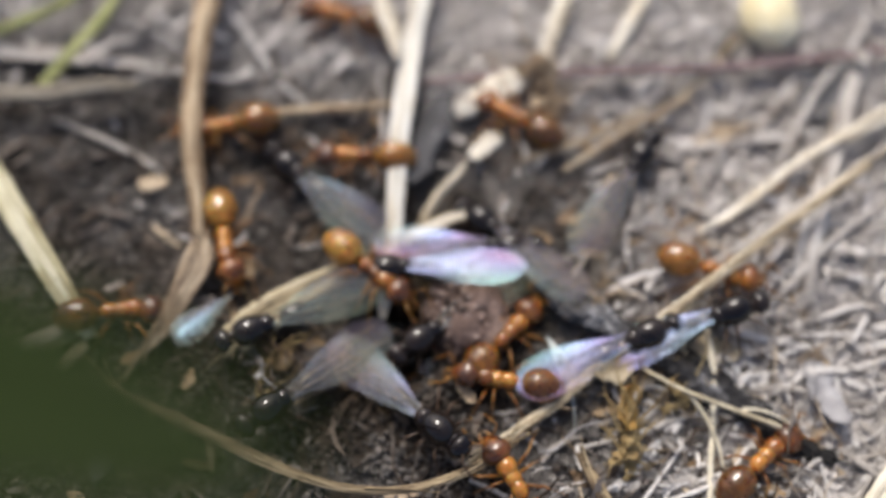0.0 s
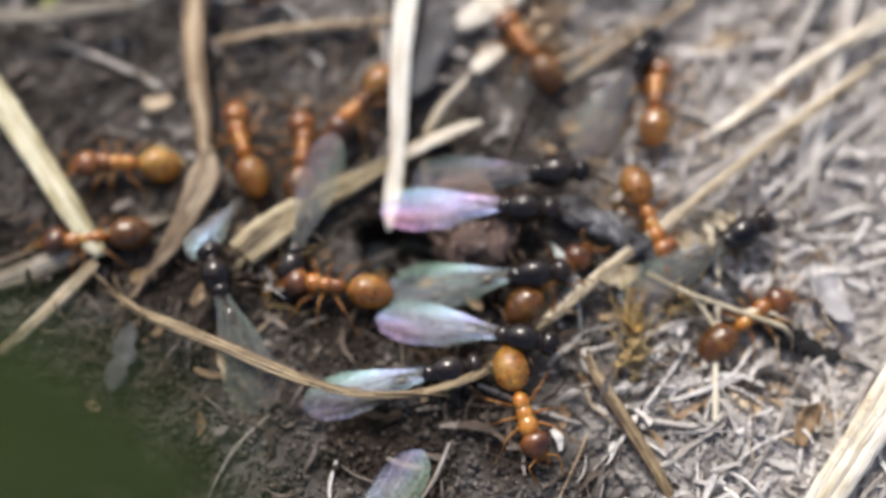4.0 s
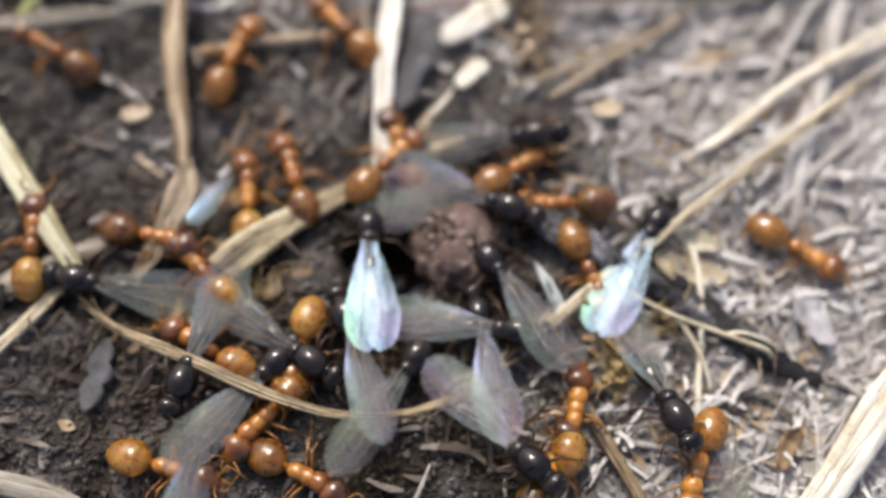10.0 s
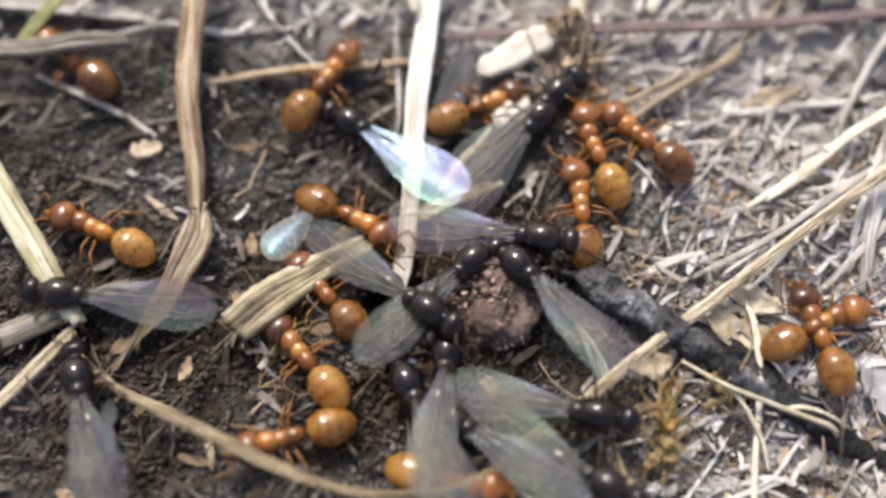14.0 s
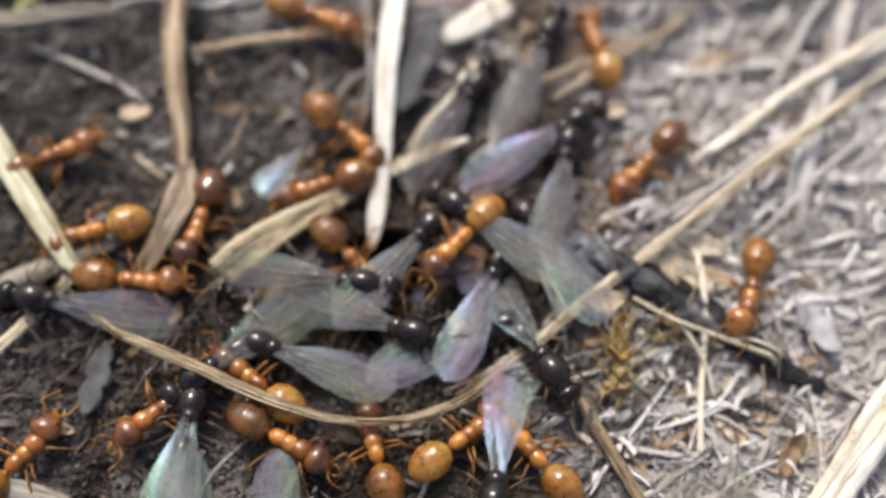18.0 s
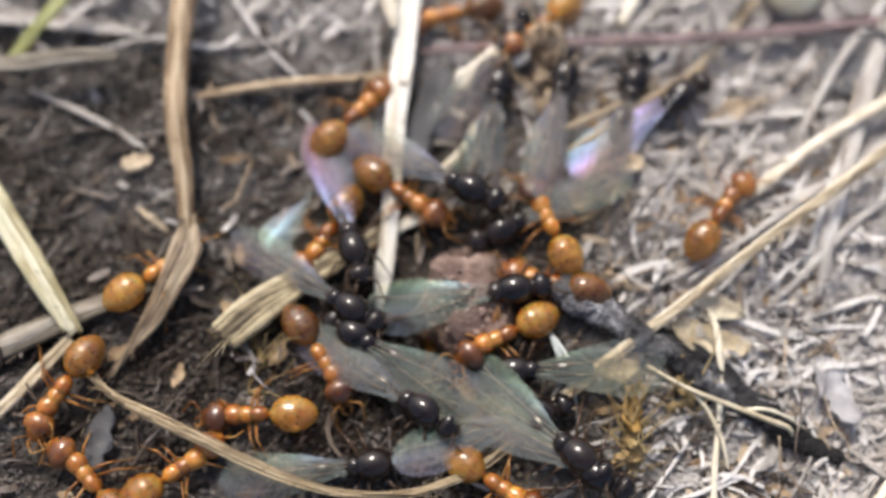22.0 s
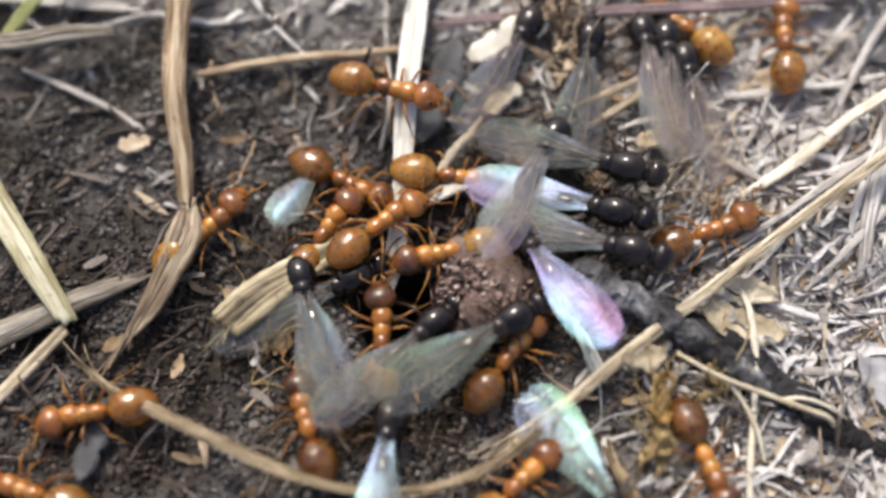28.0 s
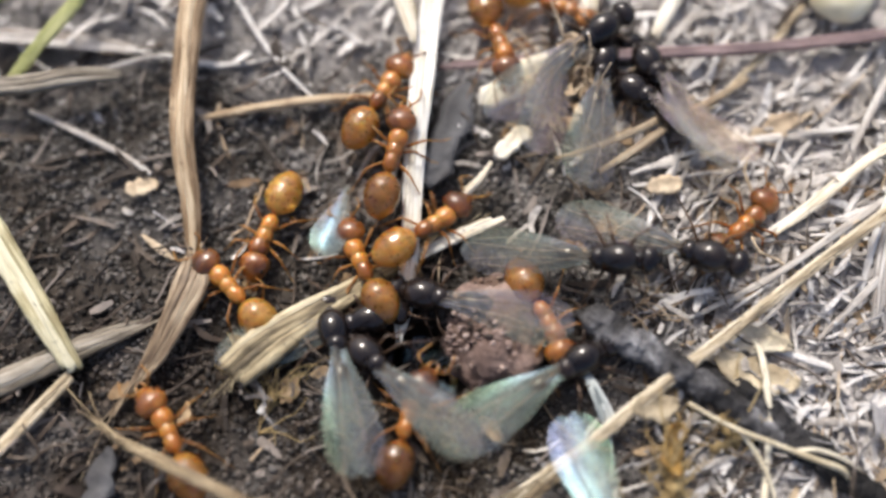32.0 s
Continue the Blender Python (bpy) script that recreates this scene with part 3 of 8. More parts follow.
stalk("brown_stem", "stem", BARK, "reddish brown dry plant stem lying on soil", 0.8, [(-8.75, 30.60, 1.60, 1.03), (-8.86, 26.90, 1.50, 0.97), (-9.05, 24.69, 1.40, 0.91), (-9.15, 22.17, 1.20, 0.86), (-9.09, 20.14, 1.00, 0.81), (-8.74, 17.95, 0.80, 0.73), (-8.59, 16.08, 0.40, 0.53)], 3, 3)
stalk("withered_sheath", "sheath", SHEATH, "withered brown leaf sheath at the stem foot", 0.3, [(-8.45, 16.53, 0.90, 0.9), (-8.46, 15.43, 1.00, 1.25), (-8.86, 14.22, 0.90, 1.15), (-9.48, 13.04, 0.70, 0.8), (-10.13, 12.12, 0.50, 0.37), (-10.77, 11.12, 0.30, 0.24)], 5, 9)
stalk("folded_straw", "straw", YELLOWSTRAW, "pale folded straw with a cut end", 0.4, [(-18.22, 21.26, 1.60, 1.05), (-15.98, 18.37, 1.40, 0.99), (-14.25, 15.96, 1.20, 0.94), (-13.00, 14.17, 1.00, 0.89), (-11.93, 12.50, 0.80, 0.78)], 3)
stalk("bent_straw", "straw", TANSTRAW, "thin pale straw bent away from a fold", 0.5, [(-12.06, 12.45, 0.60, 0.46), (-13.00, 11.38, 0.50, 0.50), (-14.06, 10.04, 0.50, 0.49), (-15.46, 8.56, 0.40, 0.52)], 3)
stalk("bleached_straw", "straw", DULLSTRAW, "bleached grey straw half sunk in soil", 0.5, [(-16.47, 11.35, 0.30, 1.00), (-14.38, 12.09, 0.40, 0.97), (-12.52, 13.03, 0.40, 0.86), (-11.00, 13.72, 0.30, 0.73), (-9.48, 14.45, 0.10, 0.37)], 3)
stalk("split_straw", "straw", STUB, "thick splintered straw stub beside the nest", 0.4, [(-6.98, 12.32, 0.90, 1.62), (-5.97, 13.26, 1.00, 1.50), (-4.76, 14.26, 0.91, 1.22), (-3.34, 15.31, 0.70, 0.90), (-2.07, 16.23, 0.50, 0.69), (-0.76, 16.97, 0.55, 0.57), (0.57, 17.63, 0.60, 0.46)], 5, 6, 0.2)
stalk("splinter_straw", "straw", STRAW, "thin straw splinter leaning by the nest", 0.5, [(-1.34, 16.51, 0.70, 0.48), (-0.16, 17.08, 0.80, 0.44), (1.30, 17.68, 0.90, 0.37)], 2)
stalk("forked_rootlet", "rootlet", STRAW, "pale forked rootlet rising from the soil", 0.8, [(-0.45, 17.53, 0.60, 0.30), (0.18, 18.51, 0.90, 0.30), (0.73, 19.03, 1.10, 0.26), (1.06, 19.50, 1.20, 0.15)])
stalk("diagonal_straw", "straw", TANSTRAW, "long slender tan straw lying slantwise", 0.5, [(16.50, 20.07, 1.80, 0.48), (13.65, 17.86, 1.50, 0.46), (11.09, 15.96, 1.30, 0.46), (8.53, 13.96, 1.10, 0.47), (6.03, 12.00, 0.90, 0.49), (4.11, 10.43, 0.70, 0.47), (2.56, 9.40, 0.50, 0.43), (1.36, 8.55, 0.30, 0.32)], 5, 10)
stalk("bright_straw", "straw", STRAW, "bleached straw with a torn bright end", 0.5, [(18.55, 22.92, 1.40, 0.43), (15.78, 21.34, 1.20, 0.41), (13.35, 19.78, 1.00, 0.38), (11.50, 18.22, 0.80, 0.34), (9.83, 17.09, 0.50, 0.18)], 2, 4)
stalk("upright_straw", "straw", GREYSTRAW, "pale grey straw lying among litter", 0.5, [(16.49, 24.68, 0.80, 0.70), (15.61, 22.13, 0.70, 0.69), (14.61, 19.24, 0.60, 0.63), (13.78, 16.70, 0.50, 0.58), (13.42, 14.49, 0.30, 0.38)], 3)
stalk("curved_blade", "grass blade", FIBRE, "curved fibrous tan grass blade below the nest", 0.35, [(-11.20, 11.05, 0.90, 0.24), (-10.20, 10.32, 1.10, 0.36), (-8.60, 9.58, 1.40, 0.5), (-7.04, 8.88, 1.60, 0.52), (-5.72, 8.29, 1.60, 0.46), (-4.24, 7.73, 1.50, 0.37), (-2.60, 7.39, 1.30, 0.37), (-0.77, 7.43, 1.20, 0.37), (0.71, 7.84, 1.10, 0.38), (1.83, 8.47, 1.00, 0.38), (3.08, 9.40, 0.80, 0.27)], 6, 12)
stalk("grey_twig", "twig", TWIG, "rough weathered dark grey twig crossing under a straw", 0.75, [(3.95, 14.55, 0.50, 0.7), (4.3, 14.35, 0.60, 1.05), (5.0, 13.95, 0.70, 1.15), (6.12, 13.27, 0.65, 1.0), (7.53, 12.49, 0.55, 0.9), (9.12, 11.46, 0.40, 0.8), (10.87, 10.27, 0.20, 0.56)], 1, 6, ragged=0.5, gnarl=0.34)
stalk("grey_bark", "bark", TWIG, "flaking grey bark strip along the twig", 0.4, [(6.9, 13.3, 0.40, 0.36), (7.8, 12.85, 0.40, 0.7), (8.83, 12.15, 0.45, 0.85), (10.43, 10.92, 0.40, 0.92), (12.21, 9.70, 0.30, 0.85), (14.35, 8.67, 0.20, 0.6)], 1, 5, ragged=0.5, gnarl=0.34)
stalk("thin_root", "root", ROOT, "thin pale root with a curled tip", 0.9, [(7.23, 11.73, 0.90, 0.14), (8.46, 11.06, 1.00, 0.16), (9.88, 10.55, 1.00, 0.18), (11.12, 10.12, 1.00, 0.18), (11.85, 9.88, 0.90, 0.19), (12.11, 9.66, 0.60, 0.14)])
stalk("upright_root", "root", ROOT, "thin yellowish root running down the soil", 0.8, [(9.48, 13.92, 0.40, 0.17), (9.67, 13.11, 0.60, 0.20), (9.76, 11.43, 0.60, 0.21), (9.65, 9.98, 0.50, 0.20), (9.44, 8.37, 0.50, 0.20), (9.30, 6.64, 0.30, 0.19)])
stalk("left_twig", "twig", BARK, "thin pinkish twig lying on dark soil", 0.9, [(-8.73, 21.27, 0.30, 0.24), (-6.83, 21.59, 0.50, 0.30), (-4.88, 21.96, 0.50, 0.30), (-3.09, 22.16, 0.50, 0.28), (-1.31, 22.49, 0.40, 0.20)])
stalk("thin_twig", "grass blade", GREYSTRAW, "thin grey grass fibre on dark soil", 0.8, [(-14.83, 21.73, 0.20, 0.16), (-13.04, 20.85, 0.40, 0.24), (-11.37, 20.03, 0.30, 0.24), (-10.33, 19.32, 0.20, 0.16)])
stalk("dark_twig", "twig", PURPLE, "long dark purplish twig across the litter", 0.9, [(-0.56, 23.32, 0.60, 0.35), (2.72, 23.45, 0.80, 0.39), (6.65, 23.64, 0.90, 0.44), (10.41, 24.09, 0.90, 0.44), (14.25, 24.71, 0.80, 0.44), (18.84, 25.42, 0.70, 0.45)], 2)
stalk("pale_blade", "grass blade", GREYSTRAW, "broad bleached grass blade on litter", 0.25, [(-20.09, 24.90, 0.70, 0.69), (-16.96, 24.50, 0.70, 0.69), (-14.77, 24.26, 0.60, 0.64), (-12.59, 24.05, 0.50, 0.60), (-10.89, 23.92, 0.30, 0.31)], 3)
stalk("green_blade", "grass blade", GREEN, "yellowish green grass blade", 0.35, [(-12.05, 26.91, 2.00, 0.57), (-12.97, 25.19, 1.80, 0.56), (-14.15, 23.82, 1.50, 0.56), (-15.40, 22.59, 1.00, 0.47)])
stalk("green_blade", "grass blade", GREEN, "yellowish green grass blade", 0.35, [(-13.07, 27.19, 1.60, 0.49), (-14.94, 25.95, 1.40, 0.48), (-17.06, 25.12, 1.20, 0.48), (-18.78, 24.56, 1.00, 0.44)])
stalk("litter_straw", "straw", STRAW, "short bleached straw piece on litter", 0.6, [(5.25, 28.39, 1.00, 0.82), (4.76, 26.54, 0.90, 0.76), (4.29, 25.06, 0.70, 0.67), (3.96, 23.68, 0.40, 0.40)], 3)
stalk("litter_straw", "straw", STRAW, "short bleached straw piece on litter", 0.6, [(8.44, 27.79, 0.80, 0.55), (7.60, 26.28, 0.60, 0.59), (6.77, 24.66, 0.40, 0.40)])
stalk("litter_straw", "straw", STRAW, "pale broken straw lying on litter", 0.5, [(17.28, 10.15, 1.20, 1.35), (15.19, 7.63, 1.10, 1.32), (13.96, 5.97, 0.90, 1.30), (12.52, 4.00, 0.60, 1.11), (11.52, 2.77, 0.40, 0.73)], 3)
stalk("litter_straw", "straw", DULLSTRAW, "dull broken straw lying on soil", 0.5, [(-15.25, 5.52, 0.60, 0.85), (-12.98, 5.05, 0.60, 0.89), (-11.68, 4.79, 0.50, 0.81), (-10.39, 4.18, 0.30, 0.56)], 3)
stalk("rotten_stalk", "stalk", FIBRE, "rotten brown stalk leaning on soil", 0.6, [(4.83, 9.15, 0.50, 0.31), (5.53, 7.78, 0.60, 0.41), (6.23, 6.57, 0.60, 0.45), (7.04, 5.22, 0.40, 0.44), (7.66, 4.07, 0.20, 0.37)], 2, 6)
stalk("litter_straw", "grass blade", GREYSTRAW, "grey weathered grass piece on litter", 0.4, [(7.53, 14.64, 0.20, 0.13), (8.27, 14.98, 0.40, 0.19), (10.24, 16.01, 0.50, 0.23), (12.68, 17.69, 0.60, 0.25), (15.84, 19.93, 0.60, 0.28), (18.83, 22.08, 0.50, 0.28)])
stalk("litter_straw", "grass blade", GREYSTRAW, "grey weathered grass piece on litter", 0.4, [(16.80, 18.57, 0.40, 0.25), (14.73, 17.09, 0.50, 0.27), (12.86, 15.26, 0.50, 0.24), (11.57, 14.01, 0.30, 0.12)])
stalk("litter_straw", "grass blade", GREYSTRAW, "grey weathered grass piece on litter", 0.4, [(9.01, 20.85, 0.20, 0.17), (10.48, 20.96, 0.40, 0.31), (12.01, 21.17, 0.40, 0.35), (13.84, 21.56, 0.20, 0.17)])
stalk("tan_stalk", "stalk", SHEATH, "curved tan stalk among dry flowers", 0.7, [(4.73, 19.48, 0.40, 0.21), (5.89, 20.19, 0.70, 0.30), (7.40, 21.33, 0.90, 0.33), (8.75, 22.22, 0.90, 0.30), (9.85, 23.06, 0.60, 0.21)])
stalk("tan_stalk", "stalk", SHEATH, "curved tan stalk among dry flowers", 0.7, [(3.25, 19.90, 0.40, 0.18), (4.40, 20.13, 0.70, 0.24), (6.31, 21.02, 0.90, 0.27), (7.89, 22.20, 0.80, 0.21)])
stalk("shadow_twig", "twig", DULLSTRAW, "dull weathered stalk on soil", 0.8, [(-17.69, 22.20, 1.30, 0.60), (-15.00, 22.15, 1.40, 0.68), (-12.87, 22.40, 1.40, 0.66), (-10.94, 22.60, 1.00, 0.42)], 3)
stalk("thin_root", "root", ROOT, "thin pale side root with fine ends", 0.9, [(8.75, 10.96, 0.90, 0.13), (9.28, 10.29, 0.80, 0.14), (9.71, 9.42, 0.70, 0.13), (9.90, 8.55, 0.50, 0.09)])
stalk("thin_root", "root", ROOT, "thin pale side root with fine ends", 0.9, [(10.44, 10.39, 0.90, 0.13), (10.99, 10.44, 1.00, 0.13), (11.70, 10.29, 0.90, 0.11), (12.49, 9.93, 0.60, 0.07)])
stalk("litter_straw", "grass blade", GREYSTRAW, "thin pale grass stem in the litter mat", 0.6, [(12.98, 19.98, 0.40, 0.16), (13.75, 21.56, 0.70, 0.27), (14.83, 23.40, 0.80, 0.29), (16.25, 25.24, 0.60, 0.28), (17.18, 26.57, 0.50, 0.21)])
stalk("litter_straw", "grass blade", STRAW, "thin pale grass stem in the litter mat", 0.6, [(9.57, 17.15, 0.30, 0.16), (11.14, 18.14, 0.70, 0.26), (13.25, 19.79, 0.80, 0.30), (16.27, 21.50, 0.70, 0.31), (17.95, 22.46, 0.50, 0.29)])
stalk("litter_straw", "grass blade", GREYSTRAW, "thin pale grass stem in the litter mat", 0.6, [(10.63, 21.01, 0.30, 0.12), (11.83, 21.16, 0.50, 0.23), (13.28, 21.31, 0.50, 0.23), (15.00, 21.75, 0.40, 0.17)])
stalk("litter_straw", "grass blade", GREYSTRAW, "thin pale grass stem in the litter mat", 0.6, [(13.02, 15.56, 0.30, 0.18), (13.47, 17.15, 0.60, 0.26), (14.08, 18.64, 0.70, 0.30), (14.82, 20.31, 0.50, 0.24)])
stalk("litter_straw", "grass blade", TANSTRAW, "thin tan grass stem in the litter mat", 0.6, [(8.40, 21.89, 0.30, 0.15), (9.66, 23.16, 0.60, 0.23), (10.76, 24.32, 0.70, 0.25), (11.98, 25.95, 0.50, 0.21)])


def wing_shape(length, width, camber):
    """A wing from its root at the origin towards -x: a thin double-sided blade."""
    n, c = 26, 12
    V, F = [], []
    for i in range(n + 1):
        u = i / n
        g = min(1, u / 0.68)
        w = width * (0.12 + 0.88 * (0.3 * g + 0.7 * g * g * (3 - 2 * g))) * (1 if u < 0.70 else math.sqrt(max(0.004, 1 - ((u - 0.70) / 0.30) ** 2)))
        for k in range(c + 1):
            s = k / c
            slim = w / width
            fold = 0.004 * math.sin(s * 11 + u * 1.5) * slim
            V.append((-length * u, w * (s - 0.42), (camber * math.sin(math.pi * s) + fold) * slim + 0.03 * math.sin(u * 4 + s * 2.5 * slim) + 0.12 * u))
    for i in range(n):
        for k in range(c):
            a = i * (c + 1) + k
            F.append((a, a + 1, a + c + 2, a + c + 1))
    return V, F


def wing_veins(length, width):
    lines = [[(0, -0.05), (0.3, -0.22), (0.6, -0.39), (0.88, -0.30)], [(0, 0), (0.3, 0.02), (0.55, 0.05), (0.92, 0.2)], [(0.52, 0.05), (0.6, -0.2), (0.66, -0.36)]]
    parts = []
    for ln in lines:
        parts.append(tube([(-length * u, width * s, 0.12 * u + 0.06, 0.011) for u, s in ln], 1, 4, 0, 1, 3))
    return join(*parts)



# ---- litter ----
def scatter_flakes(count, seed, name, label, material, near=False):
    """Curled flakes and chips of dry plants, joined."""
    rs = np.random.RandomState(seed)
    V, F = [], []
    while len(F) < count * 12:
        x, y = rs.uniform(-21, 21), rs.uniform(1.5, 36)
        if rs.rand() > (1.1 - pale_share(x, y) if near else pale_share(x, y)) or math.hypot(x - HOLE[0], y - HOLE[1]) < 3:
            continue
        ln, wd = rs.uniform(0.4, 2.3) * rs.rand() ** 0.6, rs.uniform(0.12, 0.42) * rs.rand() ** 0.4
        a, tilt, curl = rs.normal(0.6, 0.7), rs.normal(0, 0.35), rs.uniform(-0.35, 0.35)
        z0 = float(soft_ground(x, y)) + rs.uniform(0.02, 0.5)
        th = rs.uniform(0.04, 0.14)
        o = len(V)
        for k in range(4):
            u = k / 3 - 0.5
            w = wd * (1 - 1.1 * abs(u)) * rs.uniform(0.7, 1.2)
            for s, dz in ((-0.5, 0), (0.5, 0), (0.5, -th), (-0.5, -th)):
                px, py = ln * u, w * s + curl * ln * (u * u) * 2
                V.append((x + px * math.cos(a) - py * math.sin(a), y + px * math.sin(a) + py * math.cos(a), z0 + px * tilt + dz - curl * u * u + 0.1 * w * rs.randn()))
        for k in range(3):
            p = o + 4 * k
            F += [(p, p + 1, p + 5, p + 4), (p + 1, p + 2, p + 6, p + 5), (p + 2, p + 3, p + 7, p + 6), (p + 3, p, p + 4, p + 7)]
    tagged(new(name, mesh_of(name, V, F, material, False)), label, "plant litter", kind="stuff")


def scatter_fibres(count, seed, name, label, material, lo, hi, thick, near):
    """Thin bent fibres and rootlets, joined."""
    rs = np.random.RandomState(seed)
    made = []
    while len(made) < count:
        x, y = rs.uniform(-21, 21), rs.uniform(1.5, 36)
        if rs.rand() > (1.1 - pale_share(x, y) if near else pale_share(x, y)) or math.hypot(x - HOLE[0], y - HOLE[1]) < 2.4:
            continue
        a, ln = rs.normal(0.6, 0.75), rs.uniform(lo, hi)
        pts, wide = [], thick * rs.uniform(0.35, 1.5)
        for k in range(5):
            z = float(soft_ground(x, y)) + rs.uniform(0.05, 0.45)
            pts.append((x, y, z, wide * rs.uniform(0.5, 1.3) * (0.5 if k in (0, 4) else 1)))
            a += rs.normal(0, 0.16)
            x, y = x + math.cos(a) * ln / 4, y + math.sin(a) * ln / 4
        made.append(tube(pts, rs.uniform(0.3, 0.8), 6, 0.25, rs.randint(99), 3))
    v, f = join(*made)
    tagged(new(name, mesh_of(name, v, f, material)), label, "plant litter", kind="stuff")


scatter_flakes(3000, 21, "litter_flakes", "pale curled flakes of dry plant litter", LITTER)
scatter_flakes(650, 22, "dark_litter", "brown crumbled leaf litter", BROWNBIT, True)
scatter_fibres(560, 23, "litter_fibres", "thin pale dry grass fibres and rootlets", LITTER, 1.5, 8, 0.19, 0.0)
scatter_fibres(320, 24, "soil_fibres", "fine brown rootlets on the soil", BROWNBIT, 0.8, 3.4, 0.08, 0.6)


def near_pieces(seed):
    """Flakes, fibres and crumbs nearest the nest, each a piece of its own on a few shared meshes."""
    rs = np.random.RandomState(seed)
    bed = tagged(new("litter_bed"), "scattered dry flakes and fibres round the nest", "plant litter", kind="stuff")
    soil = bpy.data.objects["ground"]
    flakes, fibres, crumbs = [], [], []
    for k in range(14):
        ln, wd, th = rs.uniform(0.5, 1.5), rs.uniform(0.15, 0.45), rs.uniform(0.05, 0.12)
        V, F = [], []
        for i in range(6):
            u = i / 5 - 0.5
            w = wd * (1.05 - 1.5 * abs(u)) * rs.uniform(0.75, 1.2)
            for s, dz in ((-0.5, 0), (0.5, 0), (0.5, -th), (-0.5, -th)):
                V.append((ln * u, w * s, dz + 0.3 * u * u * rs.uniform(0.5, 1.5)))
        for i in range(5):
            p = 4 * i
            F += [(p, p + 1, p + 5, p + 4), (p + 1, p + 2, p + 6, p + 5), (p + 2, p + 3, p + 7, p + 6), (p + 3, p, p + 4, p + 7)]
        F += [(0, 3, 2, 1), (20, 21, 22, 23)]
        flakes.append(mesh_of("flake", V, F, (FLAKE, SHEATHFLAKE, GREYFLAKE, BROWNBIT)[k % 4], False))
        pts, x, y, a = [], 0, 0, 0
        ln = rs.uniform(1.2, 4)
        for i in range(5):
            pts.append((x, y, rs.uniform(0, 0.2), rs.uniform(0.04, 0.1)))
            a += rs.normal(0, 0.3)
            x, y = x + math.cos(a) * ln / 4, y + math.sin(a) * ln / 4
        v, f = tube(pts, 0.7, 5, 0.2, k, 2)
        fibres.append(mesh_of("fibre", v, f, (BROWNBIT, FLAKE, GREYFLAKE)[k % 3]))
        v, f = ball((0, 0, 0), (rs.uniform(0.09, 0.19), rs.uniform(0.07, 0.14), rs.uniform(0.06, 0.11)), 7, 5)
        v = [tuple(np.array(p) * rs.uniform(0.65, 1.3)) for p in v]
        crumbs.append(mesh_of("crumb", v, f, CRUMBPIECE, False))
    for name, meshes, parent, count in (("flake", flakes, bed, 220), ("fibre", fibres, bed, 190), ("crumb", crumbs, soil, 295)):
        for k in range(count):
            while True:
                x, y = rs.uniform(-13, 14), rs.uniform(6, 22)
                pale = float(pale_share(x, y))
                if math.hypot((x - HOLE[0]) / 2.3, (y - HOLE[1]) / 1.9) > 1 and rs.rand() < (0.4 if name == "crumb" else 0.12) + pale:
                    break
            pick = rs.randint(len(meshes))
            if name != "crumb" and rs.rand() > pale + 0.25:
                pick = (3, 7, 11, 13, 1, 5)[rs.randint(6)] if name == "flake" else 3 * rs.randint(5)
            o = new(name, meshes[pick])
            o.parent = parent
            z = float(ground_height(x, y)) + (0.12 if name != "crumb" else 0.04)
            o.matrix_basis = pose(x * MM, y * MM, z * MM, rs.normal(0, 12), rs.normal(0, 12), rs.uniform(0, 360))


near_pieces(77)


def lump(name, category, label, center, radii, material, rough=0.16, seed=0, turn=0, seg=36, rings=24):
    """A rounded body with an uneven skin."""
    v, f = ball((0, 0, 0), radii, seg, rings)
    out = []
    for x, y, z in v:
        d = Vector((x, y, z))
        n = noise.noise(d * 1.3 + Vector((seed, 0, 0))) * 1.2 + noise.noise(d * 3.1 + Vector((0, seed, 0))) * 0.6 + noise.noise(d * 7) * 0.3
        d *= 1 + rough * n
        out.append(tuple(d))
    ob = new(name, mesh_of(name, out, f, material))
    x, y, z = center
    ob.matrix_basis = pose(x * MM, y * MM, (z + float(soft_ground(x, y))) * MM, 0, 0, turn)
    return tagged(ob, label, category)


def flake(name, category, label, center, size, turn, tilt, material, curl=0.3, seed=0, thick=0.12, blunt=2.6):
    """A bent, torn flake with thickness."""
    rs = np.random.RandomState(seed)
    n = 10
    V, F = [], []
    edge = [(rs.uniform(0.6, 1.15), rs.uniform(0.6, 1.15)) for _ in range(n + 1)]
    for top in (0, 1):
        for i in range(n + 1):
            u = i / n * 2 - 1
            for k in range(5):
                s = k / 2 - 1
                w = math.sqrt(max(0.02, 1 - abs(u) ** blunt)) * edge[i][0 if s < 0 else 1]
                V.append((u * size[0] / 2, s * w * size[1] / 2, curl * (s * s * 0.5 + u * u) * size[1] * 0.5 + 0.05 * math.sin(9 * u + seed) - top * thick))
    m = (n + 1) * 5
    for i in range(n):
        for k in range(4):
            a = i * 5 + k
            F += [(a, a + 1, a + 6, a + 5), (m + a, m + a + 5, m + a + 6, m + a + 1)]
        for a, c in ((i * 5, i * 5 + 5), (i * 5 + 9, i * 5 + 4)):
            F.append((a, c, m + c, m + a))
    for a in range(4):
        F += [(a + 1, a, m + a, m + a + 1), (n * 5 + a, n * 5 + a + 1, m + n * 5 + a + 1, m + n * 5 + a)]
    ob = new(name, mesh_of(name, V, F, material))
    x, y, z = center
    ob.matrix_basis = pose(x * MM, y * MM, (z + float(soft_ground(x, y))) * MM, tilt[0], tilt[1], turn)
    return tagged(ob, label, category)


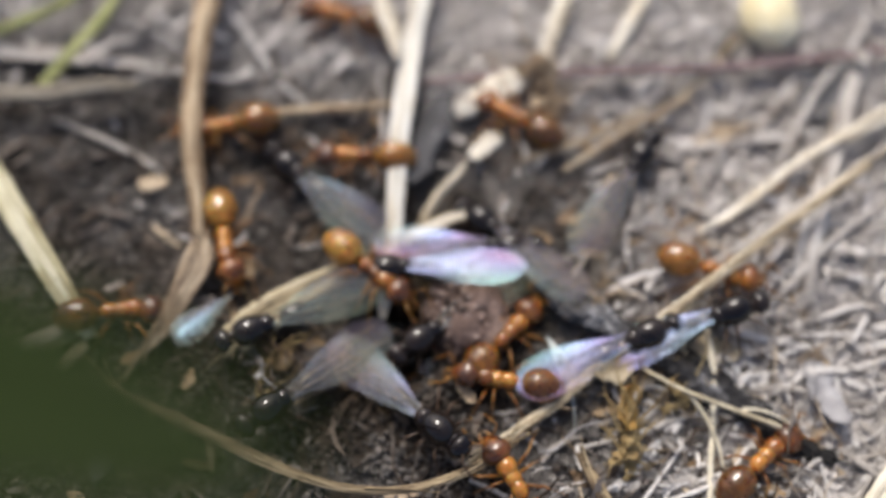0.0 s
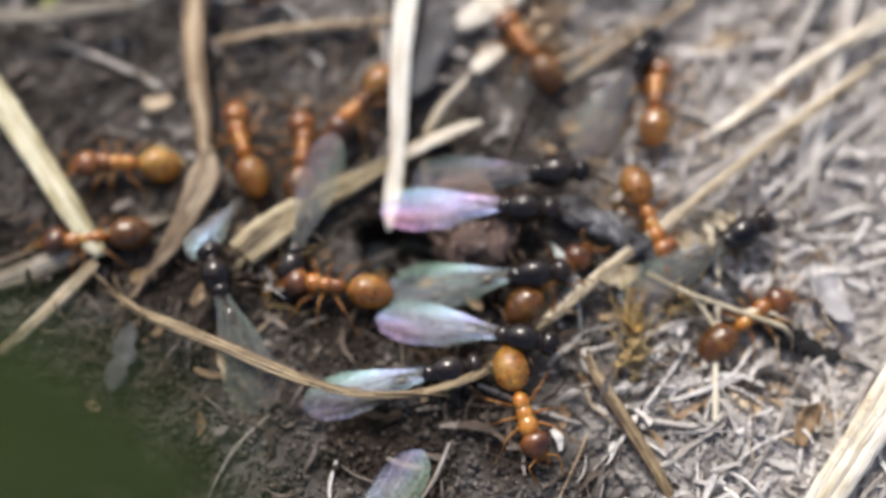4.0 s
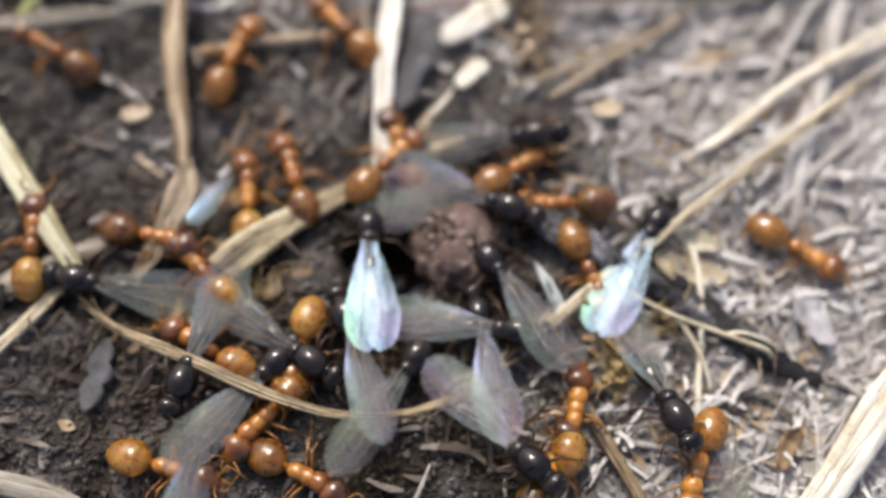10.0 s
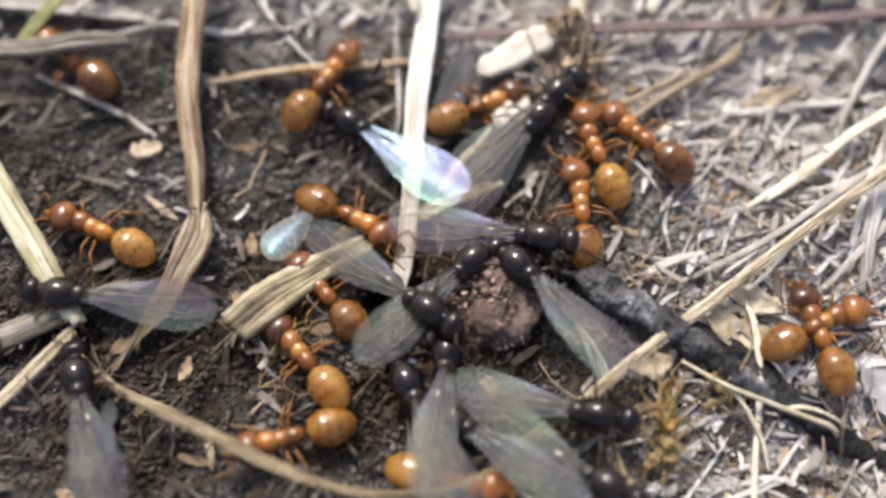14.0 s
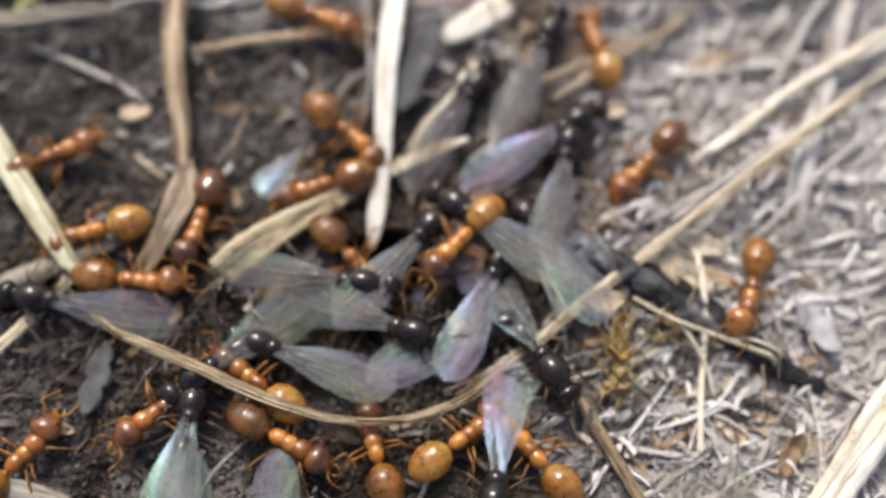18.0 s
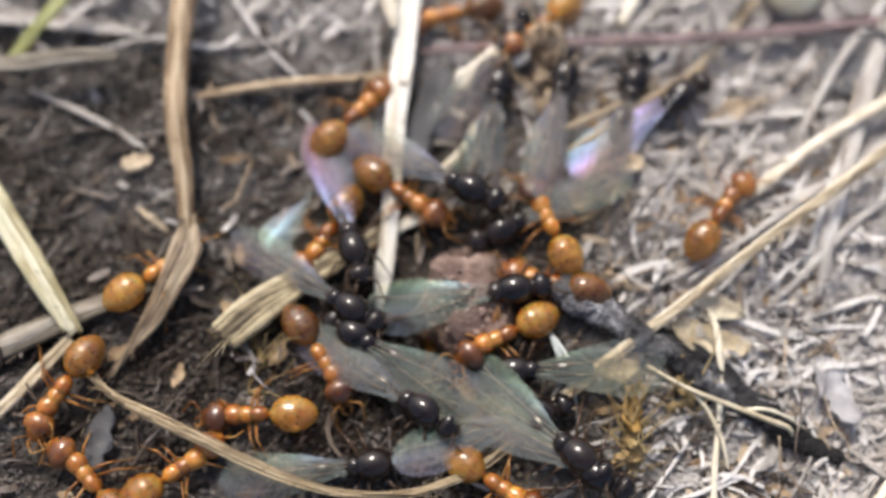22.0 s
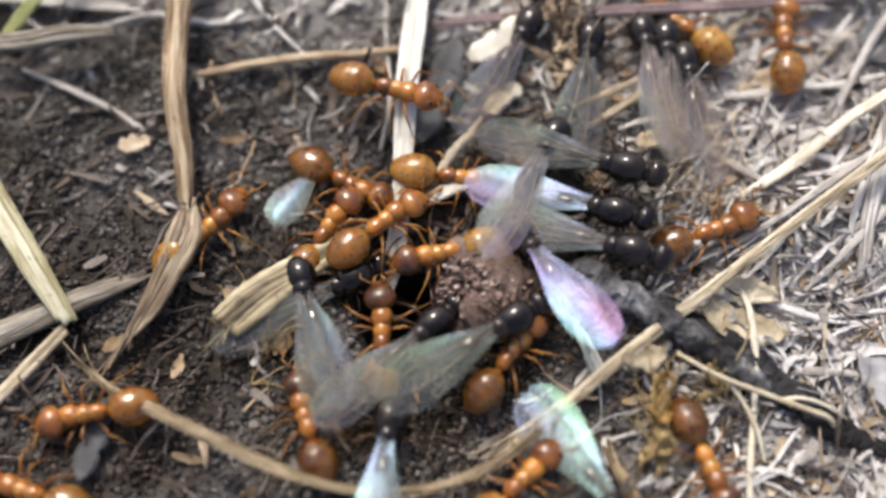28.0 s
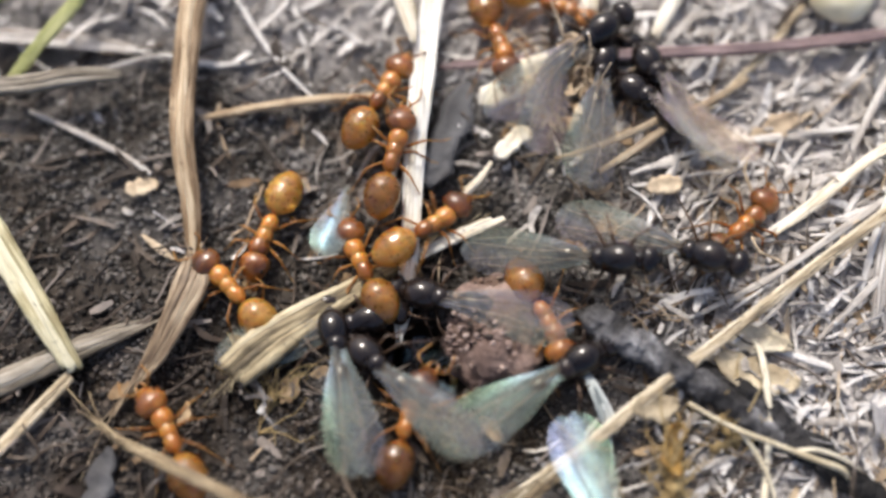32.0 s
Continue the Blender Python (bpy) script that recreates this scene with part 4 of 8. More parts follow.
def tuft(name, category, label, foot, head, count, spread_mm, material, thick, seed, leaflets=0):
    """A bundle of fine curled filaments, with crumpled leaflets where it has them."""
    rs = np.random.RandomState(seed)
    ob = tagged(new(name), label, category)
    a, b = Vector(foot), Vector(head)
    for k in range(count):
        p = a.lerp(b, rs.rand() * 0.7)
        pts = []
        way = (b - a).normalized() + Vector(rs.normal(0, 0.8, 3))
        way.z = abs(way.z) * 0.5
        for i in range(5):
            pts.append((p.x, p.y, max(p.z, 0.05), thick * (1 - 0.15 * i)))
            p = p + way * spread_mm / 5 + Vector(rs.normal(0, 0.12, 3)) * spread_mm
        v, f = tube(pts, 0.9, 5, 0.1, k, 3)
        part("filament", v, f, material, ob)
    for k in range(leaflets):
        p = a.lerp(b, rs.rand())
        lf = flake("leaflet", "", "", (0, 0, 0), (rs.uniform(0.5, 1.1), rs.uniform(0.3, 0.6)), 0, (0, 0), material, rs.uniform(-1, 1), k + seed, 0.05)
        lf.matrix_basis = pose((p.x + rs.normal(0, 0.3)) * MM, p.y * MM, (p.z + 0.3) * MM, rs.uniform(-50, 50), rs.uniform(-50, 50), rs.uniform(0, 360))
        lf.parent = ob
    return ob


SOIL_CLOD = lump("soil_clod", "soil clod", "reddish brown crumbly soil clod by the nest hole", (1.30, 13.97, 0.15), (1.6, 1.9, 1.1), CLOD, 0.3, 3)
lump("seed", "seed", "large pale yellow seed husk", (13.17, 26.63, 0.90), (1.15, 1.5, 0.9), SEED, 0.05, 5, 15)
flake("wood_chip", "wood chip", "pale peeled wood chip on litter", (2.02, 22.62, 0.80), (3.1, 1.15), 28, (15, -8), CHIP, 0.08, 1, 0.4, 12)
flake("wood_chip", "wood chip", "small pale wood chip", (1.81, 20.49, 0.60), (1.6, 0.7), 45, (10, 5), CHIP, 0.2, 2, 0.25, 6)
flake("bark_strip", "bark", "dark grey weathered bark strip", (-0.32, 20.80, 0.60), (4.2, 1.35), 72, (4, 3), SLATE, 0.15, 3, 0.3)
flake("dry_leaf", "leaf", "tan dry leaf fragment half buried", (9.5, 13.95, 0.45), (2.3, 1.0), -12, (18, 6), BRACT, 0.4, 4)
flake("dry_leaf", "leaf", "tan dry leaf fragment half buried", (9.4, 12.8, 0.35), (2.8, 1.3), -14, (-12, 8), BRACT, 0.4, 5)
flake("dry_leaf", "leaf", "pinkish dry leaf fragment", (6.76, 18.99, 0.50), (1.2, 0.7), 10, (8, 4), FLAKE, 0.3, 6)
flake("dry_leaf", "leaf", "pinkish dry leaf fragment", (-10.59, 18.84, 0.30), (1.1, 0.7), 20, (0, 10), FLAKE, 0.3, 7)
flake("dry_leaf", "leaf", "brown crumpled leaf piece", (12.34, 6.61, 0.50), (1.6, 0.8), 60, (14, -12), SHEATHFLAKE, 0.6, 8)
flake("dry_leaf", "leaf", "grey weathered leaf piece", (13.68, 11.15, 0.40), (2.6, 1.2), 110, (8, 8), GREYFLAKE, 0.4, 10)
flake("dry_leaf", "leaf", "pale scrap of leaf", (10.67, 21.29, 0.40), (1.8, 0.9), 30, (8, -14), FLAKE, 0.4, 12)
flake("dry_leaf", "leaf", "grey weathered leaf piece", (15.51, 23.38, 0.50), (3.0, 2.0), 40, (0, -14), SLATE, 0.3, 13)
flake("dry_leaf", "leaf", "amber brown curled leaf scrap", (6.56, 10.33, 0.70), (1.7, 0.9), 80, (30, 10), AMBERFLAKE, 0.8, 14)
flake("dry_leaf", "leaf", "pale scrap of leaf", (6.16, 11.60, 0.90), (1.5, 1.0), 10, (5, 10), BRACT, 0.3, 15)
flake("dry_leaf", "leaf", "pale scrap of leaf", (1.16, 10.91, 0.70), (1.0, 0.5), -50, (15, 10), FLAKE, 0.5, 16)
flake("pebble", "pebble", "blue-grey flat stone splinter", (-10.88, 8.86, 0.55), (2.7, 0.9), 80, (0, 5), SLATE, 0.1, 17, 0.4)
tuft("dry_moss", "moss", "yellowish dry moss sprig on soil", (6.53, 7.98, 0.30), (6.78, 11.25, 1.30), 46, 1.2, MOSS, 0.09, 3, 4)
tuft("dry_flower", "dry flower", "brown withered flower head on litter", (4.34, 20.46, 0.30), (4.00, 23.87, 1.20), 40, 1.6, FLOWER, 0.11, 4, 26)
tuft("dry_moss", "moss", "brown dry moss among pale litter", (8.78, 10.19, 0.20), (8.42, 12.33, 0.60), 20, 1.2, MOSS, 0.08, 5, 5)
tuft("root_tangle", "roots", "tangle of fine brown rootlets", (-6.10, 10.62, 0.20), (-5.65, 12.81, 0.50), 22, 1.6, MOSS, 0.06, 6)
tuft("root_tangle", "roots", "tangle of fine brown rootlets", (4.48, 14.07, 0.20), (6.85, 15.60, 0.60), 20, 1.5, FLOWER, 0.07, 7)
stalk("grass_shard", "grass blade", PLUME, "stiff pale bluish shard of a dry blade", 0.25, [(3.95, 12.85, 0.80, 0.12), (4.2, 12.35, 0.95, 0.36), (4.45, 11.85, 0.90, 0.52), (4.7, 11.35, 0.70, 0.6), (4.9, 10.9, 0.45, 0.5)], 5, 2)
CLOD_GRAINS = [mesh_of("grain", *ball((0, 0, 0), (0.085, 0.065, 0.04), 7, 5), m, False) for m in (CLOD, CLOD, CRUMBPIECE, CLOD, CLOD)]
for k in range(240):
    rg = random.Random(k)
    az, el = rg.uniform(0, 6.28), rg.uniform(0.05, 1.5)
    g = new("grain", CLOD_GRAINS[k % 5])
    g.parent = SOIL_CLOD
    s = rg.uniform(0.4, 1.8)
    g.matrix_basis = pose(1.58 * math.cos(az) * math.cos(el) * MM, 1.88 * math.sin(az) * math.cos(el) * MM, 1.13 * math.sin(el) * MM, rg.uniform(0, 360), rg.uniform(0, 360), 0) @ Matrix.Diagonal((s, s, s, 1))


# ---- foreground plant ----
def grass_leaf():
    """A broad dark green blade that leans in close to the eye."""
    n = 16
    V, F = [], []
    for top in (0, 1):
        for i in range(n + 1):
            u = i / n
            w = 2.1 * (0.25 + 0.75 * math.sin(math.pi * min(1, 0.15 + 0.62 * u))) * math.sqrt(max(0.01, 1 - u ** 5))
            for k in range(5):
                s = k / 2 - 1
                V.append((28 * u, s * w, 26.0 * math.sin(u * 1.5) - 0.4 * (1 - abs(s)) - 0.2 * top))
    m = (n + 1) * 5
    for i in range(n):
        for k in range(4):
            a = i * 5 + k
            F += [(a, a + 1, a + 6, a + 5), (m + a, m + a + 5, m + a + 6, m + a + 1)]
        for a, c in ((i * 5, i * 5 + 5), (i * 5 + 9, i * 5 + 4)):
            F.append((a, c, m + c, m + a))
    for a in range(4):
        F += [(a + 1, a, m + a, m + a + 1), (n * 5 + a, n * 5 + a + 1, m + n * 5 + a + 1, m + n * 5 + a)]
    ob = tagged(new("plant_leaf"), "broad dark green leaf leaning over the soil", "leaf")
    part("blade", V, F, LEAF, ob)
    v, f = tube([(28 * u, 0, 26.0 * math.sin(u * 1.5) - 0.5, 0.3 * (1 - 0.7 * u)) for u in (0, 0.2, 0.4, 0.6, 0.8, 0.97)], 0.8, 8, 0, 1, 4)
    part("midrib", v, f, GREEN, ob)
    return ob


PLANT = grass_leaf()


def shed_wing():
    """A wing that an ant has lost, carried about by the workers."""
    ob = tagged(new("shed_wing"), "loose iridescent insect wing lying on soil", "wing")
    v, f = wing_shape(2.7, 1.25, 0.12)
    part("membrane", v, f, SHEDWING, ob)
    v, f = wing_veins(2.7, 1.25)
    part("vein", v, f, VEIN, ob)
    return ob


# ---- ants ----
def leg(side, root, reach, lift, back, thick):
    """A bent leg: coxa, femur, shin and foot, from root out to the ground."""
    x, y, z = root
    knee = (x + back * 0.35, side * (abs(y) + reach * 0.5), z + lift)
    ankle = (x + back * 0.8, side * (abs(y) + reach * 0.9), 0.12)
    foot = (x + back * 1.05, side * (abs(y) + reach * 1.12), 0.02)
    a = tube([(x, side * abs(y), z, thick * 1.3), (*knee, thick)], 1, 6, 0, 1, 3)
    b = tube([(*knee, thick * 0.9), (*ankle, thick * 0.55)], 1, 6, 0, 2, 3)
    c = tube([(*ankle, thick * 0.5), (*foot, thick * 0.35)], 1, 5, 0, 3, 2)
    return a, b, c


def add_leg(ob, material, *form):
    """A leg under its ant: the thigh, with the shin and the foot on it."""
    a, b, c = leg(*form)
    thigh = part("leg", *a, material, ob)
    part("shin", *b, material, thigh)
    part("foot", *c, material, thigh)


def build_male(variant):
    """A winged black male, 3.6 long, facing +x; the origin is on the ground under its thorax."""
    rs = random.Random(variant)
    ob = tagged(new("winged_ant"), "glossy black winged ant with clear iridescent wings", "ant", "winged ants at the nest")
    z = 0.75
    thorax = part("thorax", *ball((0.1, 0, z + 0.05), (0.72, 0.55, 0.54), 20, 14, lambda u: 0.98 + 0.1 * u), BLACK, ob)
    part("scutellum", *ball((-0.44, 0, z + 0.17), (0.34, 0.38, 0.36), 14, 9), BLACK, thorax)
    part("propodeum", *ball((-0.62, 0, z - 0.08), (0.28, 0.33, 0.34), 14, 9), BLACK, thorax)
    part("collar", *ball((0.78, 0, z - 0.06), (0.17, 0.34, 0.28), 12, 7), BLACK, thorax)
    head = part("head", *ball((1.14, 0, z - 0.08), (0.36, 0.44, 0.32), 16, 10, lambda u: 1.05 - 0.25 * u, 12), BLACK, ob)
    for s in (-1, 1):
        part("eye", *ball((1.15, s * 0.32, z - 0.02), (0.16, 0.10, 0.15), 8, 6), DARKLEG, head)
        v = tube([(1.36, s * 0.1, z, 0.07), (1.58, s * 0.34, z + 0.22, 0.06), (1.84, s * 0.46, z + 0.05, 0.06), (2.16, s * 0.55, z - 0.25, 0.05)], 1, 5, 0, 1, 3)
        part("antenna", *v, DARKLEG, head, "thin elbowed antenna")
    part("petiole", *ball((-0.9, 0, z - 0.1), (0.16, 0.14, 0.2), 8, 6), BLACK, ob)
    part("gaster", *ball((-1.72, 0, z - 0.05), (0.82, 0.42, 0.42), 16, 20, lambda u: 1 + 0.18 * u - 0.05 * ((1 - u) * 2.5 % 1), -6), BLACK, ob, "tapering black abdomen")
    for k, (x, back) in enumerate(((0.35, 0.8), (0.05, -0.35), (-0.25, -1.0))):
        for s in (-1, 1):
            b = back + rs.uniform(-0.25, 0.25)
            add_leg(ob, DARKLEG, s, (x, 0.25, z - 0.25), 0.95 + 0.2 * k, 0.25, b, 0.095)
    spread_deg = (2, 3, 5, 2.5)[variant % 4]
    mat = WINGS[variant % 4]
    for s in (-1, 1):
        for nm, ln, wd, dx, ang, dz in (("forewing", 4.45, 1.3, -0.40, spread_deg, 0.30 + 0.09 * (s > 0)), ("hindwing", 2.9, 0.8, -0.55, spread_deg + 4, 0.2)):
            v, f = wing_shape(ln, wd, 0.025)
            w = part(nm, [(x, s * y, q) for x, y, q in v], f, mat, ob)
            w.matrix_basis = pose(dx * MM, s * 0.14 * MM, (z + dz) * MM, rs.uniform(-2, 2) + s, rs.uniform(-2, 2), s * (4 - ang))
            if nm == "forewing":
                v, f = wing_veins(ln, wd)
                part("vein", [(x, s * y, q) for x, y, q in v], f, VEIN, w)
    return ob


def build_worker(variant):
    """An amber worker, 3.9 long, facing +x; the origin is on the ground under its middle."""
    rs = random.Random(50 + variant)
    ob = tagged(new("worker_ant"), "shiny amber orange worker ant without wings", "ant", "worker ants at the nest")
    z = 0.72
    bend = (0, 14, -14, 6)[variant % 4]
    ca, sa = math.cos(radians(bend)), math.sin(radians(bend))

    def bent(v):
        return [(0.75 + (x - 0.75) * ca - y * sa, y * ca + (x - 0.75) * sa, q) if x > 0.75 else (x, y, q) for x, y, q in v]

    v, f = ball((0.62, 0, z), (0.44, 0.35, 0.34), 14, 9, lambda u: 1 + 0.15 * u)
    part("pronotum", v, f, AMBER, ob)
    part("mesonotum", *ball((0.25, 0, z + 0.0), (0.42, 0.29, 0.30), 14, 8), AMBER, ob)
    v, f = ball((-0.12, 0, z + 0.02), (0.4, 0.28, 0.31), 14, 9, lambda u: 1 - 0.1 * u)
    part("propodeum", v, f, AMBER, ob)
    v, f = ball((1.38, 0, z), (0.52, 0.46, 0.33), 18, 11, lambda u: 1.10 - 0.36 * u - 0.12 * u * u, 18)
    head = part("head", bent(v), f, AMBERHEAD, ob, "reddish amber head")
    for s in (-1, 1):
        v, f = ball((1.5, s * 0.33, z + 0.14), (0.11, 0.06, 0.1), 8, 6)
        part("eye", bent(v), f, BLACK, head, "small black eye")
        v, f = tube([(1.72, s * 0.12, z + 0.05, 0.07), (1.95, s * 0.5, z + 0.3, 0.065), (2.2, s * 0.5, z + 0.05, 0.06), (2.55, s * 0.42, z - 0.35, 0.07)], 1, 5, 0, 1, 3)
        part("antenna", bent(v), f, AMBERLEG, head)
        v, f = tube([(1.82, s * 0.16, z - 0.2, 0.12), (2.02, s * 0.14, z - 0.28, 0.08), (2.1, s * 0.02, z - 0.3, 0.03)], 0.7, 6, 0, 1, 2)
        part("mandible", bent(v), f, AMBERHEAD, head)
    part("petiole", *ball((-0.62, 0, z - 0.02), (0.12, 0.17, 0.26), 10, 7), AMBER, ob, "upright petiole scale")
    part("gaster", *ball((-1.34, 0, z + 0.03), (0.78, 0.62, 0.56), 22, 28, lambda u: 1 + 0.10 * u - 0.045 * ((1 - u) * 2.2 % 1), -8), AMBERGASTER, ob, "swollen translucent yellow abdomen")
    for k, (x, back) in enumerate(((0.6, 0.9), (0.25, -0.2), (-0.05, -1.0))):
        for s in (-1, 1):
            b = back + rs.uniform(-0.3, 0.3)
            add_leg(ob, AMBERLEG, s, (x, 0.2, z - 0.2), 0.95 + 0.15 * k, 0.3, b, 0.09)
    return ob


def make_pool(wanted):
    """Builds each kind of ant once and copies it: {(kind, variant): how many}."""
    pool = {}
    for (kind, variant), total in wanted.items():
        first = build_male(variant) if kind == "m" else build_worker(variant)
        pool[kind, variant] = [first] + [copy_thing(first, Matrix()) for _ in range(total - 1)]
    return pool


ANTS = make_pool({('m', 0): 7, ('m', 1): 7, ('m', 2): 6, ('m', 3): 6, ('w', 0): 8, ('w', 1): 8, ('w', 2): 8, ('w', 3): 7})


def ant_ground(x, y, kind):
    """Where an ant's feet stand: the soil, the clod and, for workers, the straw that they climb."""
    z = float(soft_ground(x, y))
    d = 1 - ((x - CLODAT[0]) / 1.5) ** 2 - ((y - CLODAT[1]) / 1.7) ** 2
    if d > 0:
        z += 0.75 * math.sqrt(d)
    if y > (14.5 if kind == "w" else 11.5):
        z += (0.9 if kind == "w" else 0.45) * math.exp(-((x + 1.75) / 0.9) ** 2)
    return z


def crawl(kind, variant, index, rows):
    """One ant along rows of (seconds, x, y, heading, depth below ground, leans about x and y), angles in degrees."""
    ob = ANTS[kind, variant].pop(0)
    rs = random.Random(index)
    lift = rs.uniform(0.0, 0.25)
    keys = []
    wild = 3 if kind == "m" else 8
    for t, x, y, h, *more in rows:
        deep, lean_x, lean_y = (more + [0, 0, 0])[:3]
        turn = pose(0, 0, 0, lean_x, lean_y) @ pose(0, 0, 0, rs.uniform(-wild, wild), rs.uniform(-wild, wild), h)
        tip = min((turn @ Vector((-4.2, side, 1.1))).z for side in (-0.9, 0.9)) if kind == "m" else 1
        z = ant_ground(x, y, kind) + lift + max(0, 0.65 - tip) - deep
        keys.append((t, Matrix.Translation((x * MM, y * MM, z * MM)) @ turn))
    walk(ob, keys)
    if kind == "m":
        return
    # the legs swing in two sets of three while the worker walks
    times, swing = [], []
    ts, xs, ys = [r[0] for r in rows], [r[1] for r in rows], [r[2] for r in rows]
    for k in range(81):
        t = k * 0.4
        a, c = max(t - 0.25, 0), min(t + 0.25, 32)
        v = math.hypot(np.interp(c, ts, xs) - np.interp(a, ts, xs), np.interp(c, ts, ys) - np.interp(a, ts, ys)) / (c - a)
        times.append(t)
        swing.append((1 if k % 2 else -1) * min(13, 5 + 7 * v))
    legs = [o for o in ob.children if o.name.startswith("leg")]
    for k, o in enumerate(legs):
        sign = 1 if k in (0, 3, 4) else -1
        walk(o, [(t, pose(0, 0, 0, 0, 0, sign * s)) for t, s in zip(times, swing)])


SHED = shed_wing()
CLODAT = (1.2, 13.8)


def motions():
    walk(PLANT, [(t, pose(x * MM, y * MM, 0, 0, tip, turn)) for t, x, y, tip, turn in [(0, -27.76, 10.97, 0, -18), (2, -27.04, 13.06, 0, -22), (3.5, -27.91, 10.19, 0, -20), (5.5, -28.07, -0.20, 0, 4), (6, -26.47, -5.19, 0, 18), (6.5, -25.22, -8.70, 2, 22), (8, -23.11, -15.87, 4, 34), (32, -23.49, -12.18, 4, 34)]])
    walk(SHED, [(t, pose(x * MM, y * MM, (0.75 + float(soft_ground(x, y))) * MM, -9, 3) @ pose(0, 0, 0, 0, 0, turn)) for t, x, y, turn in [(0, -7.18, 14.31, 51), (6, -7.39, 15.19, 66), (7, -6.77, 15.65, 57), (8, -6.24, 15.68, 45), (9, -6.67, 15.26, 48), (10, -6.74, 16.38, 56), (11, -6.36, 16.31, 55), (14, -4.56, 16.94, 57), (22, -4.32, 17.63, 60), (28, -4.25, 18.01, 60), (29, -3.82, 17.7, 62), (30, -4.06, 18.88, 107), (31, -4.19, 19.27, 109), (32, -3.65, 18.83, 77)]])
    crawl("m", 0, 0, [(0, -1.48, 15.22, 178, 0, -3, -5), (1, -4.07, 15.1, 203, 0, -4, -1), (2, -5.64, 16.19, 177, 0, -3, -2), (2.5, -6.09, 16.11, 116, 0, 2, 7), (3, -6.54, 16.03, 54, 0, 6, 16), (3.23, -4.69, 15.07, 13, 0.25, 3, 8), (3.46, -2.84, 14.1, -28, 0.5), (3.68, -1.15, 13.22, -28, 3.5), (4.66, -1.25, 13.18, 31, 3.5), (5.65, -1.34, 13.14, 90, 3.5), (5.81, -1.34, 13.79, 90, 0.5), (5.9, -1.34, 14.18, 20, 0.25, -3, -4), (6, -1.34, 14.58, -49, 0, -5, -9), (7, -2, 11.71, -33, 0, 7, -15), (8, -2.35, 10.36, -91, 0, -10, 15), (9, -2.23, 10.18, -129, 0, 3, 12), (9.5, -2.45, 10.38, -193, 0, -5, 13), (10, -2.67, 10.57, -257, 0, -12, 13), (11, -3.52, 6.46, -248, 0, -4, -18), (12, -7.03, 6.14, -209, 0, 4, -10), (12.5, -5.79, 5.31, -144, 0, -5, -8), (13, -4.54, 4.47, -79, 0, -15, -6), (13.42, -4.54, 1.5, -90), (32, -4.54, 1.5, -90)])
    crawl("m", 1, 1, [(0, 2.65, 16.19, 1, 0, -2, -9), (1, 2.56, 16.58, 21, 0, -3, -7), (2, 3.76, 15.68, -2, 0, -3, -10), (3, 4.11, 15.4, 4, 0, 14, -8), (6, 3.78, 16.57, -9, 0, -3, -10), (7, 3.71, 17.41, -12, 0, 13, -13), (8, 3.73, 16.82, -20, 0, 5, -14), (9, 3.6, 16.68, -25, 0, -2, -11), (10, 3.96, 17.8, 4, 0, 16, -9), (11, 4.03, 18.48, 33, 0, 13, 1), (12, 3.94, 18.7, 23, 0, 14, -2), (13, 2.74, 18.47, 37, 0, 12, 4), (14, 2.62, 20.11, 52, 0, 8, 7), (17, 0.88, 18.39, 67, 0, 3, 12), (18, 1.65, 19.92, 60, 0, 7, 10), (19, 1.62, 21.38, 65, 0, 5, 11), (20, 0.9, 22.69, 73, 0, 1, 12), (21, 1.77, 23.47, 85, 0, -3, 13), (22, 2.52, 23.82, 58, 0, 7, 9), (23, 2.9, 24.17, 52, 0, 9, 8), (25, 2.47, 23.82, 58, 0, 7, 9), (28, 2.53, 23.11, 61, 0, 6, 10), (29, 2.22, 23.64, 51, 0, 10, 8), (30, 1.86, 23.66, 56, 0, 8, 10), (31, 2.38, 25.4, 87, 0, -3, -4), (32, 3.37, 24.33, 76, 0, 1, 11)])
    crawl("m", 2, 2, [(0, -6.32, 12.93, 206, 0, 10, 8), (1, -7.62, 12.53, 217, 0, -6, 2), (2, -6.7, 10.8, 176, 0, 10, -2), (3, -6.89, 11.92, 153, 0, 10, -10), (4.5, -7.87, 11.18, 82, 0, 10, -3), (6, -8.86, 10.44, 11, 0, 9, 5), (6.5, -9.34, 11.03, 90, 0, 9, 2), (7, -9.82, 11.61, 169, 0, 9, -1), (8, -10.9, 11.3, 175, 0, 10, 1), (9, -11.6, 12.35, 174, 0, 12, 1), (10, -11.65, 12.3, 170, 0, 12, -1), (11, -12.78, 11.68, 189, 0, -6, 5), (12, -13.01, 11.77, 185, 0, -6, 5), (13, -12.55, 11.17, 210, 0, -8, 6), (13.5, -11.96, 10.89, 162, 0, -6, -5), (14, -11.38, 10.62, 115, 0, -4, -16), (17, -7.57, 7.5, 79, 0, -8, 16), (18, -7.63, 7.66, 82, 0, -11, 13), (18.5, -7.68, 7.74, 157, 0, -6, 14), (19, -7.73, 7.82, 233, 0, -1, 16), (19.79, -7.73, 1.5, 270), (32, -7.73, 1.5, 270)])
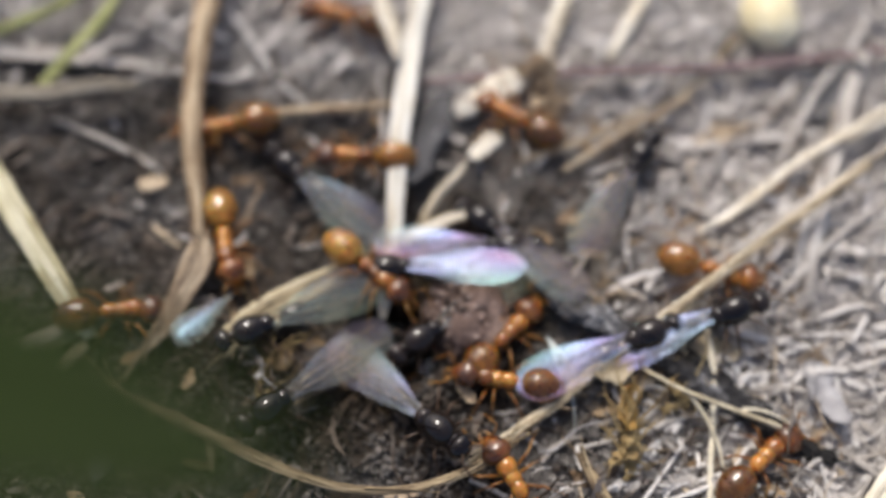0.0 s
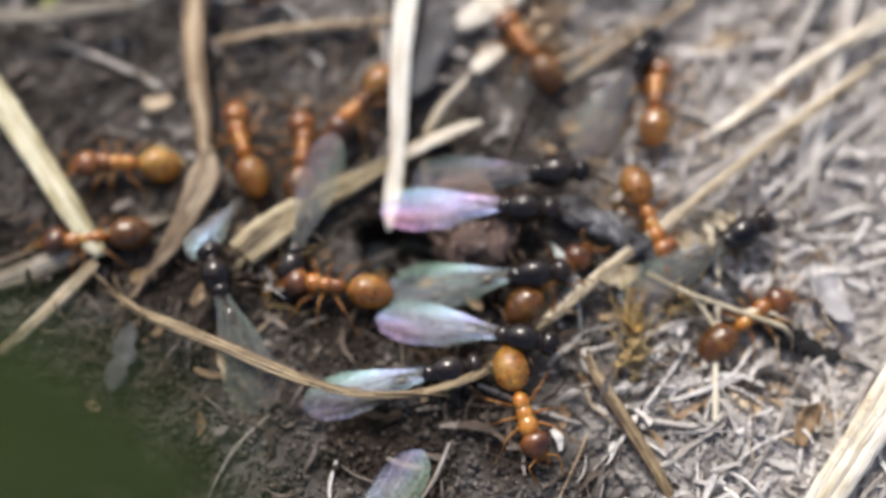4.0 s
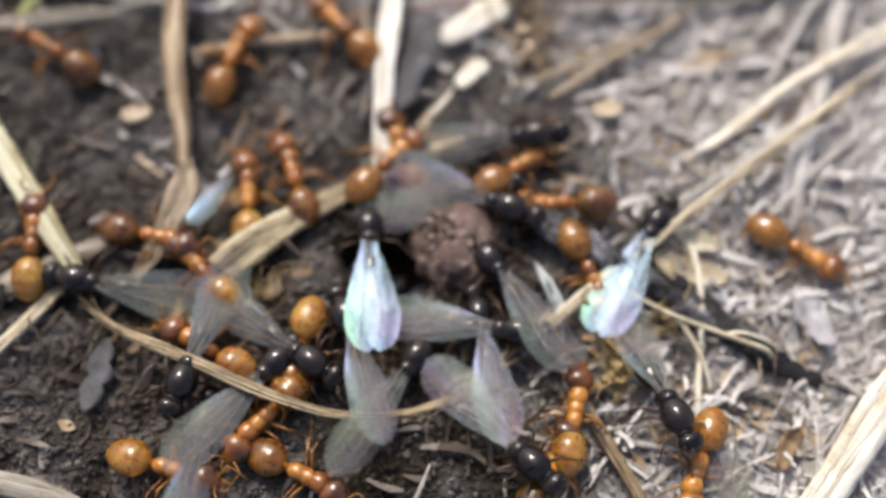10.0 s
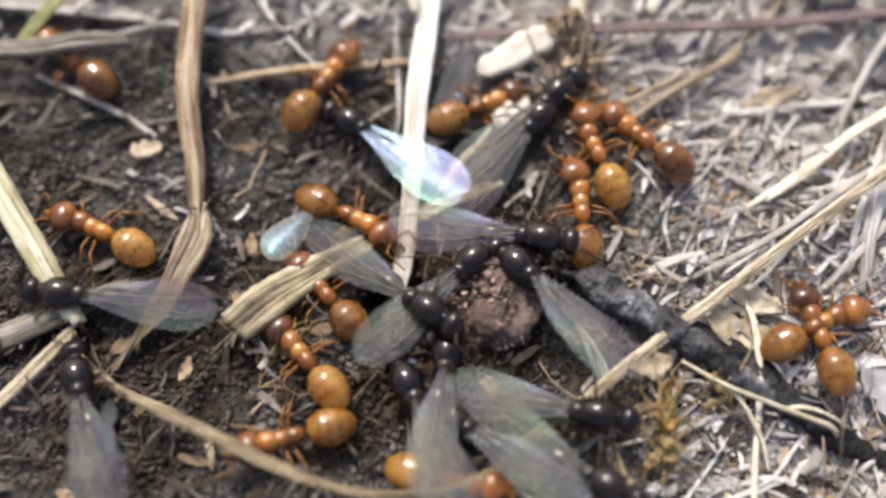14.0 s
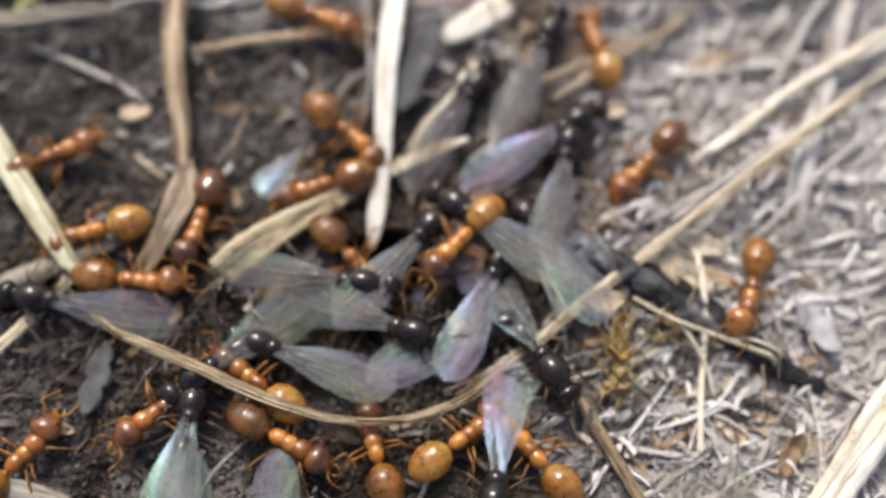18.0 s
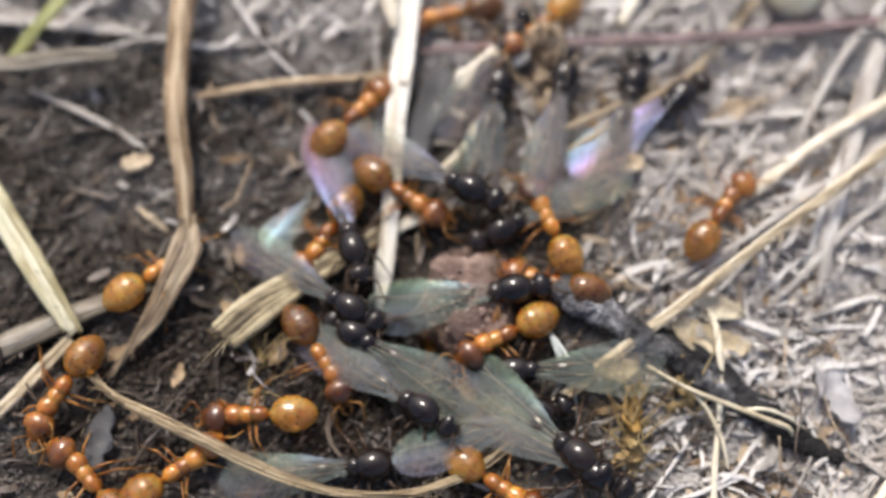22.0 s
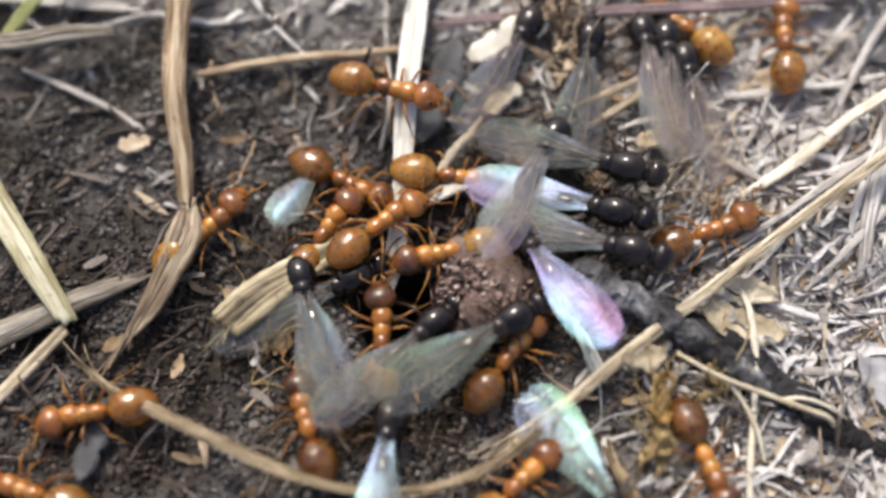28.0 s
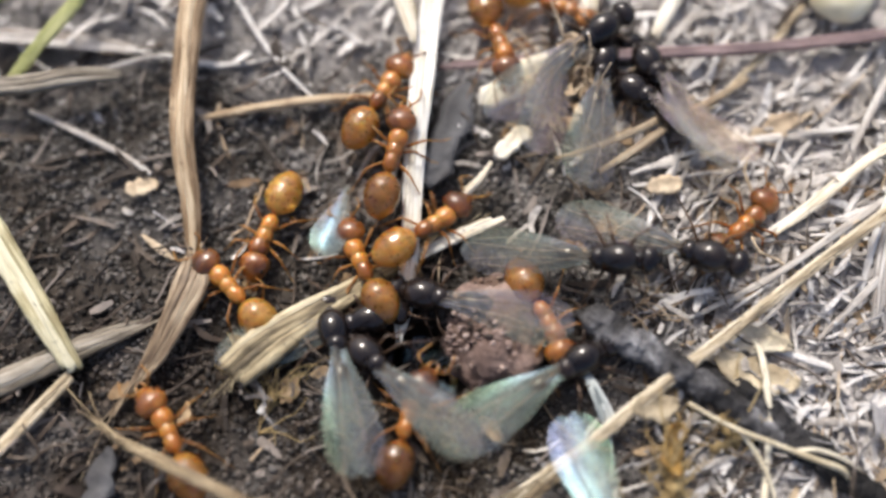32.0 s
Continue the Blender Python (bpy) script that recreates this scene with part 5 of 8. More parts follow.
    crawl("m", 3, 3, [(0, 0.34, 9.48, 320, 0, -1, -15), (1, 0.04, 9.73, 362, 0, 2, -6), (2, 1.11, 9.06, 311, 0, 1, -18), (3, 2.5, 9.06, 344, 0, -7, -9), (6, 2.97, 10.39, 351, 0, 10, -12), (7, 3.32, 10.61, 346, 0, 9, -14), (8, 3.19, 10.58, 349, 0, 9, -13), (9, 2.84, 10.25, 347, 0, 3, -12), (10, 3.26, 10.33, 351, 0, 3, -11), (11, 3.94, 10.41, 374, 0, 3, -6), (12, 3.83, 10.16, 355, 0, 10, -11), (13, 4.01, 11.09, 371, 0, 10, -6), (14, 4.47, 10.01, 349, 0, 8, -15), (17, 3, 10.28, 383, 0, 1, -4), (19, 2.61, 11.02, 378, 0, 1, -5), (20, 2.98, 10.16, 371, 0, 6, -5), (21, 2.51, 11.4, 392, 0, 4, 3), (22, 3.42, 10.03, 380, 0, -2, -5), (23, 2.94, 11.63, 342, 0, -1, -12), (24, 2.12, 11.26, 368, 0, 8, -5), (24.5, 1.12, 11.32, 444, 0, 8, -9), (25, 0.11, 11.38, 519, 0, 7, -14), (26.5, -0.23, 11.99, 461, 0, 6, -3), (28, -0.57, 12.59, 402, 0, 4, 9), (29, -0.74, 12.81, 420, 0, -1, 13), (29.5, -0.53, 12.6, 370, 0, 1, -2), (30, -0.33, 12.4, 321, 0, 3, -18), (30.06, -0.52, 12.53, 263, 0.17, 2, -12), (30.13, -0.72, 12.66, 205, 0.33, 1, -6), (30.19, -0.91, 12.79, 146, 0.5), (30.35, -1.39, 13.11, 146, 3.5), (32, -1.39, 13.11, 146, 3.5)])
    crawl("m", 0, 4, [(0, 10.47, 13.61, 21, 0, -5, -13), (1, 10.45, 13.72, 28, 0, 3, -9), (2, 10.43, 13.4, 25, 0, 3, -9), (3, 10.56, 13.25, 31, 0, 10, -4), (6, 10.45, 13.11, 20, 0, 3, -10), (7, 10.59, 13.21, 19, 0, 2, -10), (8, 10.91, 12.99, 42, 0, 0, -6), (9, 10.06, 11.86, 8, 0, -5, -14), (9.46, 10.06, 6.68, -41, 0, -3, -7), (9.93, 10.06, 1.5, -90), (32, 10.06, 1.5, -90)])
    crawl("m", 1, 5, [(0, 7.45, 12.81, 24, 0, -5, -11), (0.36, 4.25, 13.02, 100, 0.25, -3, -5), (0.72, 1.05, 13.22, 176, 0.5), (0.93, -0.85, 13.34, 176, 3.5), (1.16, -1.13, 13.16, 120, 3.5), (1.38, -1.41, 12.98, 64, 3.5), (1.58, -0.56, 14.68, 64, 0.5), (1.79, 0.3, 16.41, 115, 0.25, -1, -4), (2, 1.16, 18.15, 167, 0, -1, -8), (2.4, -0.39, 15.02, 244, 0.5), (2.62, -1.24, 13.32, 244, 3.5), (6.51, -1.06, 13.22, 198, 3.5), (10.4, -0.88, 13.13, 152, 3.5), (10.6, -2.56, 14.02, 152, 0.5), (11, -5.9, 15.78, 163, 0, -2, -3), (12, -7.14, 15.37, 200, 0, 5, 4), (13, -9.4, 14.88, 186, 0, 5, 3), (14, -12.42, 13.53, 176, 0, 10, 3), (14.99, -20.5, 13.53, 180), (15.69, -20.5, 12.9, 120), (16.38, -20.5, 12.28, 60), (17.08, -20.5, 11.65, 0), (17.39, -18.02, 11.65, 57, 0, 3, 0), (17.69, -15.53, 11.65, 114, 0, 7, 0), (18, -13.05, 11.65, 171, 0, 10, 1), (18.92, -20.5, 11.65, 180), (32, -20.5, 11.65, 180)])
    crawl("m", 2, 6, [(0, -5.23, 19.5, 138, 0, 10, -15), (1, -5.95, 19.92, 139, 0, 11, -15), (2, -5.25, 19.28, 142, 0, 11, -14), (3, -6.95, 18.07, 138, 0, 11, -15), (3.21, -5.6, 16.79, 198, 0.17, 7, -10), (3.42, -4.26, 15.51, 257, 0.33, 4, -5), (3.63, -2.91, 14.23, 316, 0.5), (3.84, -1.54, 12.92, 316, 3.5), (5.65, -0.78, 12.94, 280, 3.5), (5.81, -0.57, 11.76, 280, 0.5), (6, -0.32, 10.31, 288, 0, -14, 11), (7, -0.67, 10.52, 337, 0, 8, -13), (8, -0.28, 12.23, 353, 0, 11, -8), (9, -0.9, 12.4, 376, 0, 12, 0), (10, -1.8, 13.88, 454, 0, -8, -1), (10.33, -1.38, 13.04, 397, 0, -9, 2), (10.67, -0.96, 12.19, 340, 0, -11, 4), (11, -0.53, 11.34, 283, 0, -12, 7), (12, -1.45, 10.39, 260, 0, -9, 8), (13, -2.7, 11.15, 216, 0, 0, 4), (13.5, -2.11, 10.84, 164, 0, -7, 7), (14, -1.53, 10.53, 111, 0, -15, 11), (17, -0.83, 10.84, 57, 0, -8, -2), (18, -0.25, 10.48, -21, 0, 9, -14), (20, -0.69, 13.01, 38, 0, -2, 2), (21, 2.2, 13.3, 7, 0, 8, -6), (22, 2.67, 14.24, 10, 0, 2, -6), (23, 3.31, 13.03, -16, 0, -8, -10), (24, 1.76, 12.27, -35, 0, 5, -17), (25, 2.59, 13.08, -44, 0, 3, -18), (28, 1.99, 12.64, 33, 0, 6, 4), (29, 2.99, 12.99, 31, 0, 0, -2), (30, 3.17, 13.21, 35, 0, -1, -1), (31, 3.47, 12.81, 35, 0, -2, -1), (32, 3.88, 12.97, 33, 0, -1, -2)])
    crawl("m", 3, 7, [(0, 7.49, 20.01, 58, 0, 7, 5), (1, 7.5, 20.78, 68, 0, 4, 7), (2, 7.45, 21.55, 75, 0, 2, 8), (3, 7.29, 20.83, 58, 0, 8, 5), (6, 7.76, 19.04, 67, 0, 3, 6), (6.39, 3.88, 16.57, 140, 0.25, 2, 3), (6.77, -0, 14.09, 213, 0.5), (6.93, -1.6, 13.06, 213, 3.5), (7.17, -1.32, 13.09, 261, 3.5), (7.42, -1.04, 13.12, 309, 3.5), (7.63, 0.17, 11.66, 309, 0.5), (7.76, 0.86, 10.82, 366, 0.33, -6, 1), (7.88, 1.54, 9.98, 423, 0.17, -12, 2), (8, 2.23, 9.15, 480, 0, -18, 3), (9, 1.55, 8.48, 485, 0, 0, -18), (10, 1.94, 10.71, 457, 0, -11, 5), (10.5, 1, 10.33, 503, 0, 0, 1), (11, 0.07, 9.95, 548, 0, 11, -3), (12, 0.14, 10.35, 565, 0, 8, 3), (12.33, -0.08, 10.53, 623, 0, 9, 2), (12.67, -0.3, 10.72, 681, 0, 9, 1), (13, -0.51, 10.91, 738, 0, 10, 1), (14, -0.38, 11.64, 800, 0, -8, 14), (17, 1.86, 13.3, 790, 0, -2, 12), (18, 2.51, 12.8, 787, 0, -4, 3), (18.5, 2.23, 12.86, 836, 0, 3, -6), (19, 1.94, 12.92, 884, 0, 11, -14), (20, 1.96, 12.19, 904, 0, 0, -7), (21, -0.03, 10.26, 883, 0, 5, -12), (21.33, -0.05, 10.25, 938, 0, 5, -14), (21.67, -0.08, 10.24, 993, 0, 4, -15), (22, -0.1, 10.23, 1048, 0, 4, -17), (23, -0.22, 11.12, 1112, 0, 5, 5), (23.5, -0.16, 11.05, 1166, 0, 4, -6), (24, -0.11, 10.98, 1221, 0, 3, -18), (25, -2.82, 9.16, 1229, 0, 4, -15), (25.13, -2.33, 10.2, 1187, 0.25, 2, -7), (25.26, -1.83, 11.25, 1145, 0.5), (25.47, -1.01, 12.96, 1145, 3.5), (32, -1.01, 12.96, 1145, 3.5)])
    crawl("m", 0, 8, [(0, -0.44, 12.86, 217, 0, 8, 7), (0.5, -0.98, 12.04, 276, 0, 9, -4), (1, -1.51, 11.22, 335, 0, 9, -14), (2, -0.81, 10.01, 363, 0, 10, -5), (3, 0.14, 8.16, 357, 0, 1, -7), (6, 0.36, 8.87, 432, 0, -11, -3), (7, 1.3, 10.62, 439, 0, -9, 6), (8, 1.01, 10.04, 465, 0, -13, -3), (8.5, 0.35, 10.1, 402, 0, -2, -9), (9, -0.3, 10.15, 338, 0, 10, -14), (10, -0.34, 9.41, 416, 0, 1, 11), (10.5, -0.51, 9.13, 481, 0, 6, 4), (11, -0.69, 8.86, 546, 0, 10, -4), (12, -1.82, 9.18, 515, 0, 7, -13), (13, -0.92, 9.54, 457, 0, -12, 13), (14, 0.46, 9.74, 508, 0, 5, -17), (17, 1.97, 13.93, 499, 0, 6, -17), (18, 1.46, 15.02, 503, 0, 8, -17), (18.5, 1.67, 14.83, 449, 0, 8, -6), (19, 1.87, 14.64, 395, 0, 9, 4), (19.5, 1.72, 14.17, 465, 0, 9, -3), (20, 1.56, 13.7, 536, 0, 9, -10), (21, 2.07, 16.83, 553, 0, 11, -4), (22, 2.47, 16.61, 566, 0, 10, 1), (23, 2.85, 18.42, 568, 0, 11, 1), (23.33, 3.14, 18.41, 513, 0, 10, 2), (23.67, 3.43, 18.41, 459, 0, 9, 4), (24, 3.72, 18.4, 404, 0, 8, 5), (25, 5.16, 17.33, 360, 0, 13, -11), (28, 5.78, 17.8, 343, 0, 10, -15), (28.36, 2.88, 15.95, 278, 0.25, 5, -7), (28.73, -0.02, 14.1, 213, 0.5), (28.93, -1.62, 13.07, 213, 3.5), (32, -1.62, 13.07, 213, 3.5)])
    crawl("m", 1, 9, [(0, -5.52, 10.14, 219, 0, 6, 12), (1, -5.35, 10.86, 212, 0, 8, 9), (2, -3.77, 9.06, 208, 0, 7, 7), (2.16, -2.96, 10.23, 132, 0.25, 3, 3), (2.32, -2.15, 11.4, 55, 0.5), (2.53, -1.07, 12.97, 55, 3.5), (10.07, -1.57, 13.09, -17, 3.5), (10.27, 0.25, 12.54, -17, 0.5), (10.64, 3.53, 11.54, 50, 0.25, -9, 3), (11, 6.8, 10.54, 117, 0, -17, 6), (11.5, 7.58, 10.32, 196, 0, -14, -2), (12, 8.36, 10.09, 275, 0, -11, -9), (12.93, 8.36, 1.5, 270), (32, 8.36, 1.5, 270)])
    crawl("m", 2, 10, [(0, 1.7, 16.99, 133, 0, -17, 6), (1, 0.29, 18.05, 89, 0, -5, 14), (2, -0.67, 17.19, 145, 0, 10, -15), (3, -1.1, 19.23, 97, 0, -7, 15), (3.16, -1.09, 17.84, 155, 0.17, -5, 10), (3.31, -1.07, 16.45, 213, 0.33, -2, 5), (3.47, -1.06, 15.05, 271, 0.5), (3.68, -1.04, 13.15, 271, 3.5), (4.88, -1.28, 13.01, 322, 3.5), (6.07, -1.51, 12.86, 373, 3.5), (6.24, 0.34, 13.27, 373, 0.5), (7, 8.76, 15.15, 307, 0, -16, -3), (8, 8.1, 13.18, 294, 0, -15, -1), (9, 8.26, 13.7, 358, 0, -10, -6), (10, 8.41, 14.22, 422, 0, -5, -10), (10.38, 4.38, 13.78, 484, 0.25, -3, -5), (10.75, 0.36, 13.34, 546, 0.5), (10.93, -1.53, 13.13, 546, 3.5), (11.65, -1.21, 13.07, 474, 3.5), (11.81, -1.71, 14.18, 474, 0.5), (12, -2.32, 15.53, 498, 0, -4, -7), (13, -2.73, 17.91, 478, 0, -7, -1), (14, -3.46, 19.73, 503, 0, -2, -6), (14.29, -2.72, 17.23, 575, 0.25, -1, -3), (14.57, -1.99, 14.73, 646, 0.5), (14.78, -1.45, 12.91, 646, 3.5), (17.17, -1.03, 13.34, 574, 3.5), (17.37, -2.6, 12.27, 574, 0.5), (18, -7.44, 8.96, 579, 0, 5, 13), (19, -7.33, 8.82, 570, 0, 5, 10), (19.2, -5.86, 9.8, 511, 0.17, 4, 7), (19.41, -4.39, 10.79, 453, 0.33, 2, 3), (19.61, -2.92, 11.78, 394, 0.5), (19.83, -1.34, 12.84, 394, 3.5), (20.44, -1.19, 12.89, 447, 3.5), (21.04, -1.04, 12.94, 501, 3.5), (21.65, -0.89, 12.99, 555, 3.5), (21.81, -1.5, 12.83, 555, 0.5), (22, -2.25, 12.63, 509, 0, 6, -15), (23, -3.71, 12.19, 535, 0, 8, -5), (24, -4.23, 13.58, 491, 0, 3, -18), (25, -4.23, 14.09, 465, 0, -12, 13), (28, -4.37, 13.99, 471, 0, -3, -18), (29, -2.91, 13.25, 498, 0, 4, -17), (29.5, -2.93, 13.27, 442, 0, 6, -5), (30, -2.95, 13.3, 385, 0, 7, 6), (30.5, -3.38, 13.75, 432, 0, 3, -6), (31, -3.8, 14.19, 479, 0, -2, -18), (32, -3.99, 13.69, 460, 0, -12, 14)])
    crawl("w", 0, 11, [(0, 3.01, 21.51, 145), (1, 2.09, 22.1, 140), (2, 3.36, 20.52, 66), (3, 3.19, 21.51, 109), (6, 3.51, 18.52, 132), (7, 3.42, 18.49, 153), (8, 2.06, 15.74, 158), (9, 4.33, 14.5, 157), (10, 4.89, 14.96, 181), (10.5, 5.21, 15.19, 101), (11, 5.54, 15.42, 21), (12, 6.14, 16.32, 30), (13, 6.08, 18.22, 91), (14, 6.21, 19.4, 140), (15, 7.08, 18.89, 84), (16, 7.95, 18.38, 29), (17, 8.81, 17.87, -26), (17.5, 8.43, 17.34, -80), (18, 8.04, 16.82, -134), (19, 6.88, 15.48, -113), (20, 5.15, 16.84, -133), (21, 4.58, 14.85, -127), (22, 4.05, 14.56, -194), (23, 3.51, 14.27, -261), (24, 3.76, 14.61, -226), (24.5, 3.07, 13.38, -186), (25, 2.38, 12.15, -145), (26, 2.28, 11.98, -199), (27, 2.18, 11.8, -253), (28, 2.08, 11.63, -306), (28.11, 1.06, 12.04, -254, 0.25), (28.22, 0.04, 12.46, -202, 0.5), (28.4, -1.63, 13.14, -202, 3.5), (32, -1.63, 13.14, -202, 3.5)])
    crawl("w", 1, 12, [(0, -3.87, 26.23, 160), (0.67, -3.87, 31.5, 90), (0.81, -4.78, 31.5, 30), (0.94, -5.69, 31.5, -30), (1.07, -6.61, 31.5, -90), (2, -6.61, 22.61, -90), (2.5, -7.28, 23.04, -135), (3, -7.96, 23.48, -180), (6, -7.74, 25.12, -243), (7, -7.66, 24.41, -219), (7.5, -7.65, 24.41, -299), (8, -7.64, 24.41, -379), (8.44, -7.64, 27.96, -325), (8.88, -7.64, 31.5, -270), (12.61, -5.45, 31.5, -330), (16.34, -3.27, 31.5, -390), (20.07, -1.09, 31.5, -450), (20.54, -1.09, 27.26, -386), (21, -1.09, 23.01, -322), (21.5, -0.34, 23.85, -244), (22, 0.4, 24.7, -166), (22.42, 0.4, 28.1, -218), (22.84, 0.4, 31.5, -270), (32, 0.4, 31.5, -270)])
    crawl("w", 2, 13, [(0, -7.96, 20.95, 191), (0.5, -7.76, 20.18, 150), (1, -7.56, 19.42, 109), (1.33, -7.31, 18.84, 50), (1.67, -7.06, 18.25, -9), (2, -6.82, 17.66, -68), (2.33, -6.75, 17.2, -127), (2.67, -6.68, 16.74, -186), (3, -6.61, 16.27, -245), (6, -8.92, 18.98, -252), (7, -8.43, 19.04, -249), (8, -9.95, 20.49, -214), (8.33, -9.74, 20.35, -269), (8.67, -9.52, 20.21, -323), (9, -9.3, 20.07, -378), (9.5, -8.16, 20.54, -334), (10, -7.02, 21, -290), (11, -5.27, 19.86, -339), (12, -7.72, 19.01, -366), (12.73, -2.8, 14.35, -403, 0.5), (12.93, -1.42, 13.05, -403, 3.5), (16.07, -1.4, 13.17, -479, 3.5), (19.21, -1.39, 13.3, -555, 3.5), (19.43, -3.22, 13.8, -555, 0.5), (19.62, -4.83, 14.24, -612, 0.33), (19.81, -6.44, 14.68, -670, 0.17), (20, -8.05, 15.12, -727), (20.59, -2.68, 13.43, -737, 0.5), (20.79, -0.87, 12.86, -737, 3.5), (24.22, -1.1, 13.11, -674, 3.5), (27.65, -1.34, 13.37, -611, 3.5), (27.81, -1.71, 14.42, -611, 0.5), (28, -2.15, 15.71, -678), (29, -1.06, 13.73, -658), (30, -1.05, 14.78, -684), (31, 2.99, 14.59, -685), (31.5, 2.94, 14.54, -733), (32, 2.88, 14.48, -781)])
    crawl("w", 3, 14, [(0, -2.8, 19.86, 177), (1, -5.18, 21.32, 142), (2, -3.61, 19.94, 162), (2.5, -3.18, 18.96, 215), (3, -2.75, 17.98, 268), (4.5, -3.17, 19.03, 208), (6, -3.59, 20.07, 148), (7, -2.93, 19.67, 119), (8, -4.38, 19.15, 170), (9, -3.23, 17.99, 100), (10, -0.76, 17.26, 111), (11, -0.24, 19.76, 64), (12, 0.46, 20.61, 70), (13, 0.02, 21.42, 84), (14, 0.71, 20.56, 28), (17, 0.02, 19.28, 38), (17.24, -0.47, 17.17, -33, 0.25), (17.49, -0.96, 15.07, -103, 0.5), (17.7, -1.39, 13.22, -103, 3.5), (17.88, -1.2, 13.05, -41, 3.5), (18.07, -1, 12.88, 21, 3.5), (18.28, 0.77, 13.58, 21, 0.5), (18.64, 3.73, 14.74, 96, 0.25), (19, 6.7, 15.9, 171), (19.72, 0.42, 13.68, 199, 0.5), (19.93, -1.37, 13.05, 199, 3.5), (32, -1.37, 13.05, 199, 3.5)])
    crawl("w", 0, 15, [(0, -2.35, 15.14, 323), (1, -1.7, 13.25, 297), (1.5, -1.34, 13.7, 340), (2, -0.99, 14.16, 383), (3, -0.37, 11.62, 322), (3.06, -0.53, 11.86, 377, 0.17), (3.13, -0.69, 12.09, 431, 0.33), (3.19, -0.85, 12.32, 485, 0.5), (3.35, -1.25, 12.89, 485, 3.5), (4.95, -1.58, 12.92, 548, 3.5), (5.17, -3.47, 12.66, 548, 0.5), (6, -10.56, 11.66, 546), (7, -12.03, 12.03, 554), (8, -11.95, 11.9, 554), (8.5, -12.74, 12.04, 632), (9, -13.53, 12.18, 710), (9.5, -13.56, 12.89, 760), (10, -13.58, 13.59, 810), (10.43, -17.04, 13.59, 855), (10.86, -20.5, 13.59, 900), (32, -20.5, 13.59, 900)])
    crawl("w", 1, 16, [(0, -7.65, 16.46, 282), (1, -8, 16.45, 250), (2, -9.35, 16.13, 205), (3, -10.76, 16.19, 178), (6, -11.97, 15.96, 190), (7, -11.24, 16.44, 197), (7.33, -10.61, 16.56, 251), (7.67, -9.98, 16.69, 304), (8, -9.36, 16.81, 358), (9, -6.21, 16, 354), (9.5, -6.19, 15.75, 404), (10, -6.16, 15.5, 454), (11, -8.82, 16.86, 499), (12, -10.49, 16.1, 561), (13, -11.54, 16.05, 563), (14, -11.73, 15.62, 515), (17, -11.37, 13.41, 549), (18, -11.43, 13.92, 555), (19, -10.57, 13.91, 535), (20, -11.02, 13.7, 533), (21, -10.17, 14.18, 515), (21.5, -9.77, 14.4, 457), (22, -9.36, 14.61, 399), (23, -11.56, 14.13, 473), (24, -12.69, 15.77, 513), (25, -12.87, 15.69, 497), (26.5, -10.33, 15.69, 449), (28, -7.8, 15.68, 402), (29, -7.27, 16.93, 387), (30, -7.47, 18.24, 406), (30.5, -6.65, 17.55, 358), (31, -5.82, 16.86, 309), (32, -6.14, 17.36, 248)])
    crawl("w", 2, 17, [(0, -11.28, 13.56, 12), (0.31, -14.35, 13.56, 68), (0.62, -17.43, 13.56, 124), (0.93, -20.5, 13.56, 180), (1.36, -20.5, 13.37, 120), (1.78, -20.5, 13.18, 60), (2.21, -20.5, 12.99, 0), (2.6, -17.33, 12.99, -75), (3, -14.16, 12.99, -150), (6, -11.48, 13.61, -179), (7, -11.49, 14.14, -170), (8, -10.56, 14.48, -188), (8.5, -10.29, 14.31, -138), (9, -10.02, 14.14, -89), (10, -9.3, 13.74, -13), (11, -8.84, 14.55, -51), (11.5, -8.89, 14.42, -97), (12, -8.94, 14.3, -142), (13, -10.69, 13.59, -189), (13.25, -8.2, 13.49, -247, 0.17), (13.49, -5.7, 13.38, -305, 0.33), (13.74, -3.21, 13.28, -362, 0.5), (13.93, -1.31, 13.2, -362, 3.5), (15.11, -1.45, 13.02, -284, 3.5), (16.29, -1.59, 12.83, -206, 3.5), (16.51, -3.3, 13.66, -206, 0.5), (16.67, -4.58, 14.28, -262, 0.33), (16.84, -5.86, 14.89, -319, 0.17), (17, -7.13, 15.51, -376), (17.5, -7.5, 14.98, -419), (18, -7.88, 14.45, -463), (18.5, -7.3, 14.45, -399), (19, -6.72, 14.45, -335), (20, -5.85, 14.54, -374), (21, -5.01, 13.77, -410), (22, -3.63, 11.91, -414), (22.1, -3.07, 12.31, -369, 0.25), (22.19, -2.5, 12.72, -325, 0.5), (22.35, -1.58, 13.38, -325, 3.5), (22.68, -1.31, 13.33, -266, 3.5), (23.02, -1.05, 13.29, -207, 3.5), (23.35, -0.78, 13.25, -148, 3.5), (23.55, -2.4, 12.25, -148, 0.5), (24, -6.13, 9.95, -187), (25, -6.55, 9.64, -171), (26.5, -5.4, 9.49, -211), (28, -4.26, 9.34, -251), (29, -5.3, 9.34, -319), (31, -4.22, 8.73, -368), (31.5, -2.81, 9.91, -327), (32, -1.4, 11.09, -285)])
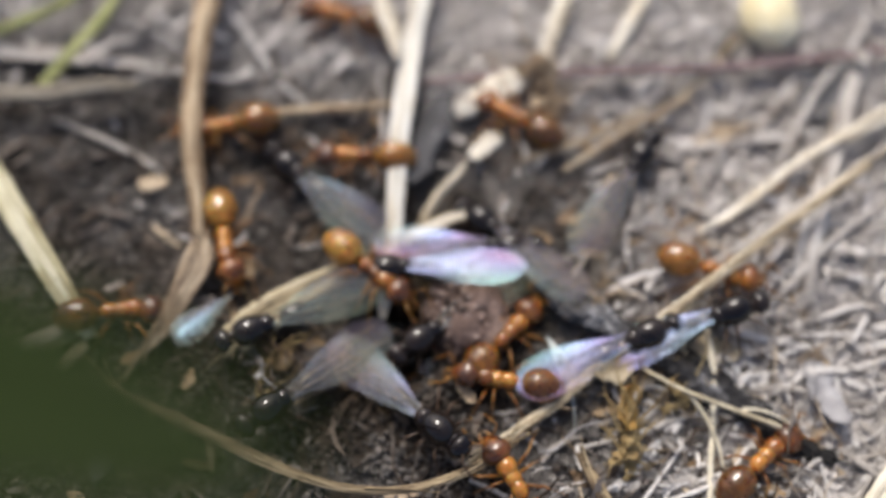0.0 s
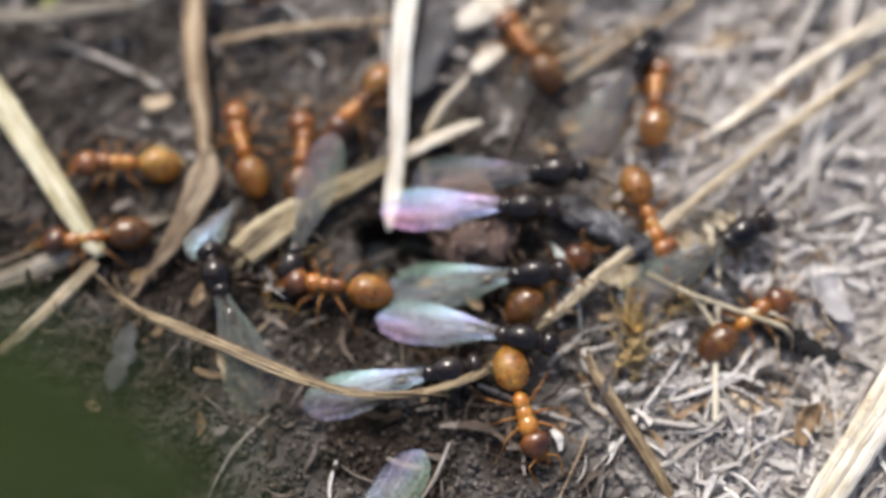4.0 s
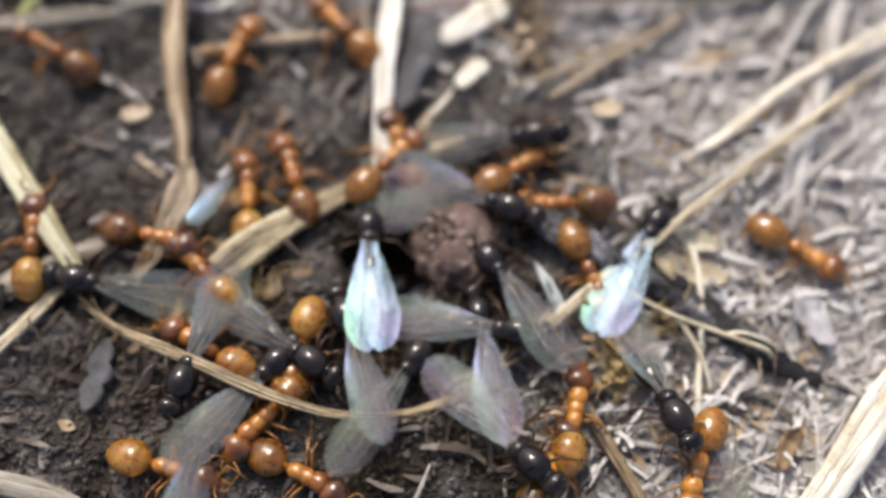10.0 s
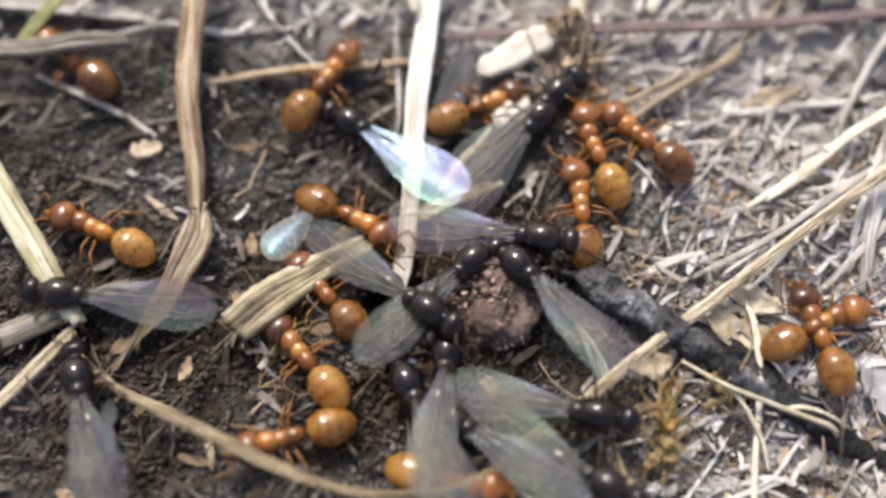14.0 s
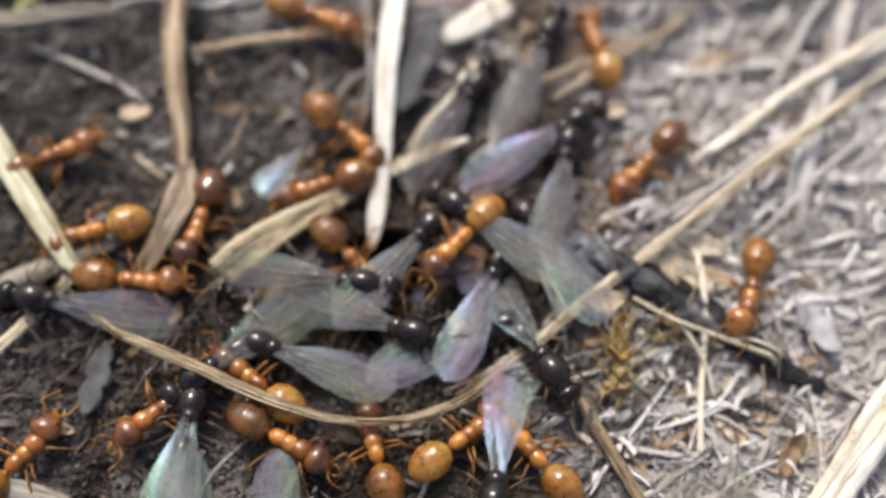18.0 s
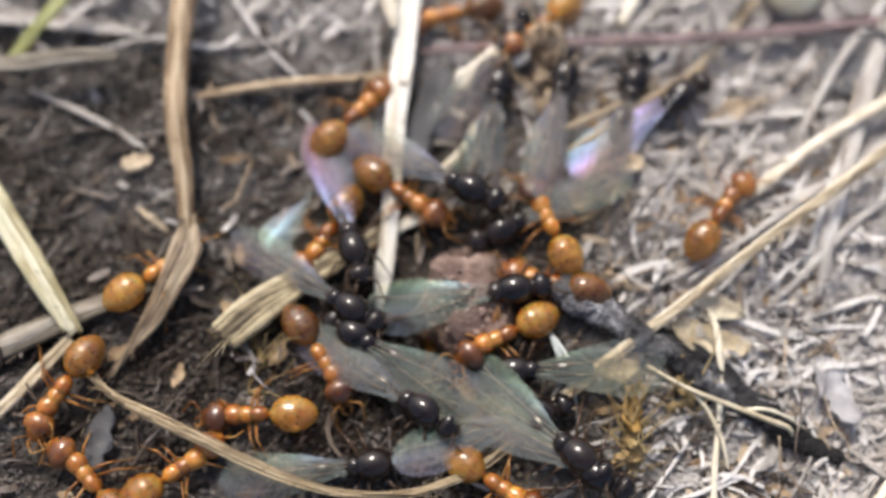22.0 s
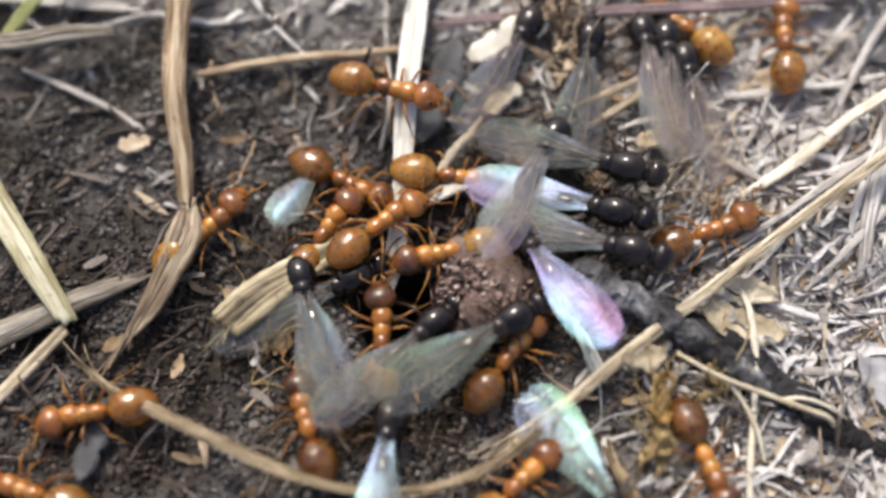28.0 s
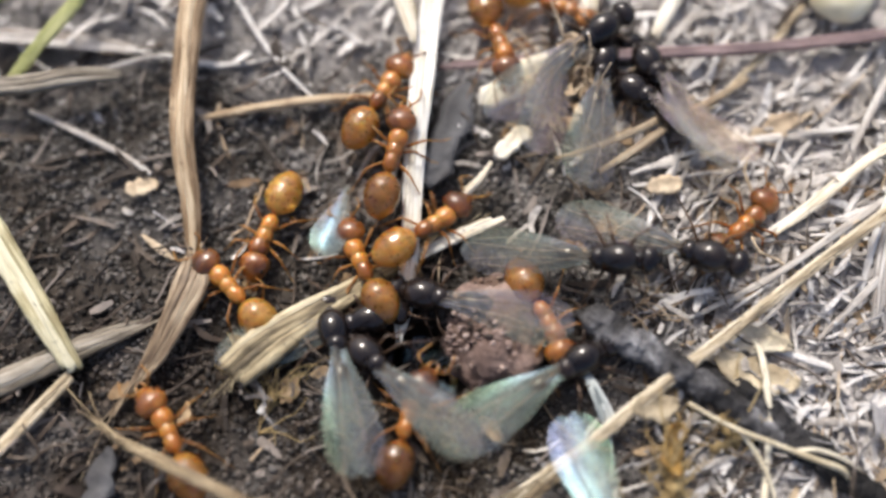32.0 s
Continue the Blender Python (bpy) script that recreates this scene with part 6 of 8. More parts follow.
    crawl("w", 3, 18, [(0, 2.53, 12.9, 47), (1, 0.39, 12.25, 41), (1.5, 0.9, 11.89, 111), (2, 1.42, 11.53, 181), (2.19, -0, 12.49, 146, 0.5), (2.35, -1.16, 13.27, 146, 3.5), (3.77, -1.08, 13.18, 82, 3.5), (5.18, -1, 13.09, 19, 3.5), (5.4, 0.8, 13.69, 19, 0.5), (6, 5.79, 15.37, -20), (7, 4.96, 16.11, -11), (8, 5.21, 17.08, -31), (8.5, 5.31, 17.92, 14), (9, 5.42, 18.76, 59), (9.24, 3.71, 17.21, 114, 0.17), (9.49, 2, 15.66, 168, 0.33), (9.73, 0.29, 14.12, 222, 0.5), (9.93, -1.11, 12.84, 222, 3.5), (10.65, -0.81, 13.27, 197, 3.5), (10.81, -2.1, 12.89, 197, 0.5), (11, -3.67, 12.42, 228), (11.5, -3.04, 12.56, 177), (12, -2.41, 12.71, 127), (13, -3.61, 13.22, 75), (14, -4.19, 13.76, 132), (17, -3.4, 15.68, 135), (18, -3.61, 15.91, 196), (19, -3.84, 15.99, 158), (19.5, -3.8, 16.48, 233), (20, -3.75, 16.97, 308), (20.5, -3.07, 17.18, 359), (21, -2.38, 17.4, 409), (21.5, -1.71, 17.53, 368), (22, -1.04, 17.66, 326), (23, -0.84, 17.61, 397), (24, -0.8, 18.08, 326), (25, -2.38, 19.75, 375), (28, -3.38, 17.4, 333), (29, -2.9, 17.3, 399), (30, -2.42, 17.21, 466), (31, -2.7, 18.14, 446), (32, -2.07, 19.61, 436)])
    crawl("w", 0, 19, [(0, 2.47, 11.21, 171), (0.5, 3.3, 11.7, 125), (1, 4.12, 12.18, 80), (2, 4.06, 11.87, 6), (3, 3.69, 12.26, 43), (6, 4.69, 9.16, 40), (7, 4.59, 9.38, 85), (7.5, 4.68, 9.53, 6), (8, 4.76, 9.68, -73), (9, 3.96, 9.08, -14), (10, 4.18, 5.75, 62), (10.5, 3.97, 5.23, 14), (11, 3.75, 4.71, -34), (12, 6.29, 5.51, 26), (12.27, 6.29, 3.51, -32), (12.53, 6.29, 1.5, -90), (13.8, 2.63, 1.5, -150), (15.07, -1.02, 1.5, -210), (16.34, -4.67, 1.5, -270), (16.67, -4.67, 4.09, -330), (17, -4.67, 6.68, -390), (19, -4.43, 6.7, -385), (19.67, -4.43, 1.5, -450), (20.85, -0.67, 1.5, -510), (22.03, 3.09, 1.5, -570), (23.21, 6.85, 1.5, -630), (23.61, 6.85, 4.64, -587), (24, 6.85, 7.78, -544), (24.5, 6.89, 8.53, -588), (25, 6.94, 9.27, -632), (26.5, 7.48, 8.86, -710), (28, 8.02, 8.45, -787), (28.86, 8.02, 1.5, -810), (32, 8.02, 1.5, -810)])
    crawl("w", 1, 20, [(0, 9.94, 15.5, 343), (1, 10.39, 15.94, 340), (1.5, 9.92, 15.87, 419), (2, 9.46, 15.79, 498), (2.5, 8.48, 14.88, 545), (3, 7.51, 13.96, 593), (4.5, 7.36, 13.75, 668), (6, 7.21, 13.53, 743), (7, 7.68, 13.49, 727), (8, 4.21, 15.58, 744), (10, 3.42, 16.49, 756), (11, 3.02, 15.98, 798), (12, 3.28, 16.24, 852), (13, 4.01, 16.91, 818), (14, 4.07, 16.78, 815), (14.26, 2.13, 15.4, 875, 0.25), (14.51, 0.18, 14.03, 935, 0.5), (14.71, -1.37, 12.93, 935, 3.5), (15.95, -1.16, 13.3, 908, 3.5), (16.16, -3.04, 13.03, 908, 0.5), (17, -10.55, 11.95, 905), (17.33, -10.34, 12.05, 962), (17.67, -10.12, 12.15, 1018), (18, -9.91, 12.24, 1074), (18.5, -10.8, 12.05, 996), (19, -11.69, 11.86, 917), (20, -12.85, 11.98, 902), (21, -10.84, 11.4, 920), (22, -12.21, 10.65, 958), (23, -8.84, 12.77, 1010), (24, -9, 12.45, 1001), (25, -10.54, 12.25, 952), (28, -10.84, 9.76, 909), (30, -8.5, 11.18, 835), (30.5, -7.71, 10.53, 877), (31, -6.92, 9.88, 920), (31.5, -7.78, 10.16, 879), (32, -8.64, 10.44, 838)])
    crawl("w", 2, 21, [(0, 11.11, 8.78, 43), (1, 10.01, 8.85, 106), (2, 11.07, 8.95, 39), (3, 10.64, 9.79, 69), (4.5, 10.89, 10.27, 15), (6, 11.14, 10.74, -39), (6.93, 11.14, 1.5, -90), (32, 11.14, 1.5, -90)])
    crawl("w", 3, 22, [(0, 2.87, 7.78, 121), (0.33, 2.47, 7.69, 62), (0.67, 2.07, 7.6, 3), (1, 1.67, 7.52, -56), (2, 1.82, 7.35, -21), (2.5, 2.43, 7.16, -75), (3, 3.03, 6.98, -129), (4, 2.82, 7.06, -74), (5, 2.6, 7.14, -18), (6, 2.38, 7.23, 37), (8, 5.08, 7.22, 37), (8.5, 5.65, 7.3, 85), (9, 6.23, 7.37, 133), (10, 5.08, 7.43, 78), (10.33, 4.88, 8.01, 136), (10.67, 4.68, 8.59, 193), (11, 4.48, 9.16, 250), (13, 2.57, 9.9, 203), (13.35, 0.11, 12.09, 138, 0.5), (13.55, -1.3, 13.36, 138, 3.5), (15.6, -1.16, 13.33, 72, 3.5), (17.65, -1.02, 13.3, 6, 3.5), (17.81, -0.03, 13.41, 6, 0.5), (17.9, 0.58, 13.47, -63, 0.25), (18, 1.19, 13.54, -133), (19, 2.98, 16.47, -170), (19.5, 3.2, 16.81, -93), (20, 3.43, 17.15, -15), (21, 3.64, 16.89, 50), (22, 3.86, 16.63, 115), (22.5, 4.17, 16.83, 43), (23, 4.48, 17.03, -30), (23.5, 4.32, 16.64, 23), (24, 4.17, 16.24, 76), (24.5, 4.4, 15.84, 130), (25, 4.64, 15.43, 185), (28, -0.09, 15.02, 193), (29, -1.66, 12.91, 128), (30, -2.72, 9.85, 126), (31, -4.53, 12.58, 143), (32, -7.09, 15.25, 134)])
    crawl("w", 0, 23, [(0.11, -10.74, 1.5, 90), (1, -10.74, 8.7, 132), (1.5, -11.68, 8.44, 174), (2, -12.61, 8.18, 216), (2.83, -12.61, 1.5, 270), (3.94, -11.96, 1.5, 210), (5.05, -11.31, 1.5, 150), (6.16, -10.66, 1.5, 90), (6.58, -10.66, 4.87, 130), (7, -10.66, 8.24, 171), (7.42, -10.66, 4.87, 220), (7.84, -10.66, 1.5, 270), (8.07, -10.17, 1.5, 210), (8.3, -9.68, 1.5, 150), (8.53, -9.18, 1.5, 90), (9, -9.18, 4.95, 166), (9.33, -8.82, 5.16, 226), (9.67, -8.46, 5.38, 285), (10, -8.1, 5.6, 344), (11, -10.21, 7.82, 346), (11.5, -10.18, 7.36, 287), (12, -10.14, 6.91, 228), (13, -10.16, 6.76, 200), (13.67, -10.16, 1.5, 270), (14.55, -5.13, 1.5, 210), (15.43, -0.1, 1.5, 150), (16.3, 4.93, 1.5, 90), (17, 4.93, 6.98, 111), (17.35, 4.93, 4.24, 190), (17.7, 4.93, 1.5, 270), (32, 4.93, 1.5, 270)])
    crawl("w", 1, 24, [(0, -1.32, 12.94, 128, 3.5), (0.41, -1.32, 12.94, 128, 3.5), (0.62, -2.48, 14.44, 128, 0.5), (1, -4.61, 17.19, 126), (2, -4.82, 17.47, 121), (3, -5.02, 16.95, 86), (6, -5.04, 16.15, 128), (7, -5.12, 15.94, 162), (8, -4.87, 15.96, 157), (8.5, -4.86, 14.82, 78), (9, -4.85, 13.69, 0), (9.5, -4.7, 14.99, 54), (10, -4.55, 16.29, 108), (11, -4.28, 16.98, 107), (11.5, -4.66, 17.87, 56), (12, -5.04, 18.75, 4), (12.5, -5.4, 19.57, -67), (13, -5.75, 20.4, -137), (13.72, -2.27, 14.7, -59, 0.5), (13.93, -1.28, 13.08, -59, 3.5), (15.79, -1.08, 13.03, -123, 3.5), (17.65, -0.87, 12.97, -187, 3.5), (17.81, -1.57, 13.06, -187, 0.5), (17.9, -2, 13.12, -116, 0.25), (18, -2.43, 13.17, -45), (18.5, -1.03, 14.04, -4), (19, 0.37, 14.92, 38), (20, 0.76, 15.79, 69), (20.5, 0.99, 16.05, 6), (21, 1.22, 16.31, -56), (21.25, 0.01, 14.43, -123, 0.5), (21.45, -0.98, 12.89, -123, 3.5), (24.17, -1, 13.1, -54, 3.5), (26.89, -1.02, 13.3, 14, 3.5), (27.1, 0.82, 13.77, 14, 0.5), (28, 8.46, 15.7, 20), (29, 8.85, 16.11, 25), (30, 8.9, 16.3, 28), (31, 8.32, 16.43, 49), (32, 9.08, 17.55, 43)])
    crawl("m", 3, 25, [(0, -1.31, 12.86, 268, 3.5), (0.52, -1.31, 12.86, 268, 3.5), (0.73, -1.36, 11.02, 268, 0.5), (1, -1.43, 8.77, 193, 0, 9, 0), (2, -0.2, 8.16, 197, 0, 8, 0), (2.17, -0.47, 9.71, 148, 0.25, 4, 0), (2.35, -0.74, 11.26, 100, 0.5), (2.56, -1.06, 13.13, 100, 3.5), (5.48, -1.11, 13.03, 160, 3.5), (8.4, -1.15, 12.92, 220, 3.5), (8.62, -2.61, 11.7, 220, 0.5), (9, -5.19, 9.53, 194, 0, 10, 3), (9.5, -5.13, 9.36, 121, 0, 7, 8), (10, -5.07, 9.19, 48, 0, 3, 13), (11, -5.46, 9.07, -12, 0, 10, -6), (12, -6.13, 10.67, -18, 0, 9, -8), (12.39, -3.14, 12.32, 29, 0.5), (12.61, -1.48, 13.24, 29, 3.5), (13.07, -1.28, 12.83, 61, 3.5), (13.26, -0.37, 14.5, 61, 0.5), (14, 3.19, 20.99, 44, 0, 11, 5), (17, 4.32, 21.94, 74, 0, 3, 10), (18, 4.42, 21.98, 67, 0, 6, 9), (19, 4.71, 22.05, 78, 0, 1, 10), (20, 4.69, 22.26, 75, 0, 0, 10), (21, 4.4, 22.03, 80, 0, -2, 10), (22, 4.38, 22.06, 76, 0, 0, 10), (23, 4.31, 22.1, 74, 0, 0, 10), (24, 4.33, 22.29, 82, 0, -2, 11), (25, 4.75, 22.14, 73, 0, 1, 9), (28, 6.43, 22.71, 94, 0, -6, 9), (29, 6.55, 22.72, 94, 0, -6, 9), (30, 6.54, 22.87, 92, 0, -5, 9), (31, 6, 23.41, 95, 0, -6, 9), (32, 5.9, 22.05, 136, 0, -18, 2)])
    crawl("m", 0, 26, [(0, 3.3, 1.5, 90), (0.52, 3.3, 1.5, 90), (0.68, 3.3, 2.67, 31, 0, -5, -2), (0.84, 3.3, 3.85, -28, 0, -10, -3), (1, 3.3, 5.02, -88, 0, -15, -5), (1.48, 3.3, 1.5, -90), (1.85, 1.44, 1.5, -150), (2.22, -0.42, 1.5, -210), (2.59, -2.28, 1.5, -270), (2.73, -2.28, 2.47, -328, 0, -5, 3), (2.86, -2.28, 3.44, -385, 0, -11, 6), (3, -2.28, 4.41, -443, 0, -16, 9), (3.41, -2.28, 1.5, -450), (4.33, -4.2, 1.5, -510), (5.25, -6.12, 1.5, -570), (6.17, -8.04, 1.5, -630), (6.58, -8.04, 4.84, -588, 0, 3, 0), (7, -8.04, 8.19, -545, 0, 7, -1), (8, -7.16, 8.07, -571, 0, 4, -11), (9, -7.57, 8.75, -525, 0, 9, 5), (10, -8.02, 8.57, -468, 0, -5, 17), (11, -7.39, 7.59, -423, 0, -3, -18), (11.5, -7.64, 8.21, -497, 0, 2, -14), (12, -7.9, 8.83, -571, 0, 6, -10), (13, -7.16, 8.48, -522, 0, 7, 7), (13.31, -5.04, 10.31, -601, 0.25, 4, 3), (13.62, -2.92, 12.13, -679, 0.5), (13.84, -1.48, 13.37, -679, 3.5), (16.22, -1.4, 13.19, -681, 3.5), (16.43, 0.07, 14.39, -681, 0.5), (16.71, 2.09, 16.04, -640, 0.25, -8, 4), (17, 4.11, 17.7, -599, 0, -16, 8), (18, 5.02, 17.35, -644, 0, -1, 9), (19, 5.88, 17.17, -659, 0, 3, 7), (20, 7.01, 18.65, -654, 0, -3, -1), (21, 6.16, 21.47, -665, 0, 5, 5), (22, 6.91, 22.01, -648, 0, 1, 8), (23, 7.07, 21.85, -648, 0, 1, 8), (24, 7.24, 21.68, -642, 0, -1, 8), (25, 7.31, 21.73, -640, 0, -2, 8), (28, 7.18, 22.51, -632, 0, -4, 8), (29, 7.67, 22.84, -638, 0, -1, 8), (30, 7.83, 23.4, -639, 0, -1, 8), (31, 7.08, 23.43, -619, 0, -9, 8), (32, 6.29, 23.09, -603, 0, -14, 7)])
    crawl("m", 1, 27, [(0, -0.77, 13.2, 24, 3.5), (0.65, -0.77, 13.2, 24, 3.5), (0.81, 0.32, 13.69, 24, 0.5), (1, 1.65, 14.29, 20, 0, 12, 0), (2, 2.45, 13.82, 21, 0, 4, -4), (3, 2.68, 13.67, 6, 0, -4, -8), (6, 3.14, 14.71, -8, 0, -4, -10), (7, 2.58, 14.25, -31, 0, -6, -10), (8, 3.4, 13.5, -10, 0, 12, -13), (9, 2.65, 14.39, 36, 0, 10, 3), (10, 3.08, 14.94, -23, 0, 11, -15), (11, 2.97, 14.15, 19, 0, 13, -2), (11.5, 2.64, 14.32, 71, 0, -2, 3), (12, 2.32, 14.5, 123, 0, -16, 8), (13, 2.55, 14.99, 117, 0, -16, 9), (13.5, 2.65, 15.35, 55, 0, -5, -1), (14, 2.75, 15.72, -6, 0, 5, -11), (17, 3.1, 17.27, 45, 0, -3, -6), (18, 5.4, 18.3, 33, 0, 6, -4), (19, 7.01, 20.26, 44, 0, -2, -10), (20, 8.59, 21.32, 41, 0, 3, -5), (21, 8.65, 21.47, 37, 0, -4, -11), (22, 8.77, 21.43, 37, 0, -3, -11), (23, 9.06, 21.3, 27, 0, -3, -12), (24, 8.68, 21.31, 38, 0, 5, -6), (25, 9.65, 21.79, 68, 0, 0, -2), (28, 7.82, 21.67, 97, 0, -8, 8), (29, 8.2, 21.69, 93, 0, -6, 8), (30, 8.27, 22.59, 88, 0, -4, 8), (30.93, 8.27, 31.5, 90), (32, 8.27, 31.5, 90)])
    crawl("m", 2, 28, [(0, -0.84, 13.31, 316, 3.5), (0.65, -0.84, 13.31, 316, 3.5), (0.81, 0.11, 12.39, 316, 0.5), (1, 1.27, 11.27, 336, 0, 9, -16), (2, 2.02, 10.85, 347, 0, 10, -13), (3, 3.02, 11.08, 376, 0, 11, -3), (6, 3.3, 12.42, 342, 0, -6, -10), (7, 3.23, 12.39, 346, 0, 10, -13), (8, 3.11, 12.32, 348, 0, 3, -11), (8.33, 2.94, 12.36, 289, 0, 6, -11), (8.67, 2.77, 12.4, 231, 0, 9, -12), (9, 2.6, 12.44, 172, 0, 13, -12), (10, 2.28, 12.67, 118, 0, -16, 9), (11, 2.85, 13.54, 180, 0, -4, -9), (14, 1.99, 14.34, 129, 0, -17, 6), (17, 3.29, 14.74, 122, 0, -17, 7), (18, 3.61, 14.5, 119, 0, -14, 1), (19, 2.01, 17.53, 54, 0, 6, 8), (20, 1.74, 19.43, 67, 0, 1, 11), (21, 1.87, 21.61, 70, 0, 1, 11), (22, 2.05, 21.77, 77, 0, -1, 12), (23, 2.23, 23.03, 75, 0, 1, 12), (24, 2.21, 23.48, 81, 0, 0, 12), (25, 1.49, 22.86, 88, 0, -3, 13), (28, 4.57, 22.48, 80, 0, -1, 10), (29, 4.54, 23.12, 76, 0, 1, 10), (30, 4.57, 23.06, 73, 0, 2, 10), (31, 4.18, 23.4, 86, 0, -3, 3), (32, 4.7, 23.27, 79, 0, -1, 10)])
    crawl("w", 2, 29, [(0, -1.12, 12.97, 21, 3.5), (1.07, -1.12, 12.97, 21, 3.5), (1.25, 0.65, 13.65, 21, 0.5), (2, 7.81, 16.38, 65), (3, 8.85, 18.05, 56), (4.5, 7.45, 18.78, 108), (6, 6.05, 19.5, 160), (7, 5.01, 19.9, 145), (7.5, 6.56, 20.11, 68), (8, 8.12, 20.32, -9), (8.39, 4.12, 17.27, -76, 0.25), (8.78, 0.11, 14.22, -143, 0.5), (8.93, -1.4, 13.07, -143, 3.5), (9.27, -1.17, 13.23, -204, 3.5), (9.61, -0.94, 13.38, -265, 3.5), (9.79, -1.08, 14.83, -265, 0.5), (10, -1.24, 16.59, -311), (11, -2.16, 17.37, -355), (12, -3.09, 18.16, -398), (13, -5.24, 16.85, -408), (14, -3.41, 16.37, -385), (15, -3.14, 16.79, -443), (16, -2.87, 17.22, -502), (17, -2.61, 17.65, -561), (17.33, -2.67, 17.77, -507), (17.67, -2.73, 17.9, -454), (18, -2.79, 18.02, -400), (19, -3.04, 18.48, -415), (20, -2.94, 18.34, -396), (20.33, -3.13, 18.46, -455), (20.67, -3.32, 18.57, -514), (21, -3.51, 18.69, -573), (21.5, -3.58, 17.42, -527), (22, -3.64, 16.15, -480), (22.5, -3.55, 16.1, -527), (23, -3.46, 16.06, -573), (24, -3.42, 16.25, -571), (25, -3.28, 16.17, -558), (26.5, -3.57, 15.95, -609), (28, -3.86, 15.73, -660), (28.5, -3.23, 16.08, -619), (29, -2.6, 16.42, -577), (30, -2.98, 15.76, -522), (31, -2.97, 15.91, -562), (32, -2.95, 16.07, -602)])
    crawl("w", 3, 30, [(0, -1.47, 12.92, 213, 3.5), (1.65, -1.47, 12.92, 213, 3.5), (1.81, -2.47, 12.27, 213, 0.5), (1.87, -2.88, 12, 156, 0.33), (1.94, -3.29, 11.74, 99, 0.17), (2, -3.7, 11.47, 41), (2.5, -3.58, 11.39, 83), (3, -3.46, 11.31, 124), (6, -4.54, 11.21, 195), (7, -4.68, 11.61, 145), (8, -5.06, 11.71, 186), (9, -6.63, 9.62, 144), (11, -7.34, 9.87, 153), (12, -6.98, 10.17, 132), (13, -5.65, 9.22, 148), (14, -4.98, 9.05, 196), (17, -6.92, 6.13, 186), (18, -8.64, 7.77, 220), (18.79, -8.64, 1.5, 270), (32, -8.64, 1.5, 270)])
    crawl("m", 3, 31, [(0, -1.01, 13.25, 179, 3.5), (2.07, -1.01, 13.25, 179, 3.5), (2.26, -2.91, 13.29, 179, 0.5), (3, -10.54, 13.44, 207, 0, 10, 12), (3.42, -6.74, 13.35, 283, 0.25, 5, 6), (3.83, -2.93, 13.26, 359, 0.5), (4.04, -1.03, 13.21, 359, 3.5), (5.65, -1.36, 13.07, 349, 3.5), (5.81, -0.59, 12.92, 349, 0.5), (6, 0.35, 12.75, 361, 0, 4, -7), (7, 0.22, 13.91, 376, 0, 3, -2), (8, 1.77, 14.79, 350, 0, 5, -10), (9, 2.26, 15.83, 376, 0, 14, -3), (11, 2.4, 15.79, 372, 0, 14, -4), (12, 2.08, 15.95, 371, 0, 14, -4), (12.5, 2.05, 15.78, 436, 0, 10, -10), (13, 2.02, 15.62, 500, 0, 7, -17), (13.5, 1.21, 15.25, 452, 0, 7, -5), (14, 0.39, 14.89, 404, 0, 7, 7), (17, 1.82, 15.46, 398, 0, 3, 0), (18, 0.03, 14.24, 410, 0, 6, 9), (19, 0.29, 13.67, 338, 0, 10, -15), (20, -0.04, 16.99, 337, 0, 10, -15), (20.5, 0.17, 17.18, 382, 0, 5, -1), (21, 0.38, 17.37, 427, 0, -1, 12), (21.1, -0.02, 16.47, 487, 0.17, -1, 8), (21.2, -0.42, 15.58, 546, 0.33, 0, 4), (21.31, -0.82, 14.68, 606, 0.5), (21.51, -1.59, 12.95, 606, 3.5), (22.4, -1.27, 12.94, 666, 3.5), (23.3, -0.95, 12.94, 727, 3.5), (23.52, 0.93, 13.17, 727, 0.5), (24, 5.07, 13.68, 688, 0, 5, -17), (25, 5.47, 13.7, 693, 0, 7, -17), (28, 5.87, 15, 704, 0, 9, -16), (29, 6.86, 16, 691, 0, 7, -17), (30, 7.56, 16.6, 707, 0, 10, -15), (31, 7.8, 16.08, 697, 0, 7, -17), (32, 7.99, 16.44, 701, 0, 8, -16)])
